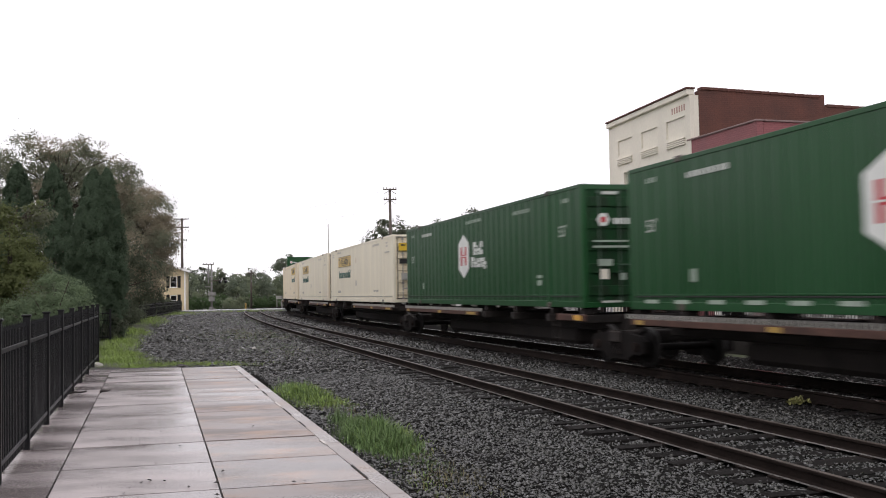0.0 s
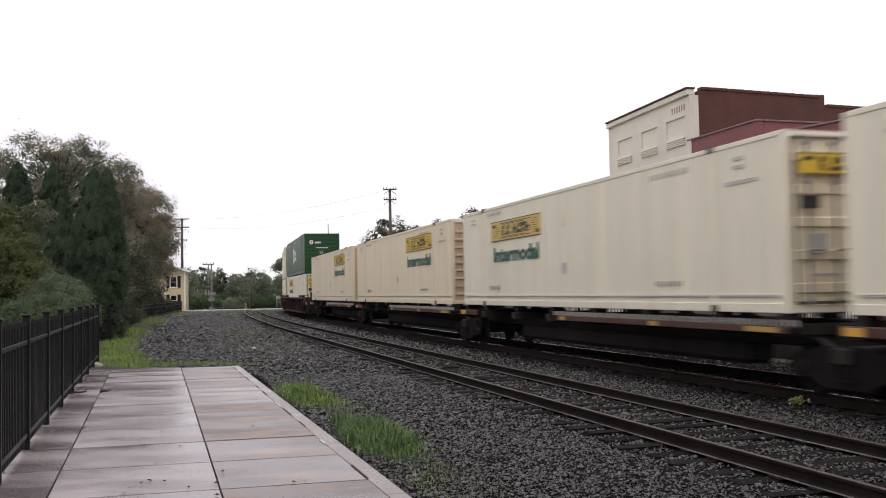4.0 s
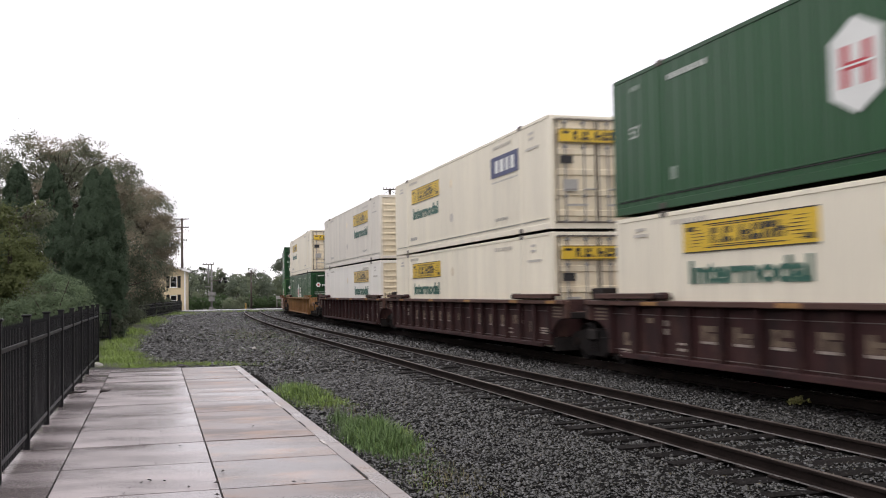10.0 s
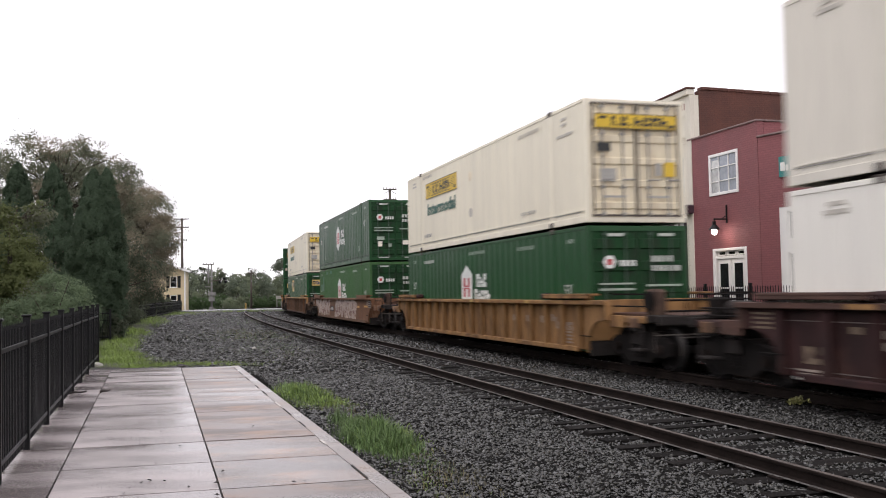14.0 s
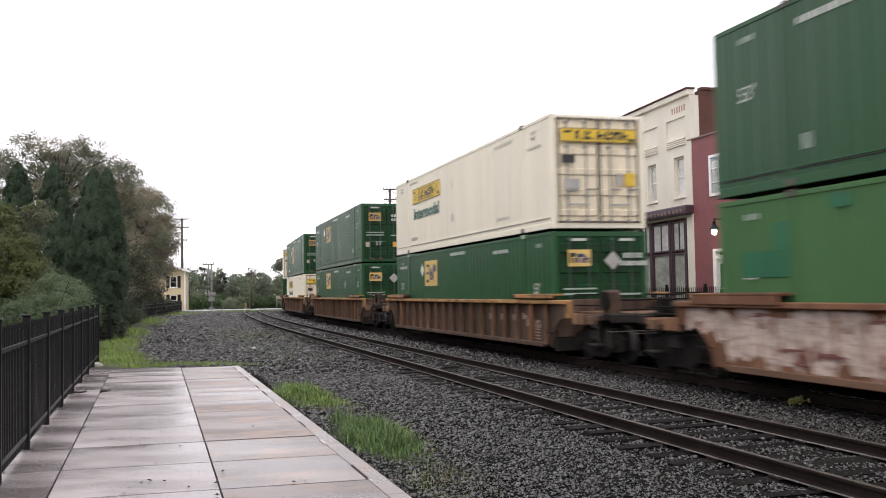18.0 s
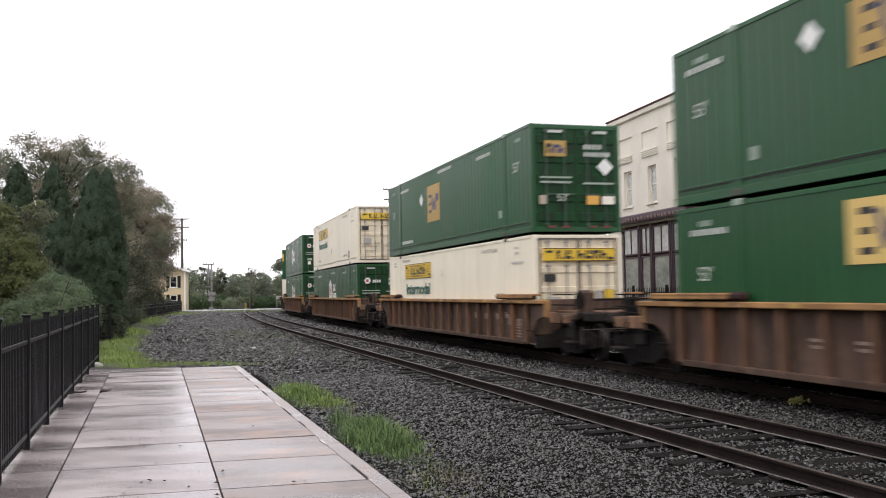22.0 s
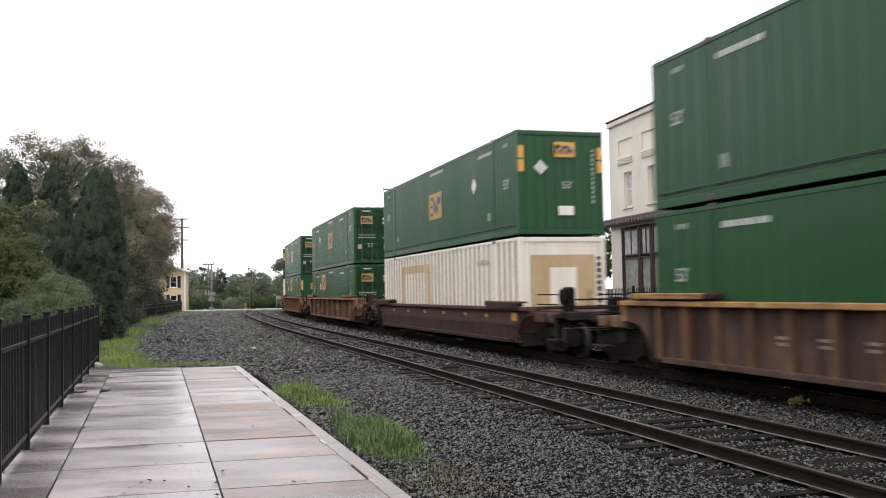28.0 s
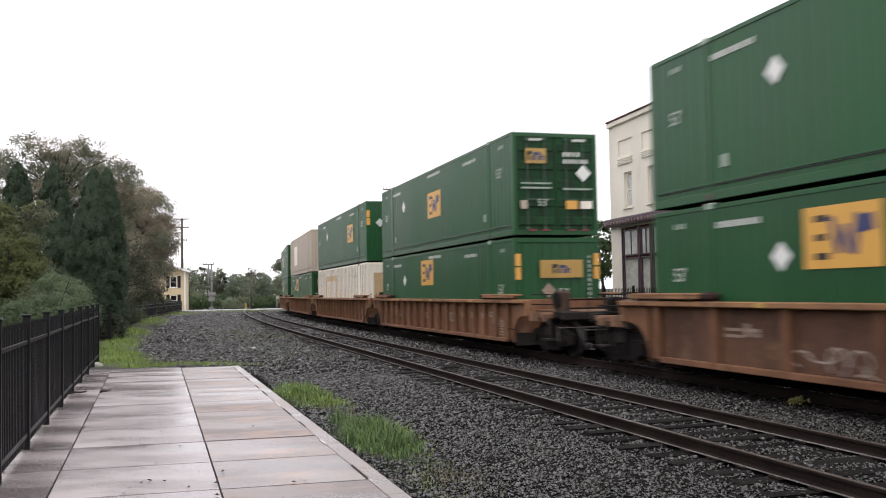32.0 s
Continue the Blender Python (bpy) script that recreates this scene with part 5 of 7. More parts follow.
def scrawl(c, x, z, w, h, n, material, seed):
    """A sprayed scrawl: loops of a thin line that mean nothing."""
    rng = random.Random(seed)
    v, f = [], []
    for k in range(n):
        cx, cz = -w / 2 + w * (k + 0.5) / n + rng.uniform(-0.04, 0.04), rng.uniform(-0.18, 0.18) * h
        rx, rz = rng.uniform(0.5, 0.9) * w / n, rng.uniform(0.25, 0.5) * h
        a0, turn = rng.uniform(0, 6.28), rng.uniform(2.6, 5.6)
        pts = [(cx + rx * math.cos(a0 + turn * i / 9) + 0.02 * i * w / n, cz + rz * math.sin(a0 + turn * i / 9)) for i in range(10)]
        for i, (px, pz) in enumerate(pts):
            qx, qz = pts[min(i + 1, 9)]
            ox, oz = pts[max(i - 1, 0)]
            d = Vector((qx - ox, qz - oz)).normalized() * 0.017
            for e in (-1, 1):
                v += [(px - e * d.y, -0.002, pz + e * d.x), (px - e * d.y, 0.002, pz + e * d.x)]
            if i:
                b = len(v) - 8
                f += [(b, b + 2, b + 6, b + 4), (b + 1, b + 5, b + 7, b + 3), (b, b + 4, b + 5, b + 1), (b + 2, b + 3, b + 7, b + 6)]
    put("scrawl", raw_mesh("scrawl", v, f, material), c, (x, -1.346, z), label="pale sprayed scrawl")


def graffiti(c):
    """Two bands of sprayed letters: bulging pale shapes with dark red counters and outlines."""
    rng = random.Random(8)
    y = -1.408
    k = 14

    def blob(x, z, rx, rz, material, lift, label="", wob=0.28):
        ph = [rng.uniform(0, 6.28) for _ in range(3)]
        pts = []
        for j in range(k):
            a = 2 * math.pi * j / k
            r = 1 + wob * (0.6 * math.sin(2 * a + ph[0]) + 0.5 * math.sin(3 * a + ph[1]) + 0.4 * math.sin(5 * a + ph[2]))
            pts.append((rx * r * math.cos(a), min(1.31, max(0.34, z + rz * r * math.sin(a))) - z))
        me = slab(pts, 0, 0.002, material, "sprayed_patch")
        me.transform(pose(0, 0, 0, 90, 0, 0))
        put("graffiti", me, c, (x, y - lift - (0.016 if x < -7.6 else 0), z), label=label)

    for x0, x1, n in ((-8.6, -3.7, 16), (-1.2, 4.8, 21)):
        for i in range(n):
            x = x0 + (x1 - x0) * i / (n - 1)
            end = abs(x) > 7.4
            blob(x + rng.uniform(-0.1, 0.1), (1.06 if end else 0.86) + rng.uniform(-0.14, 0.14), rng.uniform(0.30, 0.48), rng.uniform(0.20, 0.26) if end else rng.uniform(0.36, 0.54), M_GRAF, 0.0006 * i, "faded pinkish white sprayed letters" if i == 0 else "", 0.5)
            if not end:
                blob(x + rng.uniform(-0.2, 0.2), 0.84 + rng.uniform(-0.3, 0.3), rng.uniform(0.04, 0.10), rng.uniform(0.06, 0.18), rng.choice((M_GRAFR, M_CORANGE)), 0.012 + 0.0004 * i, "", 0.5)
                if i % 2:
                    blob(x + rng.uniform(-0.25, 0.25), rng.choice((0.50, 0.66, 1.16)) + rng.uniform(-0.06, 0.06), rng.uniform(0.14, 0.30), rng.uniform(0.025, 0.05), M_GRAFR, 0.021, "", 0.4)
    for x, z, w, h in ((5.7, 0.98, 0.5, 0.10), (7.6, 1.02, 0.9, 0.09)):
        put("reflector", box(w, 0.006, h, M_ORANGE, 0), c, (x, y - 0.004, z))
    put("pale_plate", box(0.30, 0.006, 0.24, M_STENC, 0), c, (7.95, y - 0.004, 1.16))
    put("data_plate", box(0.62, 0.006, 0.40, M_GREYM, 0), c, (8.62, y - 0.020, 1.16))
    for k in range(4):
        put("stencil", box(0.54, 0.004, 0.055, M_CBROWN, 0), c, (8.62, y - 0.025, 1.02 + k * 0.095))
    put("stencil_plate", box(1.15, 0.006, 0.30, M_CBROWN, 0), c, (-2.55, y - 0.004, 0.80))
    for i in range(6):
        put("stencil", box(0.13, 0.006, 0.17, M_GREYM, 0), c, (-3.0 + i * 0.18, y - 0.009, 0.80))


def spine_car(label, front, rear, gap_f, gap_r, sill_x):
    """A skeleton car: a centre beam, outriggers, side walkways and a truck at each joint."""
    c = empty("spine_car", label, "spine car", "cars of the train")
    half = 8.1
    z = 1.13
    put("centre_beam", box(2 * half + 0.3, 0.62, 0.42, M_UNDER, 0.03), c, (0, 0, z - 0.27))
    put("belly_beam", box(11.2, 0.66, 0.46, M_UNDER, 0.10), c, (0, 0, z - 0.66))
    for sy in (-1, 1):
        put("side_walkway", box(8.7, 0.26, 0.04, M_UNDER, 0.006), c, (sill_x, sy * 1.26, z - 0.12))
        put("side_sill", box(8.7, 0.05, 0.12, M_SILLB, 0.01), c, (sill_x, sy * 1.40, z - 0.140), label="rust-brown side sill with orange reflectors")
        if "grating" not in MESH:
            bm = bmesh.new()
            for i in range(66):
                add_box(bm, -4.4 + i * 0.14 - 0.008, -4.4 + i * 0.14 + 0.008, -0.025, 0.025, -0.05, 0.045)
            MESH["grating"] = mesh_of(bm, "grating", M_GREYM)
        tagged(put("grating", MESH["grating"], c, (sill_x - 0.2, sy * 1.36, z - 0.03)), kind="stuff")
        for x, w in ((-4.0, 0.3), (0.3, 0.35), (3.7, 0.85)):
            put("reflector", box(w, 0.008, 0.085, M_OCHRE, 0), c, (sill_x + x, sy * 1.43, z - 0.145))
        for e in (1,) if sill_x < 0 else (-1,):
            put("end_sill", box(1.5, 0.09, 0.16, M_SILLB, 0.015), c, (e * (half - 0.65), sy * 1.34, z - 0.12))
            put("reflector", box(0.40, 0.012, 0.12, M_ORANGE, 0), c, (e * (half - 0.2), sy * 1.39, z - 0.12))
            ladder(c, e * (half - 1.5), sy * 1.36, 0.35, 1.02, M_UNDER, 0.4)
    for x in (-7.9, -6.1, -3.6, -1.2, 1.2, 3.6, 6.1, 7.9):
        put("outrigger", box(0.22, 2.72, 0.20, M_UNDER, 0.02), c, (x, 0, z - 0.16))
        for sy in (-1, 1):
            put("container_pad", box(0.20, 0.30, 0.166, M_UNDER, 0.015), c, (x, sy * 1.12, z + 0.0235))
    for e, how, gap in ((1, front, gap_f), (-1, rear, gap_r)):
        if how in ("joint", "end"):
            truck(c, e * (half + gap / 2 - 0.1) if how == "joint" else e * (half - 1.2))
        if how == "end":
            coupler(c, e * (half + 0.7), e)
    return c


def ride_along(thing, u, z=0.0):
    TRAIN.append((thing, u, z))


SPINE_Z = 1.235
G_ = "forest green container with a hexagonal emblem"
Wt = "white container with a yellow sign"
E_ = "dark green container with an orange square sign"
spine = [("pinegreen", False, -171.7, -155.5, "joint", "joint", 0, 2.4), ("pinegreen", False, -153.30, -137.11, "none", "joint", 2.4, 2.2), ("cream", False, -134.88, -118.48, "none", "joint", 2.2, 1.0),
         ("cream", False, -117.25, -101.1, "none", "joint", 1.0, 1.2), ("cream", True, -99.85, -83.6, "none", "joint", 1.2, 1.2), ("cream", True, -82.4, -66.3, "none", "end", 1.2, 0)]
for kind, nose, uf, ur, fr, re, gf, gr in spine:
    lab = (G_ + ", on a spine car") if kind == "pinegreen" else (("grimy cream" if kind == "cream" else "white") + " shipping container with a yellow sign, on a spine car")
    ride_along(container(kind, nose, lab, single="dashed" if uf < -170 else "plain", tint=M_CREAMW if kind == "cream" and not nose else None), (uf + ur) / 2, SPINE_Z)
    ride_along(spine_car("black skeleton container car with brown sills", fr, re, gf, gr, -3.5 if kind == "pinegreen" else 3.85), (uf + ur) / 2)

UP_Z, LOW_Z = 3.20, 0.235
wells = [
    # upper, nose first, lower, nose first, front end of the boxes, style, front, rear, sign places
    ("pinegreen", True, "white", False, -61.95, "dark", "end", "joint", 5, 5.5),
    ("white", False, "white", False, -42.35, "dark", "none", "joint", 5, 5),
    ("white", True, "white", True, -23.2, "dark", "none", "end", 5, 5),
    ("white", False, "pinegreen", False, 0.05, "yellow", "end", "end", 5, 5),
    ("pinegreen", False, "leafgreen", False, 23.6, "smooth", "end", "end", 5, 5),
    ("white", False, "firgreen", False, 46.9, "rust", "end", "end", 5, 4.2),
    ("firgreen", False, "firgreen", False, 70.35, "rust", "end", "end", 4.7, 4.47),
    ("firgreen", False, "white", False, 93.6, "rust", "end", "end", 6.0, 5),
    ("white", False, "pinegreen", False, 116.95, "rust", "end", "end", 5, 5),
    ("pinegreen", False, "pinegreen", False, 140.05, "rust", "end", "end", 5, 5),
    ("firgreen", True, "oldwhite", True, 163.5, "low", "end", "end", 7.2, 5),
    ("firgreen", False, "firgreen", False, 186.65, "posts", "end", "end", 7.33, 4.39),
    ("firgreen", False, "firgreen", True, 210.4, "orange", "end", "joint", 7.4, 6.35),
    ("firgreen", True, "oldwhite", True, 230.0, "orange", "none", "joint", 10.9, 5),
    ("tan", True, "firgreen", False, 249.6, "orange", "none", "joint", 5, 5),
    ("firgreen", False, "firgreen", False, 269.2, "orange", "none", "end", 5, 5),
]
CAR_LABEL = {"dark": "dark brown ribbed well car with white stencils", "rust": "rust-brown ribbed well car with orange sills", "orange": "orange-brown ribbed well car", "posts": "orange-brown well car with broad posts and pale scrawls",
             "yellow": "faded yellow ribbed well car", "smooth": "smooth orange-brown well car covered in graffiti", "low": "low dark brown smooth-sided well car"}
NAMES = {"pinegreen": G_, "leafgreen": "faded light green container with a hexagonal emblem", "white": Wt, "firgreen": E_, "oldwhite": "old white corrugated container with ochre patches", "tan": "faded tan container"}
for up, un, low, ln, uf, style, fr, re, lu, ll in wells:
    u = uf + 8.08
    ride_along(container(up, un, NAMES[up] + ", on another container", lu, blue=uf == -42.35, tint=M_WHITEG if uf == -23.2 else None, stain=uf == 116.95), u, UP_Z)
    ride_along(container(low, ln, NAMES[low] + ", in a well car", ll, lower=True, tint=M_WHITEC if uf == -23.2 else None), u, LOW_Z)
    ride_along(well_car(style, CAR_LABEL[style], fr, re), u)

# ---- the street side: terrace, iron fence, three shop buildings ----
M_RBRICK = mat("painted_red_brick", (0.245, 0.084, 0.089), 0.7, 0, 0.10, 0.8, 14, 0.1, drand=0.0)
M_BBRICK = mat("brown_brick", (0.105, 0.040, 0.028), 0.8, 0, 0.25, 1.0, 14, 0.15)
M_STUCCO = mat("cream_painted_brick", (0.70, 0.66, 0.56), 0.7, 0, 0.07, 0.7, 18, 0.08, (1, 1, 0.4), (0.42, 0.36, 0.28), 0.15)
M_TRIMW = mat("white_paint", (0.83, 0.82, 0.79), 0.5, 0, 0.04, 1.5, 20, 0.03)
M_TRIMD = mat("plum_paint", (0.055, 0.030, 0.040), 0.5, 0, 0.12, 1.5, 20, 0.05)
M_COPING = mat("coping", (0.20, 0.140, 0.130), 0.7, 0, 0.15, 1.5, 20, 0.1)
M_PANE = glass_mat("dark_pane", (0.012, 0.013, 0.015))
# pale base serves curtains, and paints the sky's reflection into the shop transoms
M_SHADEP = glass_mat("curtain_and_sky_pane", (0.52, 0.53, 0.51), 0.15)
M_CURT = glass_mat("curtained_grey_pane", (0.27, 0.30, 0.34), 0.12)
# grey base holds the sky's reflection in the lower shop windows
M_DULLP = glass_mat("sky_grey_pane", (0.34, 0.345, 0.31), 0.12)
M_FADED = mat("faded_red_letters", (0.42, 0.27, 0.22), 0.7, 0, 0.25, 4, 30, 0.05)
M_TEAL = mat("teal_sign", (0.02, 0.19, 0.18), 0.45, 0, 0.06, 1.5, 20, 0.02)


def brick_relief(m, w, h):
    """Courses of bricks as a fine relief and shift of tone."""
    n, l = m.node_tree.nodes, m.node_tree.links
    b = n["Principled BSDF"]
    co = n.new("ShaderNodeTexCoord")
    sep = n.new("ShaderNodeSeparateXYZ")
    com = n.new("ShaderNodeCombineXYZ")
    add = n.new("ShaderNodeMath")
    l.new(co.outputs["Object"], sep.inputs[0])
    l.new(sep.outputs["X"], add.inputs[0])
    l.new(sep.outputs["Y"], add.inputs[1])
    l.new(add.outputs[0], com.inputs["X"])
    l.new(sep.outputs["Z"], com.inputs["Y"])
    br = n.new("ShaderNodeTexBrick")
    br.inputs["Scale"].default_value = 1.0
    br.inputs["Brick Width"].default_value, br.inputs["Row Height"].default_value, br.inputs["Mortar Size"].default_value = w, h, 0.010
    br.inputs["Color1"].default_value, br.inputs["Color2"].default_value, br.inputs["Mortar"].default_value = (1, 1, 1, 1), (0.90, 0.90, 0.90, 1), (0.80, 0.79, 0.79, 1)
    l.new(com.outputs[0], br.inputs["Vector"])
    old = b.inputs["Base Color"].links[0].from_socket
    mx = n.new("ShaderNodeMix")
    mx.data_type, mx.blend_type = "RGBA", "MULTIPLY"
    mx.inputs["Factor"].default_value = 1.0
    l.new(old, mx.inputs[6])
    l.new(br.outputs["Color"], mx.inputs[7])
    l.new(mx.outputs[2], b.inputs["Base Color"])
    bp = n.new("ShaderNodeBump")
    bp.inputs["Strength"].default_value, bp.inputs["Distance"].default_value = 0.5, 0.01
    bp.invert = True
    l.new(br.outputs["Fac"], bp.inputs["Height"])
    l.new(bp.outputs[0], b.inputs["Normal"])


brick_relief(M_RBRICK, 0.21, 0.075)
brick_relief(M_BBRICK, 0.21, 0.075)

GZ = 0.40
terrace = put("pavement", strip("pavement", -40, 104, 4.0, [(-5.6, -0.36), (-5.75, 0.30), (-5.9, GZ - 0.02), (-9.0, GZ), (-60.0, GZ)], M_PAVE))
# near-black riser: the shade under the cars is put into its colour
terrace.data.materials.append(M_RISER)
for i, f in enumerate(terrace.data.polygons):
    f.material_index = 1 if i % 4 in (0, 1) else 0
tagged(terrace, "raised street and pavement behind the railway", "pavement", kind="structure")
for i in range(18):
    s = 3.0 + i * 2.4
    x, y, t = line(s, -6.2)
    fence_panel("street_fence", 2.4, 0.125, 1.34, "black iron picket fence panel beside the street", pose(x, y, GZ, 0, 0, 90 - math.degrees(t)))


def wall_mesh(w, z0, z1, holes, thick, out, material):
    """A wall along x with holes (x0, x1, z0, z1); its outer face lies in the plane y = 0 and faces out."""
    xs = sorted({0.0, w, *[h[0] for h in holes], *[h[1] for h in holes]})
    zs = sorted({z0, z1, *[h[2] for h in holes], *[h[3] for h in holes]})
    bm = bmesh.new()
    cell = lambda i, j: 0 <= i < len(xs) - 1 and 0 <= j < len(zs) - 1 and not any(h[0] - 1e-6 <= xs[i] and xs[i + 1] <= h[1] + 1e-6 and h[2] - 1e-6 <= zs[j] and zs[j + 1] <= h[3] + 1e-6 for h in holes)
    vs = {}

    def vert(i, j, d):
        if (i, j, d) not in vs:
            vs[(i, j, d)] = bm.verts.new((xs[i], -out * thick * d, zs[j]))
        return vs[(i, j, d)]

    for i in range(len(xs) - 1):
        for j in range(len(zs) - 1):
            if not cell(i, j):
                continue
            for d in (0, 1):
                bm.faces.new((vert(i, j, d), vert(i + 1, j, d), vert(i + 1, j + 1, d), vert(i, j + 1, d)))
            for (di, dj, a, b) in ((-1, 0, (i, j), (i, j + 1)), (1, 0, (i + 1, j), (i + 1, j + 1)), (0, -1, (i, j), (i + 1, j)), (0, 1, (i, j + 1), (i + 1, j + 1))):
                if not cell(i + di, j + dj):
                    bm.faces.new((vert(*a, 0), vert(*b, 0), vert(*b, 1), vert(*a, 1)))
    bmesh.ops.recalc_face_normals(bm, faces=bm.faces)
    return mesh_of(bm, "wall", material)


def window(parent, x0, x1, z0, z1, out, frame, pane, cols=1, rows=1, name="window", bar=0.05, deep=0.10, sill=True):
    w = put(name, box(x1 - x0 - 0.004, 0.012, z1 - z0 - 0.004, pane, 0), parent, ((x0 + x1) / 2, -out * (deep + 0.03), (z0 + z1) / 2))
    hw, hh = (x1 - x0) / 2, (z1 - z0) / 2
    for s in (-1, 1):
        put("window_frame", box(bar, 0.07, z1 - z0 - 0.006, frame, 0.006), w, (s * (hw - bar / 2 - 0.003), out * 0.03, 0))
        put("window_frame", box(x1 - x0 - 2 * bar - 0.01, 0.066, bar, frame, 0.006), w, (0, out * 0.03, s * (hh - bar / 2 - 0.003)))
    for i in range(1, cols):
        put("muntin", box(0.035, 0.04, z1 - z0 - 2 * bar, frame, 0.004), w, (-hw + i * 2 * hw / cols, out * 0.025, 0))
    for j in range(1, rows):
        put("muntin", box(x1 - x0 - 2 * bar, 0.036, 0.035, frame, 0.004), w, (0, out * 0.025, -hh + j * 2 * hh / rows))
    if sill:
        put("window_sill", box(x1 - x0 + 0.16, 0.16, 0.07, frame, 0.01), w, (0, out * (deep + 0.02), -hh - 0.035))
    return w


def glazed_door(parent, x0, x1, z0, z1, out, deep=0.09):
    d = put("door", box(x1 - x0 - 0.01, 0.05, z1 - z0 - 0.01, M_TRIMW, 0.006), parent, ((x0 + x1) / 2, -out * deep, (z0 + z1) / 2))
    put("door_pane", box((x1 - x0) * 0.56, 0.012, (z1 - z0) * 0.80, M_PANE, 0), d, (0, out * 0.028, 0.06))
    put("door_bar", box((x1 - x0) * 0.56, 0.02, 0.05, M_TRIMW, 0.004), d, (0, out * 0.034, 0.10))
    return d


def lamp_arm(parent, x, z, out, reach, lit, back=0.62):
    """A black wall bracket with a hanging shade."""
    a = put("lamp_back", box(0.05, 0.05, back, M_IRON, 0.008), parent, (x, out * 0.03, z + 0.25))
    put("lamp_arm", box(0.05, reach, 0.05, M_IRON, 0.008), a, (0, out * reach / 2, -0.18))
    put("lamp_brace", rod(0.26, 0.014, M_IRON), a, (0, out * 0.02, -0.06), (-out * 120, 0, 0))
    put("lamp_neck", rod(0.14, 0.06, M_IRON, 10), a, (0, out * reach, -0.40))
    put("lamp_stem", rod(0.22, 0.018, M_IRON), a, (0, out * reach, -0.38))
    key = ("shade", lit)
    if key not in MESH:
        bm = bmesh.new()
        bmesh.ops.create_cone(bm, cap_ends=True, segments=16, radius1=0.20 if lit else 0.13, radius2=0.07 if lit else 0.05, depth=0.16 if lit else 0.13)
        MESH[key] = mesh_of(bm, "shade", M_IRON)
    put("lamp_shade", MESH[key], a, (0, out * reach, -0.46))
    if lit:
        glow = bpy.data.materials.new("lamp_glass")
        glow.use_nodes = True
        g = glow.node_tree.nodes["Principled BSDF"]
        g.inputs["Emission Color"].default_value, g.inputs["Emission Strength"].default_value = (1, 0.93, 0.82, 1), 30.0
        bm = bmesh.new()
        bmesh.ops.create_uvsphere(bm, u_segments=14, v_segments=8, radius=0.095)
        bmesh.ops.scale(bm, vec=(1, 1, 1.25), verts=bm.verts)
        put("lamp_globe", mesh_of(bm, "globe", glow), a, (0, out * reach, -0.62), label="glowing white glass globe")
    return a


# dull red shop with the lit lamp
rz1 = math.degrees(math.atan2(0.959, -0.282))
shop = empty("red_shop", "dull red painted brick shop with white window and doors", "shop building", m=pose(10.4, 30.2, 0, 0, 0, rz1))
win = (1.10, 2.86, 4.88, 6.36)
dor = (0.76, 2.80, GZ, 3.0)
put("wall", wall_mesh(4.2, GZ - 0.3, 7.1, [win, dor], 0.25, 1, M_RBRICK), shop)
put("wall", wall_mesh(9.0, GZ - 0.3, 7.08, [], 0.25, -1, M_RBRICK), shop, (0.0, -0.26, 0), (0, 0, -90))
put("roof", box(4.1, 8.6, 0.2, M_COPING, 0.02), shop, (2.1, -4.7, 6.6))
put("coping", box(4.26, 0.34, 0.06, M_COPING, 0.01), shop, (2.1, -0.12, 7.13))
put("coping", box(0.34, 8.7, 0.06, M_COPING, 0.01), shop, (0.12, -4.65, 7.12))
window(shop, *win, 1, M_TRIMW, M_CURT, 3, 3, bar=0.10, deep=0.0, sill=False)
put("curtain", box(0.42, 0.02, 1.16, M_SHADEP, 0.006), shop, (win[1] - 0.34, -0.022, 5.56))
put("transom", box(2.03, 0.05, 0.10, M_TRIMW, 0.006), shop, (1.78, -0.05, 2.68))
for k in range(3):
    window(shop, 0.93 + k * 0.58, 0.93 + k * 0.58 + 0.52, 2.74, 2.92, 1, M_TRIMW, M_PANE, name="transom_window", bar=0.04, sill=False)
put("door_frame", box(0.14, 0.12, 2.6, M_TRIMW, 0.01), shop, (0.84, -0.04, 1.7))
put("door_frame", box(0.14, 0.12, 2.6, M_TRIMW, 0.01), shop, (2.72, -0.04, 1.7))
put("door_frame", box(1.73, 0.12, 0.09, M_TRIMW, 0.01), shop, (1.78, -0.04, 2.955))
glazed_door(shop, 0.93, 1.775, GZ, 2.63, 1)
glazed_door(shop, 1.785, 2.63, GZ, 2.63, 1)
lamp_arm(shop, 1.84, 3.93, 1, 0.50, True)
bulb = new("wall_lamp_light", bpy.data.lights.new("wall_lamp_light", "POINT"))
bulb.data.energy, bulb.data.color, bulb.data.shadow_soft_size = 5.5, (1.0, 0.78, 0.55), 0.07
bulb.matrix_world = shop.matrix_basis @ Matrix.Translation((1.84, 0.50, 3.33))
# lower red shop with the long sign and the big white shop front
rz2 = math.degrees(math.atan2(-0.870, 0.492))
cafe = empty("brick_cafe", "red brick cafe with teal sign and white shop front", "shop building", m=pose(10.4, 30.2, 0, 0, 0, rz2))
front = (0.76, 4.02, GZ, 4.17)
put("wall", wall_mesh(12.0, GZ - 0.3, 6.54, [front], 0.3, -1, M_RBRICK), cafe, (0.02, 0, 0))
put("wall", wall_mesh(9.0, GZ - 0.3, 6.5, [], 0.3, 1, M_RBRICK), cafe, (12.0, 0.31, 0), (0, 0, 90))
put("roof", box(11.9, 8.5, 0.2, M_COPING, 0.02), cafe, (6.0, 4.7, 6.1))
put("coping", box(12.1, 0.4, 0.06, M_COPING, 0.01), cafe, (6.05, 0.14, 6.57))
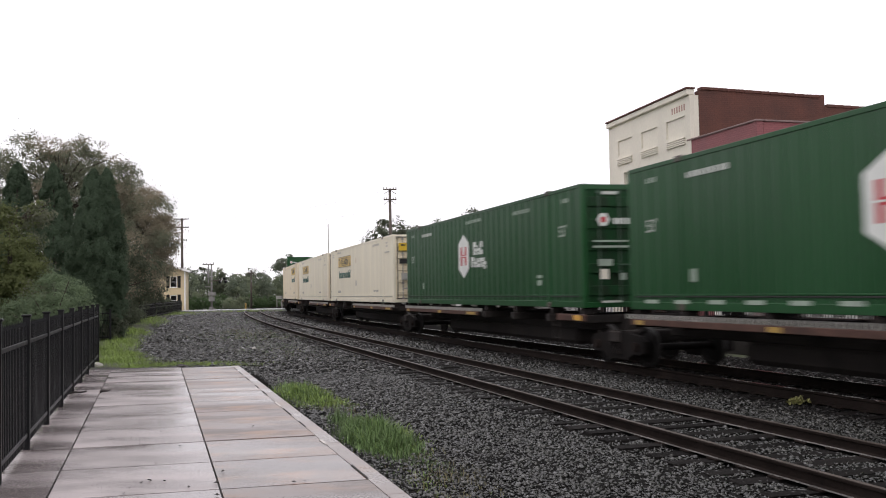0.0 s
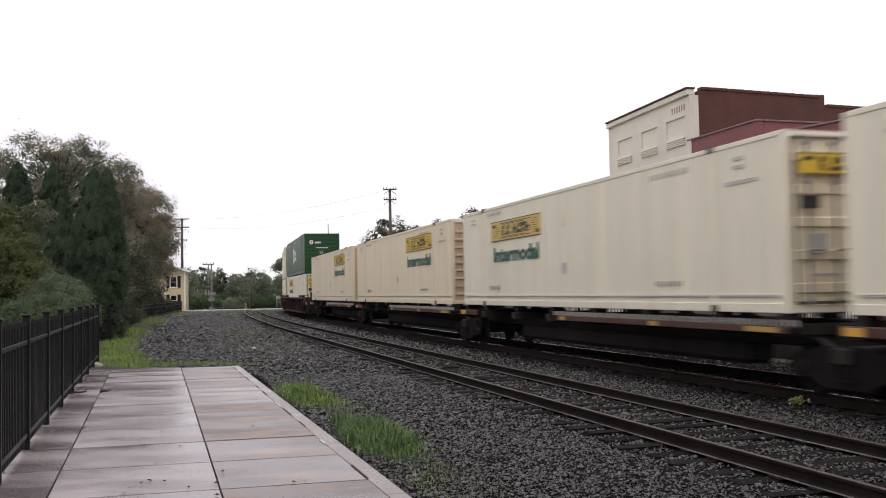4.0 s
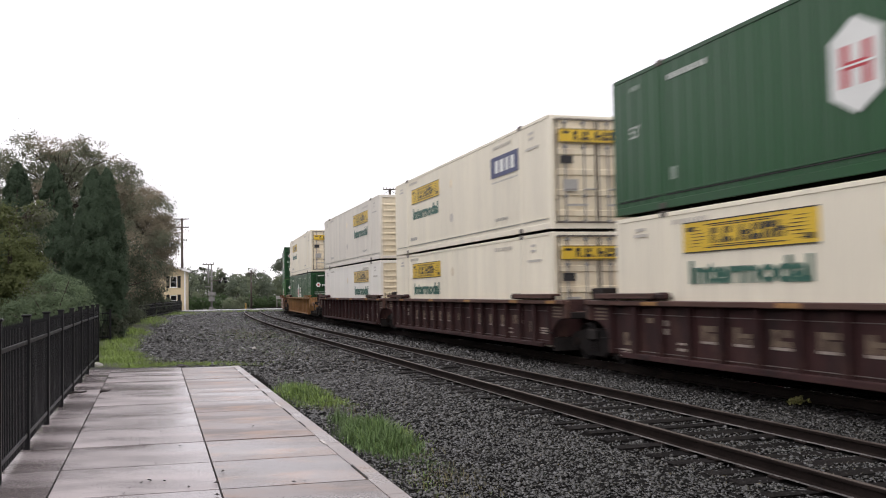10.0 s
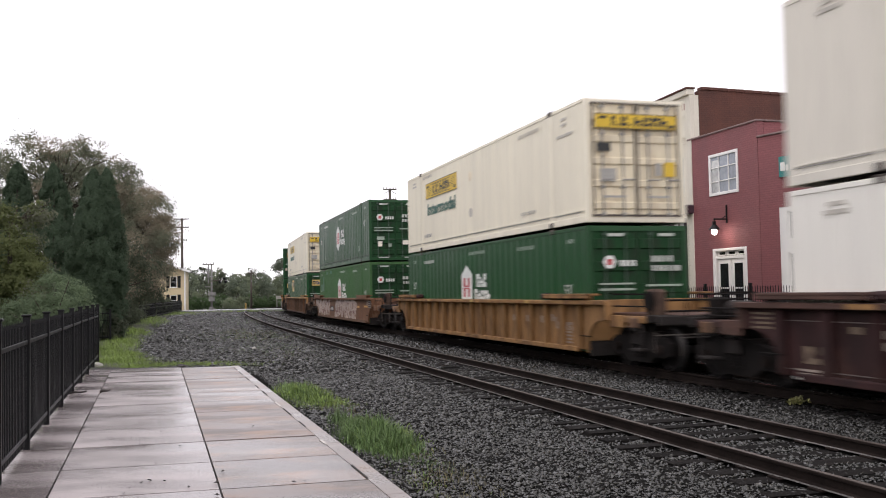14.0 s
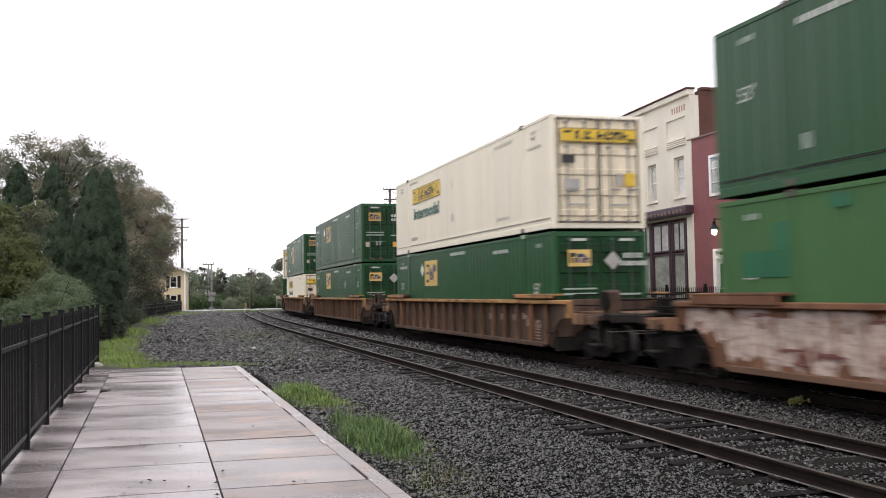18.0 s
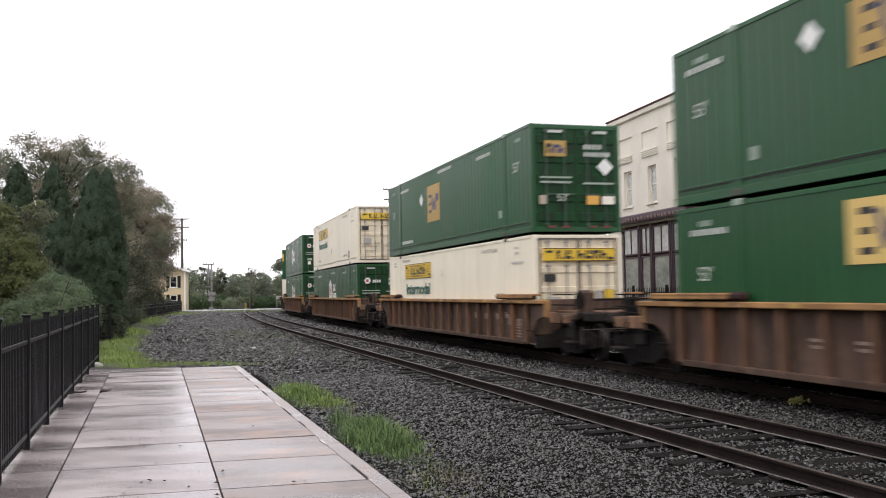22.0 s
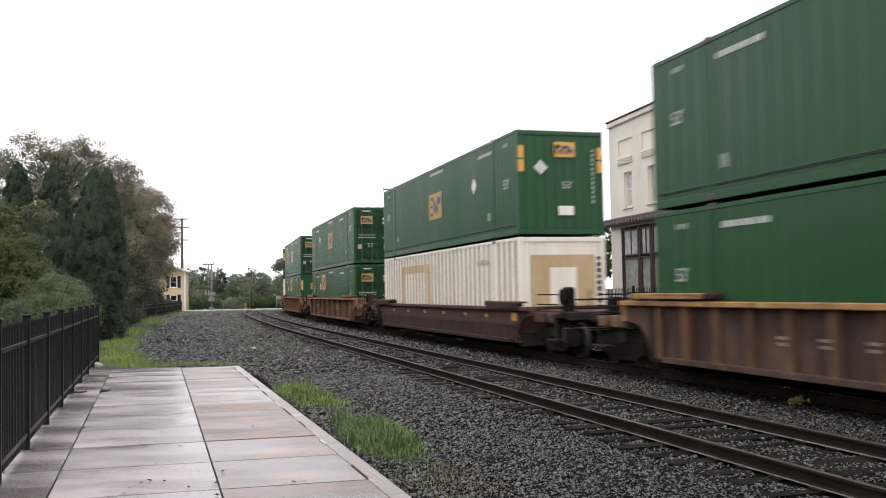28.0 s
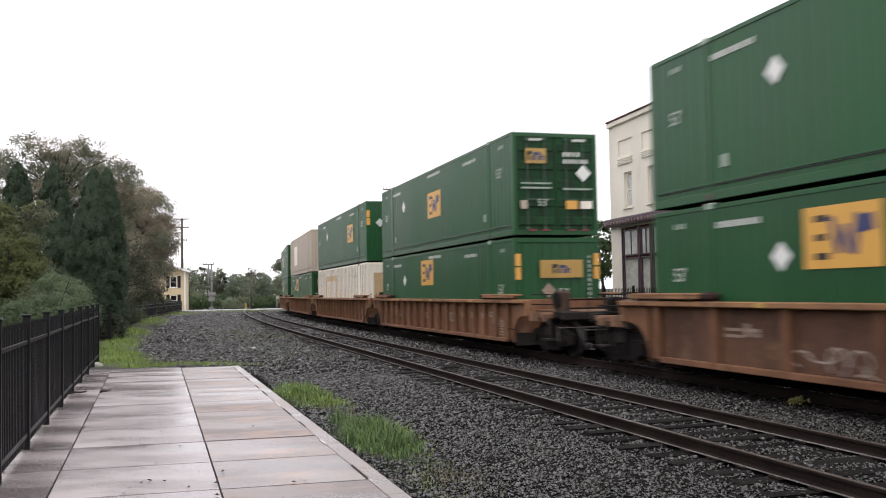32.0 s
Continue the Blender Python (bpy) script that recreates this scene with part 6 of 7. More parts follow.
sg = put("sign_board", box(3.12, 0.06, 0.66, M_TEAL, 0.008), cafe, (2.44, -0.032, 5.45), label="teal sign board with white lettering")
for i, (w, h, dz) in enumerate(((0.24, 0.30, 0), (0.15, 0.2, -0.05), (0.15, 0.3, 0), (0.15, 0.2, -0.05), (0.20, 0.2, -0.05), (0.15, 0.2, -0.05), (0.16, 0.2, -0.05), (0.20, 0.3, 0), (0.15, 0.2, -0.05), (0.1, 0.3, 0), (0.1, 0.3, 0), (0.15, 0.2, -0.05), (0.15, 0.2, -0.05), (0.05, 0.06, -0.12), (0.13, 0.2, -0.05), (0.15, 0.2, -0.05), (0.22, 0.2, -0.05))):
    put("sign_bar", box(w * 0.72, 0.012, h * 0.9, M_MARK, 0), sg, (-1.40 + i * 0.172, -0.034, dz))
put("shop_front", wall_mesh(3.26, GZ, 4.17, [(0.31, 0.75, 3.13 - 0, 4.03), (0.97, 2.44, 3.13, 4.03), (2.62, 3.10, 3.13, 4.03), (0.31, 0.75, GZ + 0.15, 2.71), (0.90, 2.47, GZ, 2.66), (2.62, 3.10, GZ + 0.15, 2.71)], 0.14, -1, M_TRIMW), cafe, (0.76, 0.02, 0))
for a, b, c, d in ((1.07, 1.51, 3.13, 4.03), (1.73, 3.20, 3.13, 4.03), (3.38, 3.86, 3.13, 4.03), (1.07, 1.51, GZ + 0.15, 2.71), (3.38, 3.86, GZ + 0.15, 2.71)):
    window(cafe, a, b, c, d, -1, M_TRIMW, M_PANE, bar=0.03, sill=False)
glazed_door(cafe, 1.67, 2.44, GZ, 2.63, -1)
glazed_door(cafe, 2.45, 3.22, GZ, 2.63, -1)
lamp_arm(cafe, 4.30, 4.12, -1, 0.42, False, 0.20)
# cream corner building with a brown brick flank
rz3 = math.degrees(math.atan2(0.972, -0.235))
cream = empty("cream_building", "two-storey cream building with plum shop front and brown brick flank", "shop building", m=pose(9.2, 34.2, 0, 0, 0, rz3))
uppers = [(0.55, 1.35, 5.08, 6.62), (2.84, 3.60, 5.1, 6.62), (5.10, 5.86, 5.12, 6.64)]
panels = [(0.35, 1.88, 7.42, 8.1), (2.63, 4.08, 7.42, 8.08), (4.96, 6.40, 7.42, 8.08)]
store = (0.48, 6.27, GZ, 4.30)
put("wall", wall_mesh(7.35, GZ - 0.3, 8.8, uppers + panels + [store], 0.16, 1, M_STUCCO), cream, (-0.2, 0, 0))
put("backing_wall", wall_mesh(7.35, 4.32, 8.8, uppers, 0.2, 1, M_STUCCO), cream, (-0.2, -0.165, 0))
put("wall", wall_mesh(5.35, GZ - 0.3, 8.98, [], 0.3, -1, M_BBRICK), cream, (-0.2, -0.38, 0), (0, 0, -90))
put("wall", wall_mesh(5.0, GZ - 0.3, 8.54, [], 0.3, -1, M_BBRICK), cream, (-0.2, -5.74, 0), (0, 0, -90))
put("wall", wall_mesh(10.0, GZ - 0.3, 8.6, [], 0.3, 1, M_BBRICK), cream, (7.15, -0.38, 0), (0, 0, -90))
put("roof", box(7.0, 9.6, 0.2, M_COPING, 0.02), cream, (3.5, -5.3, 8.2))
put("cornice", box(7.36, 0.34, 0.22, M_STUCCO, 0.03), cream, (3.475, -0.05, 8.91))
put("coping", box(7.40, 0.40, 0.06, M_BBRICK, 0.01), cream, (3.475, -0.04, 9.06))
for a, b, c, d in panels:
    put("sunk_panel", box(b - a - 0.006, 0.09, d - c - 0.006, M_STUCCO, 0.004), cream, ((a + b) / 2 - 0.2, -0.10, (c + d) / 2))
for i in range(14):
    put("coping_tile", box(0.36, 0.34, 0.12, M_BBRICK, 0.02), cream, (-0.07, -0.66 - i * 0.36, 9.06 - 0.012 * i), (0, 0, 90))
for i in range(8):
    put("coping_tile", box(0.36, 0.34, 0.12, M_BBRICK, 0.02), cream, (-0.07, -6.0 - i * 0.36, 8.56 - 0.01 * i), (0, 0, 90))
for a, b, c, d in uppers:
    window(cream, a - 0.2, b - 0.2, c, d, 1, M_STUCCO, M_SHADEP, 1, 2, bar=0.07, deep=0.14)
for x0 in (0.38, 2.63, 4.97):
    for k in range(4):
        put("brick_corbel", box(1.44, 0.07, 0.05, M_STUCCO, 0.008), cream, (x0 + 0.52, 0.036, 7.04 + k * 0.075))
for i in range(6):
    put("faded_letter", box(0.10, 0.006, 0.24, M_FADED, 0), cream, (0.2 + i * 0.19, 0.004, 8.42))
put("shop_cornice", box(7.45, 0.42, 0.34, M_TRIMD, 0.04), cream, (3.5, 0.10, 4.54))
for i in range(24):
    put("dentil", box(0.12, 0.07, 0.12, M_COPING, 0.01), cream, (0.05 + i * 0.3, 0.345, 4.50))
for x in (0.52, 1.66, 1.80, 3.36, 3.46, 4.44, 4.56, 6.18):
    put("shop_post", box(0.07, 0.12, 3.8, M_TRIMD, 0.01), cream, (x - 0.2 + 0.1, -0.06, GZ + 1.95))
for a, b in ((0.62, 1.60), (1.88, 3.30), (3.52, 4.38), (4.64, 6.1)):
    window(cream, a - 0.1, b - 0.1, 3.05, 4.18, 1, M_TRIMD, M_SHADEP, 2, 1, name="shop_transom", bar=0.06, deep=0.06, sill=False)
    window(cream, a - 0.1, b - 0.1, GZ + 0.45, 2.98, 1, M_TRIMD, M_DULLP, 1, 1, name="shop_window", bar=0.06, deep=0.06, sill=False)

# ---- road across the tracks, house, poles and wires ----
rd = Vector((0.985, 0.12))
rn = Vector((-0.12, 0.985))
r0 = Vector((-27.4, 101.5))
pts = [r0 + rd * a + rn * b for a, b in ((-60, 0), (70, 0), (70, 7.5), (-60, 7.5))]
road = put("road", slab([(p.x, p.y) for p in pts], -0.30, 0.012, M_ROAD, "road"))
tagged(road, "wet pale road over the level crossing", "road", kind="structure")

M_YHOUSE = mat("yellow_siding", (0.60, 0.49, 0.30), 0.6, 0, 0.06, 0.8, 14, 0.1, (0.2, 0.2, 8))
M_SHINGLE = mat("grey_shingle", (0.10, 0.095, 0.09), 0.8, 0, 0.25, 1.2, 20, 0.3)
house = empty("yellow_house", "two-storey yellow clapboard house with dark shutters", "house", m=pose(-30.75, 110.0, -0.3, 0, 0, 12.5))
hw_ = [(-1.75, -0.95, 3.0, 4.3), (-1.75, -0.95, 0.8, 2.1), (-4.6, -3.8, 3.0, 4.3), (-4.6, -3.8, 0.8, 2.1)]
put("wall", wall_mesh(8.0, 0, 5.0, [(8 + a, 8 + b, c, d) for a, b, c, d in hw_], 0.2, -1, M_YHOUSE), house, (-8, 0, 0))
put("wall", wall_mesh(7.0, 0, 5.0, [], 0.2, -1, M_YHOUSE), house, (0, 0.21, 0), (0, 0, 90))
put("wall", wall_mesh(7.0, 0, 5.0, [], 0.2, 1, M_YHOUSE), house, (-8.0, 0.21, 0), (0, 0, 90))
for x in (-0.06, -7.94):
    put("corner_board", box(0.16, 0.06, 5.0, M_TRIMW, 0.01), house, (x, -0.032, 2.5))
for a, b, c, d in hw_:
    window(house, a, b, c, d, -1, M_TRIMW, M_PANE, 1, 2, bar=0.07)
    for x in (a - 0.24, b + 0.24):
        put("shutter", box(0.36, 0.05, d - c + 0.1, M_IRON, 0.01), house, (x, -0.028, (c + d) / 2))
for e in (-1, 1):
    put("roof_slope", box(4.95, 8.1, 0.12, M_SHINGLE, 0.02), house, (-4.0 + e * 2.28, 3.45, 5.64), (0, e * 18, 0))
    put("rake_board", box(4.95, 0.06, 0.24, M_TRIMW, 0.01), house, (-4.0 + e * 2.28, -0.63, 5.60), (0, e * 18, 0))
    put("soffit", box(0.5, 8.0, 0.08, M_TRIMW, 0.02), house, (-4.0 + e * 4.27, 3.45, 4.93))
gv = [(-8.0, 5.0), (0.0, 5.0), (-4.0, 6.3)]
put("gable", raw_mesh("gable", [(x, y, z) for y in (0.0, 0.1) for x, z in gv], [(0, 1, 2), (3, 5, 4), (0, 3, 4, 1), (1, 4, 5, 2), (2, 5, 3, 0)], M_YHOUSE), house)

M_POLE = mat("weathered_pole", (0.085, 0.070, 0.058), 0.85, 0, 0.25, 2, 20, 0.25, (1, 1, 0.2))
M_WIRE = mat("wire", (0.03, 0.03, 0.03), 0.6, 0, 0.1, 2, 20, 0)


def tapered(points, r0, r1, seg=8):
    """A round limb along points that thins from r0 to r1."""
    v, f = [], []
    n = len(points)
    for i, p in enumerate(points):
        p = Vector(p)
        d = (Vector(points[min(i + 1, n - 1)]) - Vector(points[max(i - 1, 0)])).normalized()
        a = d.orthogonal().normalized()
        b = d.cross(a)
        r = r0 + (r1 - r0) * i / (n - 1)
        v += [p + r * (a * math.cos(2 * math.pi * k / seg) + b * math.sin(2 * math.pi * k / seg)) for k in range(seg)]
    for i in range(n - 1):
        f += [(i * seg + k, i * seg + (k + 1) % seg, (i + 1) * seg + (k + 1) % seg, (i + 1) * seg + k) for k in range(seg)]
    f += [tuple(range(seg))[::-1], tuple(range((n - 1) * seg, n * seg))]
    return v, f


def limb(points, r0, r1, material, seg=8, name="limb"):
    return raw_mesh(name, *tapered(points, r0, r1, seg), material, True)


def pole(x, y, base, top, arms, label, r=0.15, turn=0, boxes=()):
    p = empty("utility_pole", label, "utility pole", "utility poles", pose(x, y, base, 0, 0, turn))
    h = top - base
    put("mast", limb([(0, 0, 0), (0, 0, h * 0.5), (0, 0, h)], r, r * 0.65, M_POLE, 10, "mast"), p)
    for dz, w in arms:
        a = put("crossarm", box(w, 0.11, 0.13, M_POLE, 0.012), p, (0, -0.12, h - dz))
        for k in (-0.46, -0.25, 0.25, 0.46):
            put("insulator", rod(0.16, 0.05, M_GREYM, 8), a, (k * w, 0, 0.06))
        put("arm_brace", box(0.9, 0.03, 0.05, M_POLE, 0.005), a, (0.25, -0.05, -0.22), (0, 35, 0))
        put("arm_brace", box(0.9, 0.03, 0.05, M_POLE, 0.005), a, (-0.25, -0.05, -0.22), (0, -35, 0))
    for bx, bz, w, hh in boxes:
        put("equipment_box", box(w, 0.4, hh, M_POLE, 0.03), p, (bx, -0.3, bz))
    return p


pole(-35.35, 125, -0.3, 12.2, [(0.12, 2.0), (1.25, 2.0)], "wooden utility pole with two crossarms above the trees", 0.22)
M_MASTG = mat("weathered_grey_mast", (0.20, 0.195, 0.185), 0.7, 0, 0.2, 2, 20, 0.15)
sig = empty("signal_pole", "grey pole with crossarm, signal heads and equipment boxes", "signal pole", m=pose(-27.62, 110.0, -0.3))
put("mast", limb([(0, 0, 0), (0, 0, 3.0), (0, 0, 5.7)], 0.13, 0.10, M_MASTG, 10, "mast"), sig)
put("conduit", rod(2.3, 0.07, M_MASTG, 8), sig, (-0.36, 0, 3.4))
cross = put("crossarm", box(1.4, 0.12, 0.12, M_POLE, 0.012), sig, (-0.35, -0.05, 5.68))
for k in (-0.6, -0.2, 0.2, 0.6):
    put("insulator", rod(0.16, 0.045, M_POLE, 8), cross, (k, 0, 0.06))
put("transformer", rod(0.8, 0.16, M_MASTG, 12), sig, (-0.36, -0.1, 4.1))
for x, z, w, hh in ((0.05, 1.55, 0.62, 0.55), (0.10, 2.15, 0.85, 0.40), (0.0, 0.32, 0.42, 0.62), (-0.4, 3.0, 0.5, 0.10)):
    put("equipment_box", box(w, 0.4, hh, M_MASTG, 0.03), sig, (x, -0.25, z))
arm = put("signal_arm", box(1.9, 0.10, 0.10, M_POLE, 0.02), sig, (0.85, -0.1, 3.78), (0, -6, 0))
for x, z in ((0.15, -0.25), (0.75, 0.06), (0.85, -0.30)):
    put("signal_head", box(0.30, 0.25, 0.34, M_IRON, 0.05), arm, (x, -0.1, z))
pole(-5.1, 90, -0.3, 11.8, [(0.1, 1.3), (1.1, 1.25)], "tall wooden utility pole with two crossarms", 0.2, 8)
pole(-25.2, 121, -0.3, 4.9, [(0.4, 0.8)], "slim wooden pole behind the crossing", 0.14)
mastp = empty("antenna_mast", "thin grey radio mast behind the train", "antenna", m=pose(-14.9, 120, -0.3))
put("mast", rod(11.0, 0.07, M_GREYM, 6), mastp)


def wire(a, b, sag, label):
    pts = []
    for i in range(17):
        k = i / 16
        p = Vector(a).lerp(Vector(b), k)
        pts.append((p.x, p.y, p.z - sag * 4 * k * (1 - k)))
    w = put("overhead_wire", limb(pts, 0.008, 0.008, M_WIRE, 5, "wire"))
    tagged(w, label, "wire", "overhead wires")


wire((-34.6, 125, 12.1), (-5.6, 90, 11.6), 0.8, "sagging overhead wire between two poles")
wire((-34.6, 125, 11.0), (-5.8, 90, 9.9), 0.9, "sagging overhead wire between two poles")
wire((-35.3, 125, 12.0), (-27.9, 110, 5.5), 0.5, "sagging overhead wire towards the crossing")
post = put("marker_post", box(0.20, 0.20, 0.85, M_OCHRE, 0.05), None, (-25.4, 118.5, 0.17))
tagged(post, "yellow marker post beside the road", "marker post")
cab = empty("crossing_sign", "small white sign on two posts by the crossing", "sign", m=pose(-21.0, 118, -0.3))
put("sign_face", box(0.8, 0.05, 0.4, M_GREYM, 0.02), cab, (0, 0, 1.55))
for k in (-0.4, 0.4):
    put("post", rod(1.8, 0.05, M_GREYM, 8), cab, (k * 0.8, 0.06, 0))


# ---- trees ----
M_BARK = mat("bark", (0.055, 0.042, 0.034), 0.9, 0, 0.3, 3, 30, 0.5, (1, 1, 0.3))


def leaf_mat(name, c, isl=0.12, glow=0.45):
    """Thin leaves that let some of the sky's light through."""
    m = mat(name, c, 0.7, 0, 0.13, 0.55, 3, 0.0, island=isl)
    n, l = m.node_tree.nodes, m.node_tree.links
    b = n["Principled BSDF"]
    b.inputs["Specular IOR Level"].default_value = 0.08
    tr = n.new("ShaderNodeBsdfTranslucent")
    mx = n.new("ShaderNodeMixShader")
    mx.inputs[0].default_value = glow
    l.new(b.inputs["Base Color"].links[0].from_socket, tr.inputs["Color"])
    l.new(b.outputs[0], mx.inputs[1])
    l.new(tr.outputs[0], mx.inputs[2])
    l.new(mx.outputs[0], n["Material Output"].inputs["Surface"])
    return m


L_BROWN = leaf_mat("leaf_turning", (0.300, 0.262, 0.192), 0.08, 0.5)
L_DARK = leaf_mat("leaf_dark", (0.110, 0.126, 0.086), 0.10, 0.48)
L_OLIVE = leaf_mat("leaf_olive", (0.195, 0.208, 0.145), 0.10, 0.5)
L_YELL = leaf_mat("leaf_yellowing", (0.135, 0.156, 0.066))
L_CEDAR = leaf_mat("leaf_cedar", (0.088, 0.126, 0.080), 0.06, 0.48)
L_SHRUB = leaf_mat("leaf_shrub", (0.088, 0.136, 0.062), 0.10, 0.48)
L_ROUND = leaf_mat("leaf_grey_green", (0.165, 0.218, 0.128), 0.10, 0.5)
# distant haze is put into these two paled greens
L_FAR = leaf_mat("leaf_far", (0.175, 0.205, 0.150), 0.10, 0.5)
L_FAR2 = leaf_mat("leaf_far_light", (0.225, 0.262, 0.170), 0.10, 0.5)


def blades(p, nrm, size, rng, turn=0.32, long=1.0):
    """Leaf quads at the points p that face roughly along nrm."""
    n = len(p)
    nn = nrm / (np.linalg.norm(nrm, axis=1, keepdims=True) + 1e-9) + rng.normal(0, turn, (n, 3))
    nn /= np.linalg.norm(nn, axis=1, keepdims=True) + 1e-9
    a = np.cross(nn, rng.normal(0, 1, (n, 3)))
    a /= np.linalg.norm(a, axis=1, keepdims=True) + 1e-9
    b = np.cross(nn, a)
    s = size * rng.lognormal(0, 0.3, (n, 1))
    q = np.stack([p - a * s * long, p - b * s * 0.55, p + a * s * long, p + b * s * 0.55], 1).reshape(-1, 3)
    i = np.arange(n)[:, None] * 4
    f = np.concatenate([i + [[0, 1, 2]], i + [[0, 2, 3]]], 1).reshape(-1, 3)
    return q, f


def puffs(ell, n, per, pr, rng, ragged=0.5):
    """Bunches of leaves over the shells of the crown's ellipsoids: points, and the way out of each bunch."""
    P, N = [], []
    for cx, cy, cz, rx, ry, rz, share in ell:
        k = max(3, int(n * share))
        d = rng.normal(0, 1, (k, 3))
        d /= np.linalg.norm(d, axis=1, keepdims=True)
        R = np.array([rx, ry, rz])
        depth = np.where(rng.random((k, 1)) < 0.72, rng.uniform(0.86, 1.03, (k, 1)), rng.uniform(0.3, 0.85, (k, 1)))
        c = np.array([cx, cy, cz]) + d * np.maximum(R - pr * 0.8, R * 0.4) * depth
        r = pr * rng.lognormal(0, 0.35, (k, 1))
        e = rng.normal(0, 1, (k, per, 3)) + d[:, None] * 0.5 + np.array([0, 0, 0.25])
        e /= np.linalg.norm(e, axis=2, keepdims=True)
        out = rng.random((k, per, 1)) ** 0.45
        far = np.where(rng.random((k, per, 1)) < 0.05 * ragged, 1 + rng.exponential(0.16, (k, per, 1)), out)
        P.append((c[:, None] + e * r[:, None] * far * np.array([1.1, 1.1, 0.8])).reshape(-1, 3))
        N.append((e + d[:, None] * 0.6 + np.array([0, 0, 0.35])).reshape(-1, 3))
    return np.concatenate(P), np.concatenate(N)


def tree(label, x, y, base, ell, n, per, size, pr, leaf, seed, trunk=0.22, second=None, name="tree", ragged=0.5, low=None):
    """Crown shapes are given about the foot of the tree."""
    rng = np.random.default_rng(seed)
    t = empty(name, label, "shrub" if name == "shrub" else "tree", "", pose(x, y, base))
    top = max(e[2] + e[5] * 0.6 for e in ell)
    if trunk:
        put("trunk", limb([(0, 0, -0.1), (0.08, 0.05, top * 0.35), (-0.05, 0.1, top * 0.7), (0, 0, top * 0.86)], trunk, trunk * 0.12, M_BARK, 9, "trunk"), t)
        for e in ell:
            for k in range(5 if y < 100 else 2):
                a = rng.uniform(0, 6.28)
                tip = (e[0] + math.cos(a) * e[3] * 0.85, e[1] + math.sin(a) * e[4] * 0.85, e[2] + rng.uniform(-0.2, 0.8) * e[5])
                z0 = min(top * 0.8, max(0.3, e[2] - e[5] * rng.uniform(0.5, 0.95)))
                put("limb", limb([(0, 0, z0), (tip[0] * 0.45, tip[1] * 0.45, z0 + (tip[2] - z0) * 0.65), tip], trunk * 0.36, 0.012, M_BARK, 6, "limb"), t)
    p, nn = puffs(ell, n, per, pr, rng, ragged)
    if low is not None:
        keep = p[:, 2] > low + rng.normal(0, 0.2, len(p))
        p, nn = p[keep], nn[keep]
    if second:
        k = len(p)
        mixed = np.sin(p[:, 0] * 1.7 + seed) + np.sin(p[:, 2] * 2.1 + 2 * seed) + np.sin(p[:, 1] * 1.3) + rng.normal(0, 0.6, k) > 0.55
        put("crown", tri_mesh("crown", *blades(p[mixed], nn[mixed], size, rng), second), t)
        p, nn = p[~mixed], nn[~mixed]
    put("crown", tri_mesh("crown", *blades(p, nn, size, rng), leaf), t)
    return t


def cedar(label, x, y, base, h, r, seed, n=420, per=120, size=0.042):
    """A dense evergreen column with a rounded tip, made of upright sprays."""
    rng = np.random.default_rng(seed)
    t = empty("cedar_tree", label, "evergreen tree", "cedar trees", pose(x, y, base))
    put("trunk", limb([(0, 0, -0.1), (0, 0, h * 0.5), (0, 0, h * 0.95)], 0.14, 0.02, M_BARK, 8, "trunk"), t)
    k = rng.random(n) ** 0.85
    a = rng.uniform(0, 6.283, n)
    prof = r * np.minimum(1, np.sqrt(np.clip(1 - k, 0, 1) / 0.52)) * (0.80 + 0.20 * np.clip(k / 0.3, 0, 1))
    rr = np.maximum(0.03, prof * (1 + 0.07 * np.sin(3 * a + 9 * k) + 0.05 * rng.normal(0, 1, n)) - 0.10)
    c = np.stack([rr * np.cos(a), rr * np.sin(a), 0.2 + k * (h - 0.35)], 1)
    d = np.stack([np.cos(a), np.sin(a), 0.3 + 0 * a], 1)
    e = rng.normal(0, 1, (n, per, 3)) + d[:, None] * 0.8
    e /= np.linalg.norm(e, axis=2, keepdims=True)
    pr = rng.uniform(0.15, 0.27, (n, 1, 1)) * (0.5 + 0.5 * np.minimum(1, prof / r))[:, None, None]
    p = c[:, None] + e * pr * rng.random((n, per, 1)) ** 0.4 * np.array([1, 1, 1.7])
    nn = e + d[:, None] * 0.5 + np.array([0, 0, 0.3])
    m = n * 18
    k2 = rng.random(m) ** 0.9
    a2 = rng.uniform(0, 6.283, m)
    r2 = r * np.minimum(1, np.sqrt((1 - k2) / 0.52)) * rng.uniform(0.70, 0.90, m)
    core = np.stack([r2 * np.cos(a2), r2 * np.sin(a2), 0.15 + k2 * (h - 0.5)], 1)
    p = np.concatenate([p.reshape(-1, 3), core])
    nn = np.concatenate([nn.reshape(-1, 3), np.stack([np.cos(a2), np.sin(a2), 0.3 + 0 * a2], 1)])
    put("crown", tri_mesh("crown", *blades(p, nn, size, rng, 0.28, 1.3), L_CEDAR), t)
    return t


tree("large tree with thinning brown and green autumn leaves", -21.6, 52, -0.3,
     [(-1.5, 0, 9.5, 2.3, 2.2, 2.2, 0.13), (1.2, 0.5, 9.5, 1.9, 2.0, 1.9, 0.11), (3.2, 0.3, 8.0, 1.9, 1.9, 1.9, 0.13), (-4.2, -1, 7.4, 2.6, 2.6, 2.7, 0.26), (-3.6, -1.5, 5.6, 2.6, 2.2, 2.6, 0.2), (0.2, 0, 6.0, 4.4, 3.2, 3.2, 0.43), (0.3, 0.3, 8.6, 2.6, 2.0, 1.9, 0.14)], 700, 160, 0.047, 0.52, L_OLIVE, 21, 0.32, second=L_BROWN, ragged=1.0)
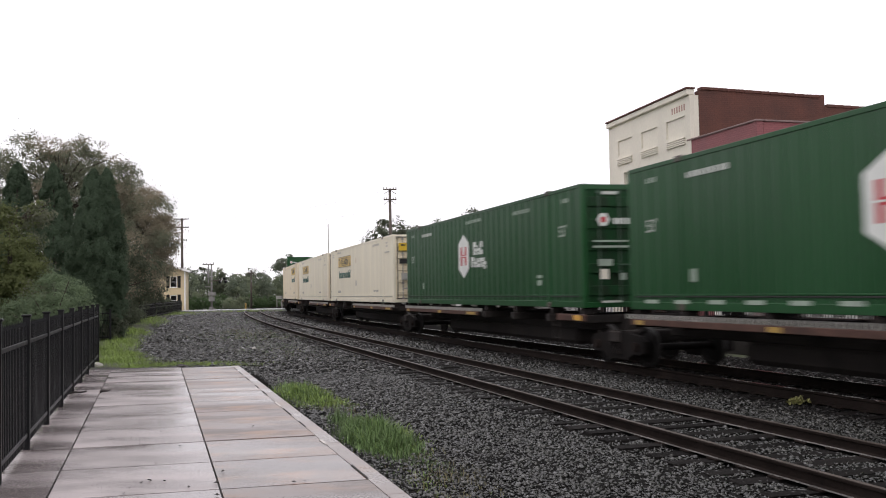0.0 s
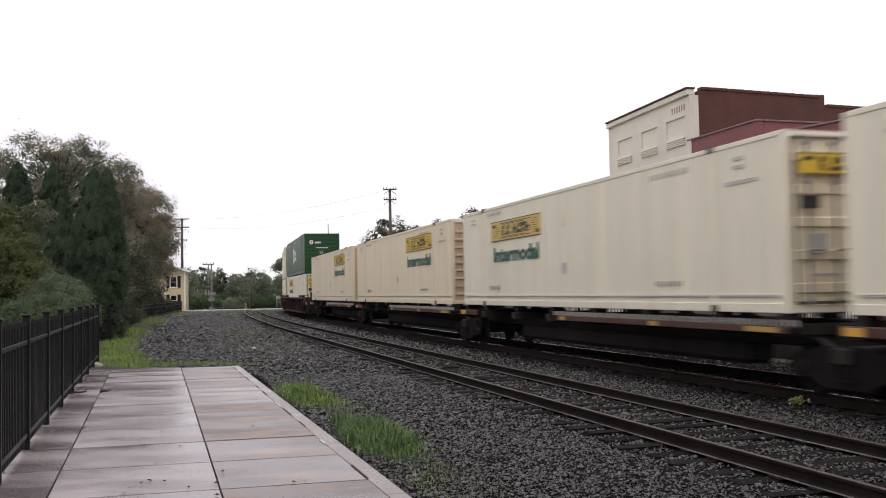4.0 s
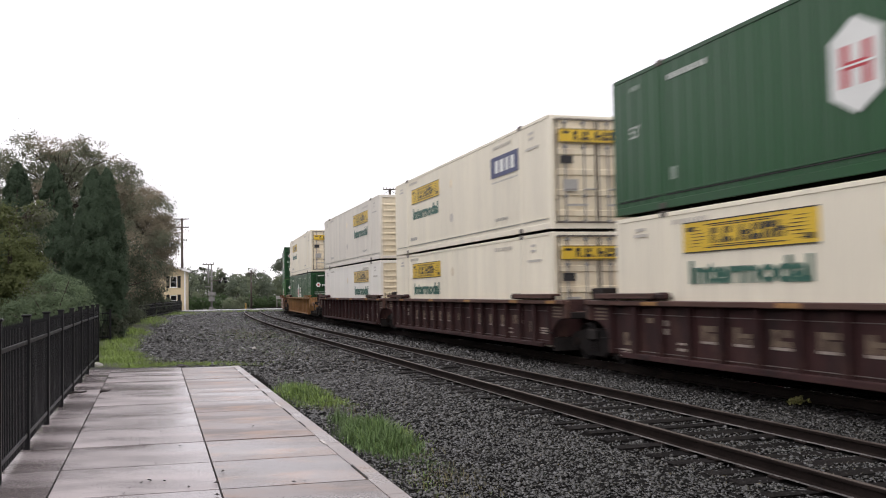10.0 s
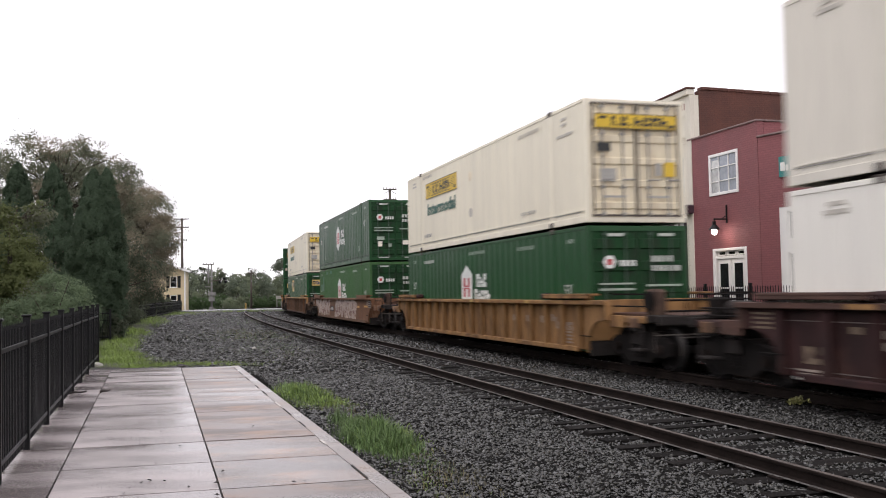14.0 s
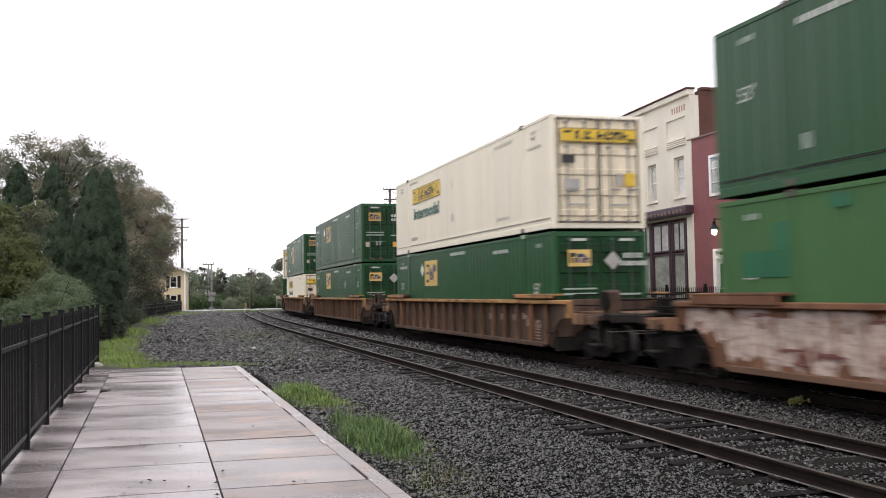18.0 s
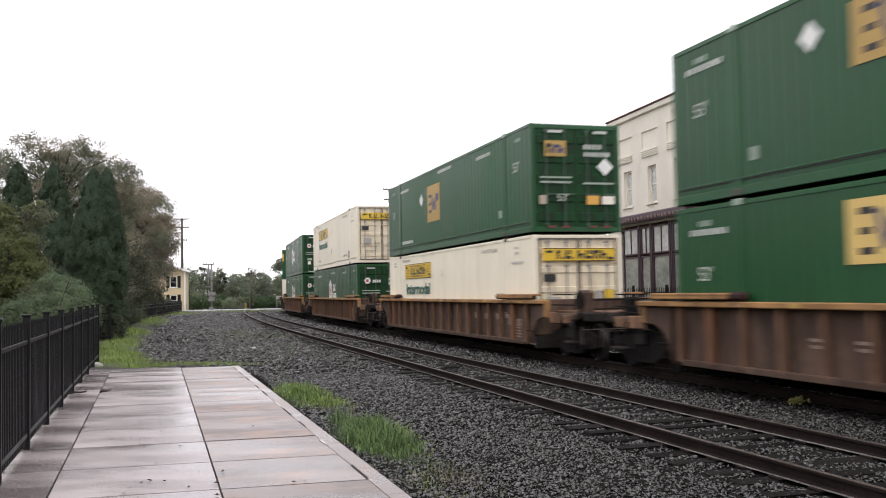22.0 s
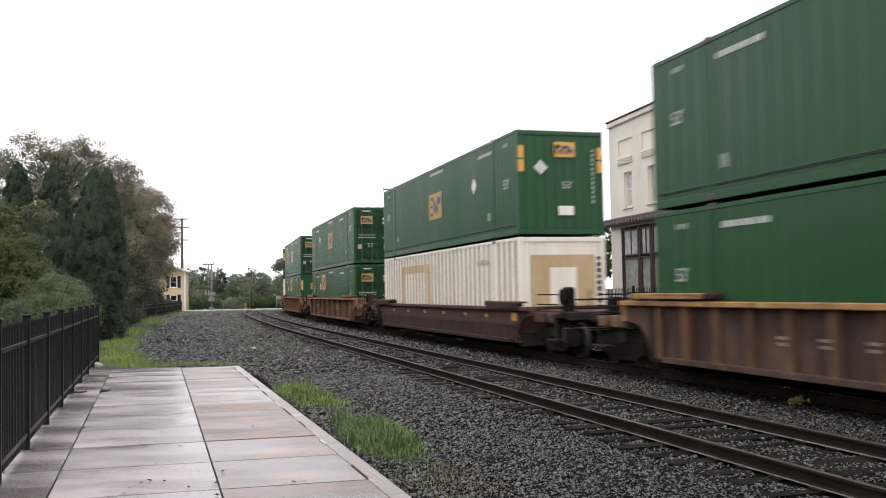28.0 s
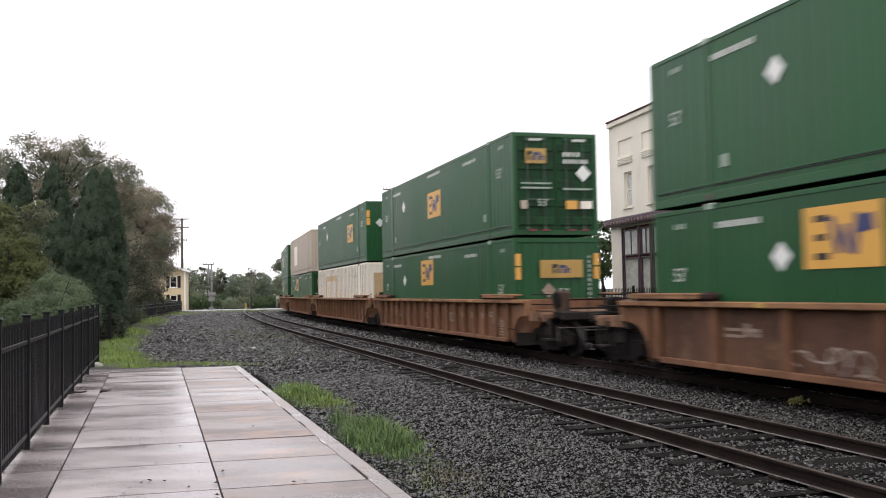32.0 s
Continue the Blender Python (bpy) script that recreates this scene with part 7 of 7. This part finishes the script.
tree("broad tree with russet autumn leaves", -26.6, 80, -0.3,
     [(-1.2, 0, 9.9, 2.7, 2.8, 2.9, 0.26), (1.2, 0, 9.0, 2.4, 2.8, 2.7, 0.24), (2.5, -0.8, 7.0, 1.8, 2.1, 2.3, 0.16), (0.0, 0.5, 6.4, 2.8, 3.0, 3.0, 0.34), (1.5, 0.3, 4.6, 1.9, 2.0, 1.7, 0.16)], 520, 150, 0.060, 0.74, L_BROWN, 22, 0.28, second=L_OLIVE, ragged=0.9, low=2.7)
tree("dark tree behind the evergreens", -22.6, 57, -0.3, [(-1.6, 0, 4.6, 4.6, 2.6, 3.8, 0.7), (3.0, 0, 3.6, 2.6, 2.4, 2.8, 0.4)], 200, 120, 0.070, 0.7, L_DARK, 23, 0.28, second=L_BROWN)
cedar("tall dense dark green cedar behind the fence", -14.45, 38.2, -0.3, 7.35, 0.98, 31, 560, 150, 0.031)
cedar("dense dark green cedar grown together with its neighbour", -13.98, 38.4, -0.3, 7.40, 0.80, 34, 300, 140, 0.031)
cedar("tall dense dark green cedar further back", -19.20, 45.5, -0.3, 8.65, 1.08, 32, 420, 130, 0.037)
cedar("dark green cedar beside the large tree", -21.70, 47.0, -0.3, 9.0, 1.10, 33, 400, 130, 0.037)
tree("small tree with yellowing leaves", -16.2, 34.5, -0.3, [(0, 0, 3.3, 1.5, 1.5, 2.0, 0.62), (0.7, -0.4, 2.4, 1.0, 1.0, 1.3, 0.26), (1.15, 0, 5.2, 0.55, 0.5, 0.75, 0.07), (-0.5, 0, 5.0, 0.9, 0.7, 0.7, 0.10)], 230, 130, 0.046, 0.34, L_YELL, 24, 0.14, second=L_OLIVE, ragged=0.9)
tree("dark undergrowth below the trees", -18.5, 41.0, -0.3, [(0, 0, 1.5, 3.0, 2.0, 2.0, 1.0)], 110, 110, 0.07, 0.5, L_DARK, 25, 0.0, name="shrub")
tree("dark undergrowth below the russet tree", -28.0, 84.0, -0.3, [(-0.4, 0, 1.8, 3.0, 3.4, 2.6, 1.0)], 130, 110, 0.10, 0.7, L_DARK, 26, 0.0, name="shrub")
tree("dark hedge behind the verge fence", -22.4, 64.0, -0.3, [(0, 0, 1.3, 1.6, 3.4, 1.9, 0.5), (-2.4, 2, 1.6, 1.8, 3.0, 2.2, 0.5)], 120, 100, 0.08, 0.55, L_DARK, 29, 0.0, name="shrub")
tree("rounded grey-green shrub behind the platform fence", -12.65, 30.0, -0.3, [(0.1, 0, 1.45, 1.35, 1.3, 1.5, 0.6), (-0.9, -0.3, 1.0, 1.0, 1.0, 1.2, 0.4)], 250, 160, 0.027, 0.30, L_ROUND, 27, 0.08, name="shrub", ragged=0.7)
tree("low dark shrub at the foot of the cedar", -14.2, 34.0, -0.3, [(0, 0, 0.7, 1.1, 1.2, 1.0, 1.0)], 70, 100, 0.045, 0.28, L_CEDAR, 28, 0.0, name="shrub")
# added dark bushes stand in for the shadow between the verge fence's pickets
for hx, hy, hr in ((-17.9, 48.5, 1.0), (-20.9, 58.5, 1.2), (-25.6, 75.0, 1.5), (-27.6, 86.0, 1.6), (-30.2, 98.0, 1.6)):
    tree("low dark bush added as shadow behind the verge fence", hx, hy, -0.3, [(0, 0, 0.75, hr, 4.2, 1.05, 0.6), (-0.3, 3.0, 0.8, hr, 3.0, 1.1, 0.4)], 90, 60, 0.075, 0.42, L_DARK, int(200 + hy), 0.0, name="shrub")
tree("dark shrub under the cedars behind the fence", -14.0, 38.0, -0.3, [(0, 0, 0.7, 0.95, 0.6, 0.85, 1.0)], 70, 90, 0.045, 0.28, L_DARK, 35, 0.0, name="shrub")

# woods behind the crossing
rngf = random.Random(77)
for i in range(16):
    px = 318 + i * 13.0 + rngf.uniform(-4, 4)
    yy = rngf.uniform(150, 195)
    xx = (px - 784) / 1634 * yy
    h = (7.4 - 0.0095 * (px - 320) + rngf.uniform(-0.5, 0.6)) * (yy / 170) + 0.3
    tree("distant dark green tree behind the crossing", xx, yy, -0.3, [(0, 0, h * 0.66, h * 0.22, h * 0.3, h * 0.32, 0.5), (h * 0.10, 0, h * 0.40, h * 0.30, h * 0.3, h * 0.32, 0.5), (-h * 0.16, 0, h * 0.50, h * 0.18, h * 0.2, h * 0.24, 0.3)], 58, 56, 0.125, 0.62, (L_FAR, L_FAR2, L_DARK, L_FAR)[i % 4], 100 + i, 0.2, second=(L_FAR2, L_FAR, L_FAR, L_DARK)[i % 4])
for i in range(9):
    px = 338 + i * 18
    yy = 124 + rngf.uniform(-3, 5)
    tree("low bush along the road", (px - 784) / 1634 * yy, yy, -0.3, [(0, 0, 0.8, 1.5, 1.2, 1.05 + 0.3 * (i % 3 == 0), 1.0)], 34, 60, 0.085, 0.40, L_FAR2 if i in (4, 5) else L_SHRUB, 140 + i, 0.0, name="shrub")
tree("tall distant tree with an open crown", -24.3, 142, -0.3, [(0.3, 0, 7.0, 2.1, 2.0, 1.3, 0.7), (-1.2, 0, 6.0, 1.0, 1.2, 1.0, 0.3)], 34, 60, 0.13, 0.55, L_FAR, 161, 0.2, ragged=1.0)
tree("dark tree behind the train", -4.6, 95, -0.3, [(0, 0, 7.0, 3.4, 3.0, 3.0, 0.8), (-2.4, 0, 5.9, 2.0, 2.0, 2.0, 0.3)], 120, 80, 0.11, 0.6, L_DARK, 162, 0.25, ragged=1.0)
tree("dark tree with thin top behind the train", 0.2, 97, -0.3, [(0, 0, 6.8, 2.6, 2.6, 3.0, 1.0)], 60, 80, 0.11, 0.6, L_DARK, 163, 0.22, ragged=1.0)
tree("thin-topped tree behind the train", 3.2, 96, -0.3, [(0, 0, 7.6, 2.0, 2.0, 3.2, 1.0)], 46, 70, 0.11, 0.55, L_DARK, 164, 0.2, ragged=1.0)
tree("small street tree beside the cream building", 7.6, 44.5, GZ, [(0, 0, 3.2, 1.2, 1.2, 1.7, 1.0)], 44, 60, 0.09, 0.35, L_SHRUB, 165, 0.1)
tree("dark bush in front of the pale building", 6.5, 65.5, GZ, [(0, 0, 1.1, 1.0, 0.9, 1.1, 1.0)], 40, 60, 0.09, 0.35, L_DARK, 166, 0.0, name="shrub")
M_SIDING = mat("pale_grey_siding", (0.44, 0.47, 0.44), 0.6, 0, 0.08, 0.8, 16, 0.05, (1, 1, 0.2), (0.30, 0.31, 0.28), 0.2)
pale = empty("pale_building", "pale grey-green building with metal siding along the street", "building", m=pose(3.0, 72.0, GZ - 0.1))
put("wall", box(8.4, 7.0, 5.55, M_SIDING, 0.02), pale, (4.2, 3.5, 2.775))
put("roof", box(8.6, 7.2, 0.10, M_COPING, 0.02), pale, (4.2, 3.5, 5.60))
put("band", box(8.44, 0.06, 0.09, M_COPING, 0.01), pale, (4.2, -0.02, 3.25))
for k in range(9):
    put("siding_seam", box(0.05, 0.04, 5.4, M_SIDING, 0.01), pale, (0.1 + k * 1.02, -0.02, 2.72))


# ---- grass ----
def grass(label, regions, seed, material):
    rng = np.random.default_rng(seed)
    V, F, k = [], [], 0
    for (x, y, rx, ry, turn, n, h) in regions:
        a, r = rng.uniform(0, 6.283, n), np.sqrt(rng.random(n)) * (1 + 0.25 * rng.normal(0, 1, n))
        lx, ly = r * np.cos(a) * rx, r * np.sin(a) * ry
        ct, st = math.cos(turn), math.sin(turn)
        px, py = x + lx * ct - ly * st, y + lx * st + ly * ct
        off_plat = ~((px < -0.31 - (py - 7.65) * 0.3199 + 0.01) & (py < 22.5))
        px, py, r = px[off_plat], py[off_plat], r[off_plat]
        m = len(px)
        hh = h * rng.uniform(0.35, 1.15, m) * rng.lognormal(-0.05, 0.28, m) * np.clip(1.25 - 0.6 * r, 0.25, 1.2)
        d = rng.uniform(0, 6.283, m)
        lean = rng.uniform(0.1, 0.95, m) * hh
        w = 0.0022 + 0.0052 * hh + 0.00004 * py
        bx, by = -np.sin(d) * w, np.cos(d) * w
        z0 = np.full(m, -0.14)
        p0 = np.stack([px - bx, py - by, z0], 1)
        p1 = np.stack([px + bx, py + by, z0], 1)
        mx, my = px + np.cos(d) * lean * 0.35, py + np.sin(d) * lean * 0.35
        p2 = np.stack([mx - bx * 0.8, my - by * 0.8, z0 + hh * 0.62], 1)
        p3 = np.stack([mx + bx * 0.8, my + by * 0.8, z0 + hh * 0.62], 1)
        p4 = np.stack([px + np.cos(d) * lean, py + np.sin(d) * lean, z0 + hh * (1 - 0.25 * lean / hh)], 1)
        V.append(np.stack([p0, p1, p2, p3, p4], 1).reshape(-1, 3))
        i = np.arange(m)[:, None] * 5 + k
        F.append(np.concatenate([i + [[0, 1, 3]], i + [[0, 3, 2]], i + [[2, 3, 4]]], 1).reshape(-1, 3))
        k += 5 * m
    g = put("grass", tri_mesh("grass", np.concatenate(V), np.concatenate(F), material))
    tagged(g, label, "grass", kind="stuff")


T_ = math.pi / 2 + 0.2933
grass("green grass tufts along the platform edge", [(-0.86, 11.3, 1.25, 0.36, T_, 12000, 0.215), (-1.45, 12.9, 0.6, 0.2, T_, 500, 0.20), (-2.55, 16.4, 1.9, 0.42, T_, 2400, 0.18), (-0.15, 9.6, 0.7, 0.25, T_, 200, 0.10)], 41, M_GRASS)
grass("short yellowing grass beside the platform edge", [(-2.50, 16.4, 1.9, 0.46, T_, 5200, 0.15), (-1.95, 15.1, 0.8, 0.45, T_, 1300, 0.12), (-0.85, 11.5, 1.3, 0.42, T_, 2600, 0.17), (-0.2, 8.7, 0.9, 0.25, T_, 400, 0.08)], 44, M_GRASSY)
grass("dry straw and weeds on the ballast by the platform", [(-0.05, 8.9, 1.3, 0.45, T_, 900, 0.09), (-0.45, 10.4, 0.8, 0.5, T_, 420, 0.09), (-1.6, 14.2, 1.2, 0.4, T_, 500, 0.08), (-2.1, 15.4, 1.2, 0.6, T_, 500, 0.09), (-6.3, 28.5, 2.4, 5, 0.3, 2200, 0.075), (-9.5, 42, 2.6, 9, 0.3, 2000, 0.11)], 45, M_STRAW)
grass("yellow-green grass beyond the end of the platform", [(-7.2, 23.9, 2.2, 0.75, 0.1, 9000, 0.12), (-9.2, 25.6, 1.2, 1.6, 0, 10000, 0.13), (-10.2, 28.5, 0.9, 2.6, 0.32, 10000, 0.13), (-11.6, 32.0, 0.9, 3.4, 0.32, 9000, 0.14), (-5.4, 23.5, 0.9, 0.5, 0, 1100, 0.10), (-12.6, 36.0, 0.8, 3.6, 0.32, 3600, 0.20), (-15.2, 45, 0.9, 7, 0.30, 3600, 0.24), (-20.9, 66, 1.2, 13, 0.30, 2600, 0.30), (-26.0, 90, 2.4, 8, 0.2, 2200, 0.3), (-22.0, 99.5, 5.0, 1.2, 0.1, 1500, 0.3)], 42, M_GRASSY)
grass("sparse weeds in the ballast", [(-6.5, 30, 2.5, 5, 0.3, 1100, 0.09), (-9, 40, 3.0, 9, 0.3, 1300, 0.13), (-0.4, 9.2, 1.4, 0.6, T_, 300, 0.08), (-14, 62, 4, 14, 0.25, 500, 0.16)], 43, M_GRASS)

# ---- small things on the ground ----
M_TWIG = mat("wet_twig", (0.020, 0.014, 0.011), 0.6, 0, 0.2, 6, 40, 0.2)
for px, py, turn, L in ((-6.46, 16.25, 12, 0.34), (-6.02, 16.42, 14, 0.17)):
    tw = put("fallen_twig", limb([(-L / 2, 0, 0.02), (-L * 0.1, 0.02, 0.035), (L * 0.2, -0.015, 0.03), (L / 2, 0.02, 0.045)], 0.025, 0.014, M_TWIG, 6, "twig"), None, (px, py, 0.004), (0, 0, turn))
    tagged(tw, "dark broken twig lying on the wet platform", "twig", "twigs")
rl = random.Random(5)
leafm = MESH.setdefault("litter", raw_mesh("leaf", [(-0.03, 0, 0.004), (0, -0.018, 0.010), (0.032, 0, 0.004), (0, 0.016, 0.012), (0, 0, 0.002)], [(0, 1, 4), (1, 2, 4), (2, 3, 4), (3, 0, 4)], M_TWIG))
litter = [(1.50, 2.10), (1.59, 2.03), (1.50, 1.90), (3.47, 1.70), (4.53, 1.86), (5.89, 2.00), (6.44, 3.16), (5.53, 2.83), (4.69, 1.89), (1.13, 1.70), (1.29, 2.20), (1.23, 1.46), (0.71, 1.49), (1.76, 1.36), (0.99, 0.80), (1.00, 0.70), (3.69, 2.09), (4.70, 0.77), (7.93, 0.72), (7.92, 0.37), (9.09, 2.15), (9.89, 3.18), (2.46, 1.97), (1.08, 2.24)]
for a, b in litter:
    x, y = plat(a, b)
    lf = put("fallen_leaf", leafm, None, (x, y, 0.003), (rl.uniform(-10, 10), rl.uniform(-10, 10), rl.uniform(0, 360)))
    lf.scale = (rl.uniform(0.5, 0.95), rl.uniform(0.7, 1.4), 1.4)
    tagged(lf, "small dark wet leaf on the platform", "leaf", "fallen leaves")
M_PALEST = mat("pale_stone", (0.42, 0.40, 0.36), 0.7, 0, 0.12, 5, 30, 0.2)


def lump(name, label, cat, at, size, material, seed):
    rng = random.Random(seed)
    bm = bmesh.new()
    bmesh.ops.create_icosphere(bm, subdivisions=2, radius=1)
    for v in bm.verts:
        v.co = Vector((v.co.x * size[0], v.co.y * size[1], v.co.z * size[2])) * rng.uniform(0.8, 1.15)
    tagged(put(name, mesh_of(bm, name, material), None, at, (0, 0, rng.uniform(0, 90))), label, cat)


lump("pale_rock", "pale splash block at the end of the fence", "rock", (-8.95, 23.7, -0.06), (0.20, 0.10, 0.10), M_PALEST, 1)
lump("pale_rock", "white stone lying on the ballast", "rock", (-6.3, 30.6, -0.10), (0.085, 0.075, 0.06), M_PALEST, 2)
lump("dark_clod", "dark clod of earth at the platform end", "clod", (-6.55, 23.1, -0.10), (0.17, 0.12, 0.10), M_TWIG, 3)
wx, wy, _ = line(15.6, 1.05)
M_WEED = mat("yellow_flowers", (0.24, 0.235, 0.08), 0.6, 0, 0.2, 6, 30, 0.1, island=0.3)
wr = np.random.default_rng(9)
weed = put("yellow_weed", tri_mesh("weed", *blades(np.repeat(wr.normal(0, 1, (34, 3)) * np.array([0.075, 0.055, 0.02]) + np.array([0, 0, 0.055]), 7, 0) + wr.normal(0, 0.022, (238, 3)), wr.normal(0, 1, (238, 3)) + np.array([0, 0, 1.0]), 0.022, wr), M_WEED), None, (wx, wy, -0.19))
tagged(weed, "small clump of yellow weeds beside the rail", "weed")


def motions():
    times = [0.5 * i for i in range(65)]
    for thing, u, z in TRAIN:
        walk(thing, [(t, ride(u, t, z)) for t in times])
    # every axle rolls with the same train, so all of them share the first one's turning
    first = WHEELSETS[0]
    walk(first, [(f / 30, pose(0, 0, 0, 0, math.degrees(travelled(f / 30) / 0.42) % 360, 0)) for f in range(0, 961)])
    for w in WHEELSETS[1:]:
        w.rotation_mode = "QUATERNION"
        w.animation_data_create()
        w.animation_data.action = first.animation_data.action
        w.animation_data.action_slot = first.animation_data.action_slot


motions()
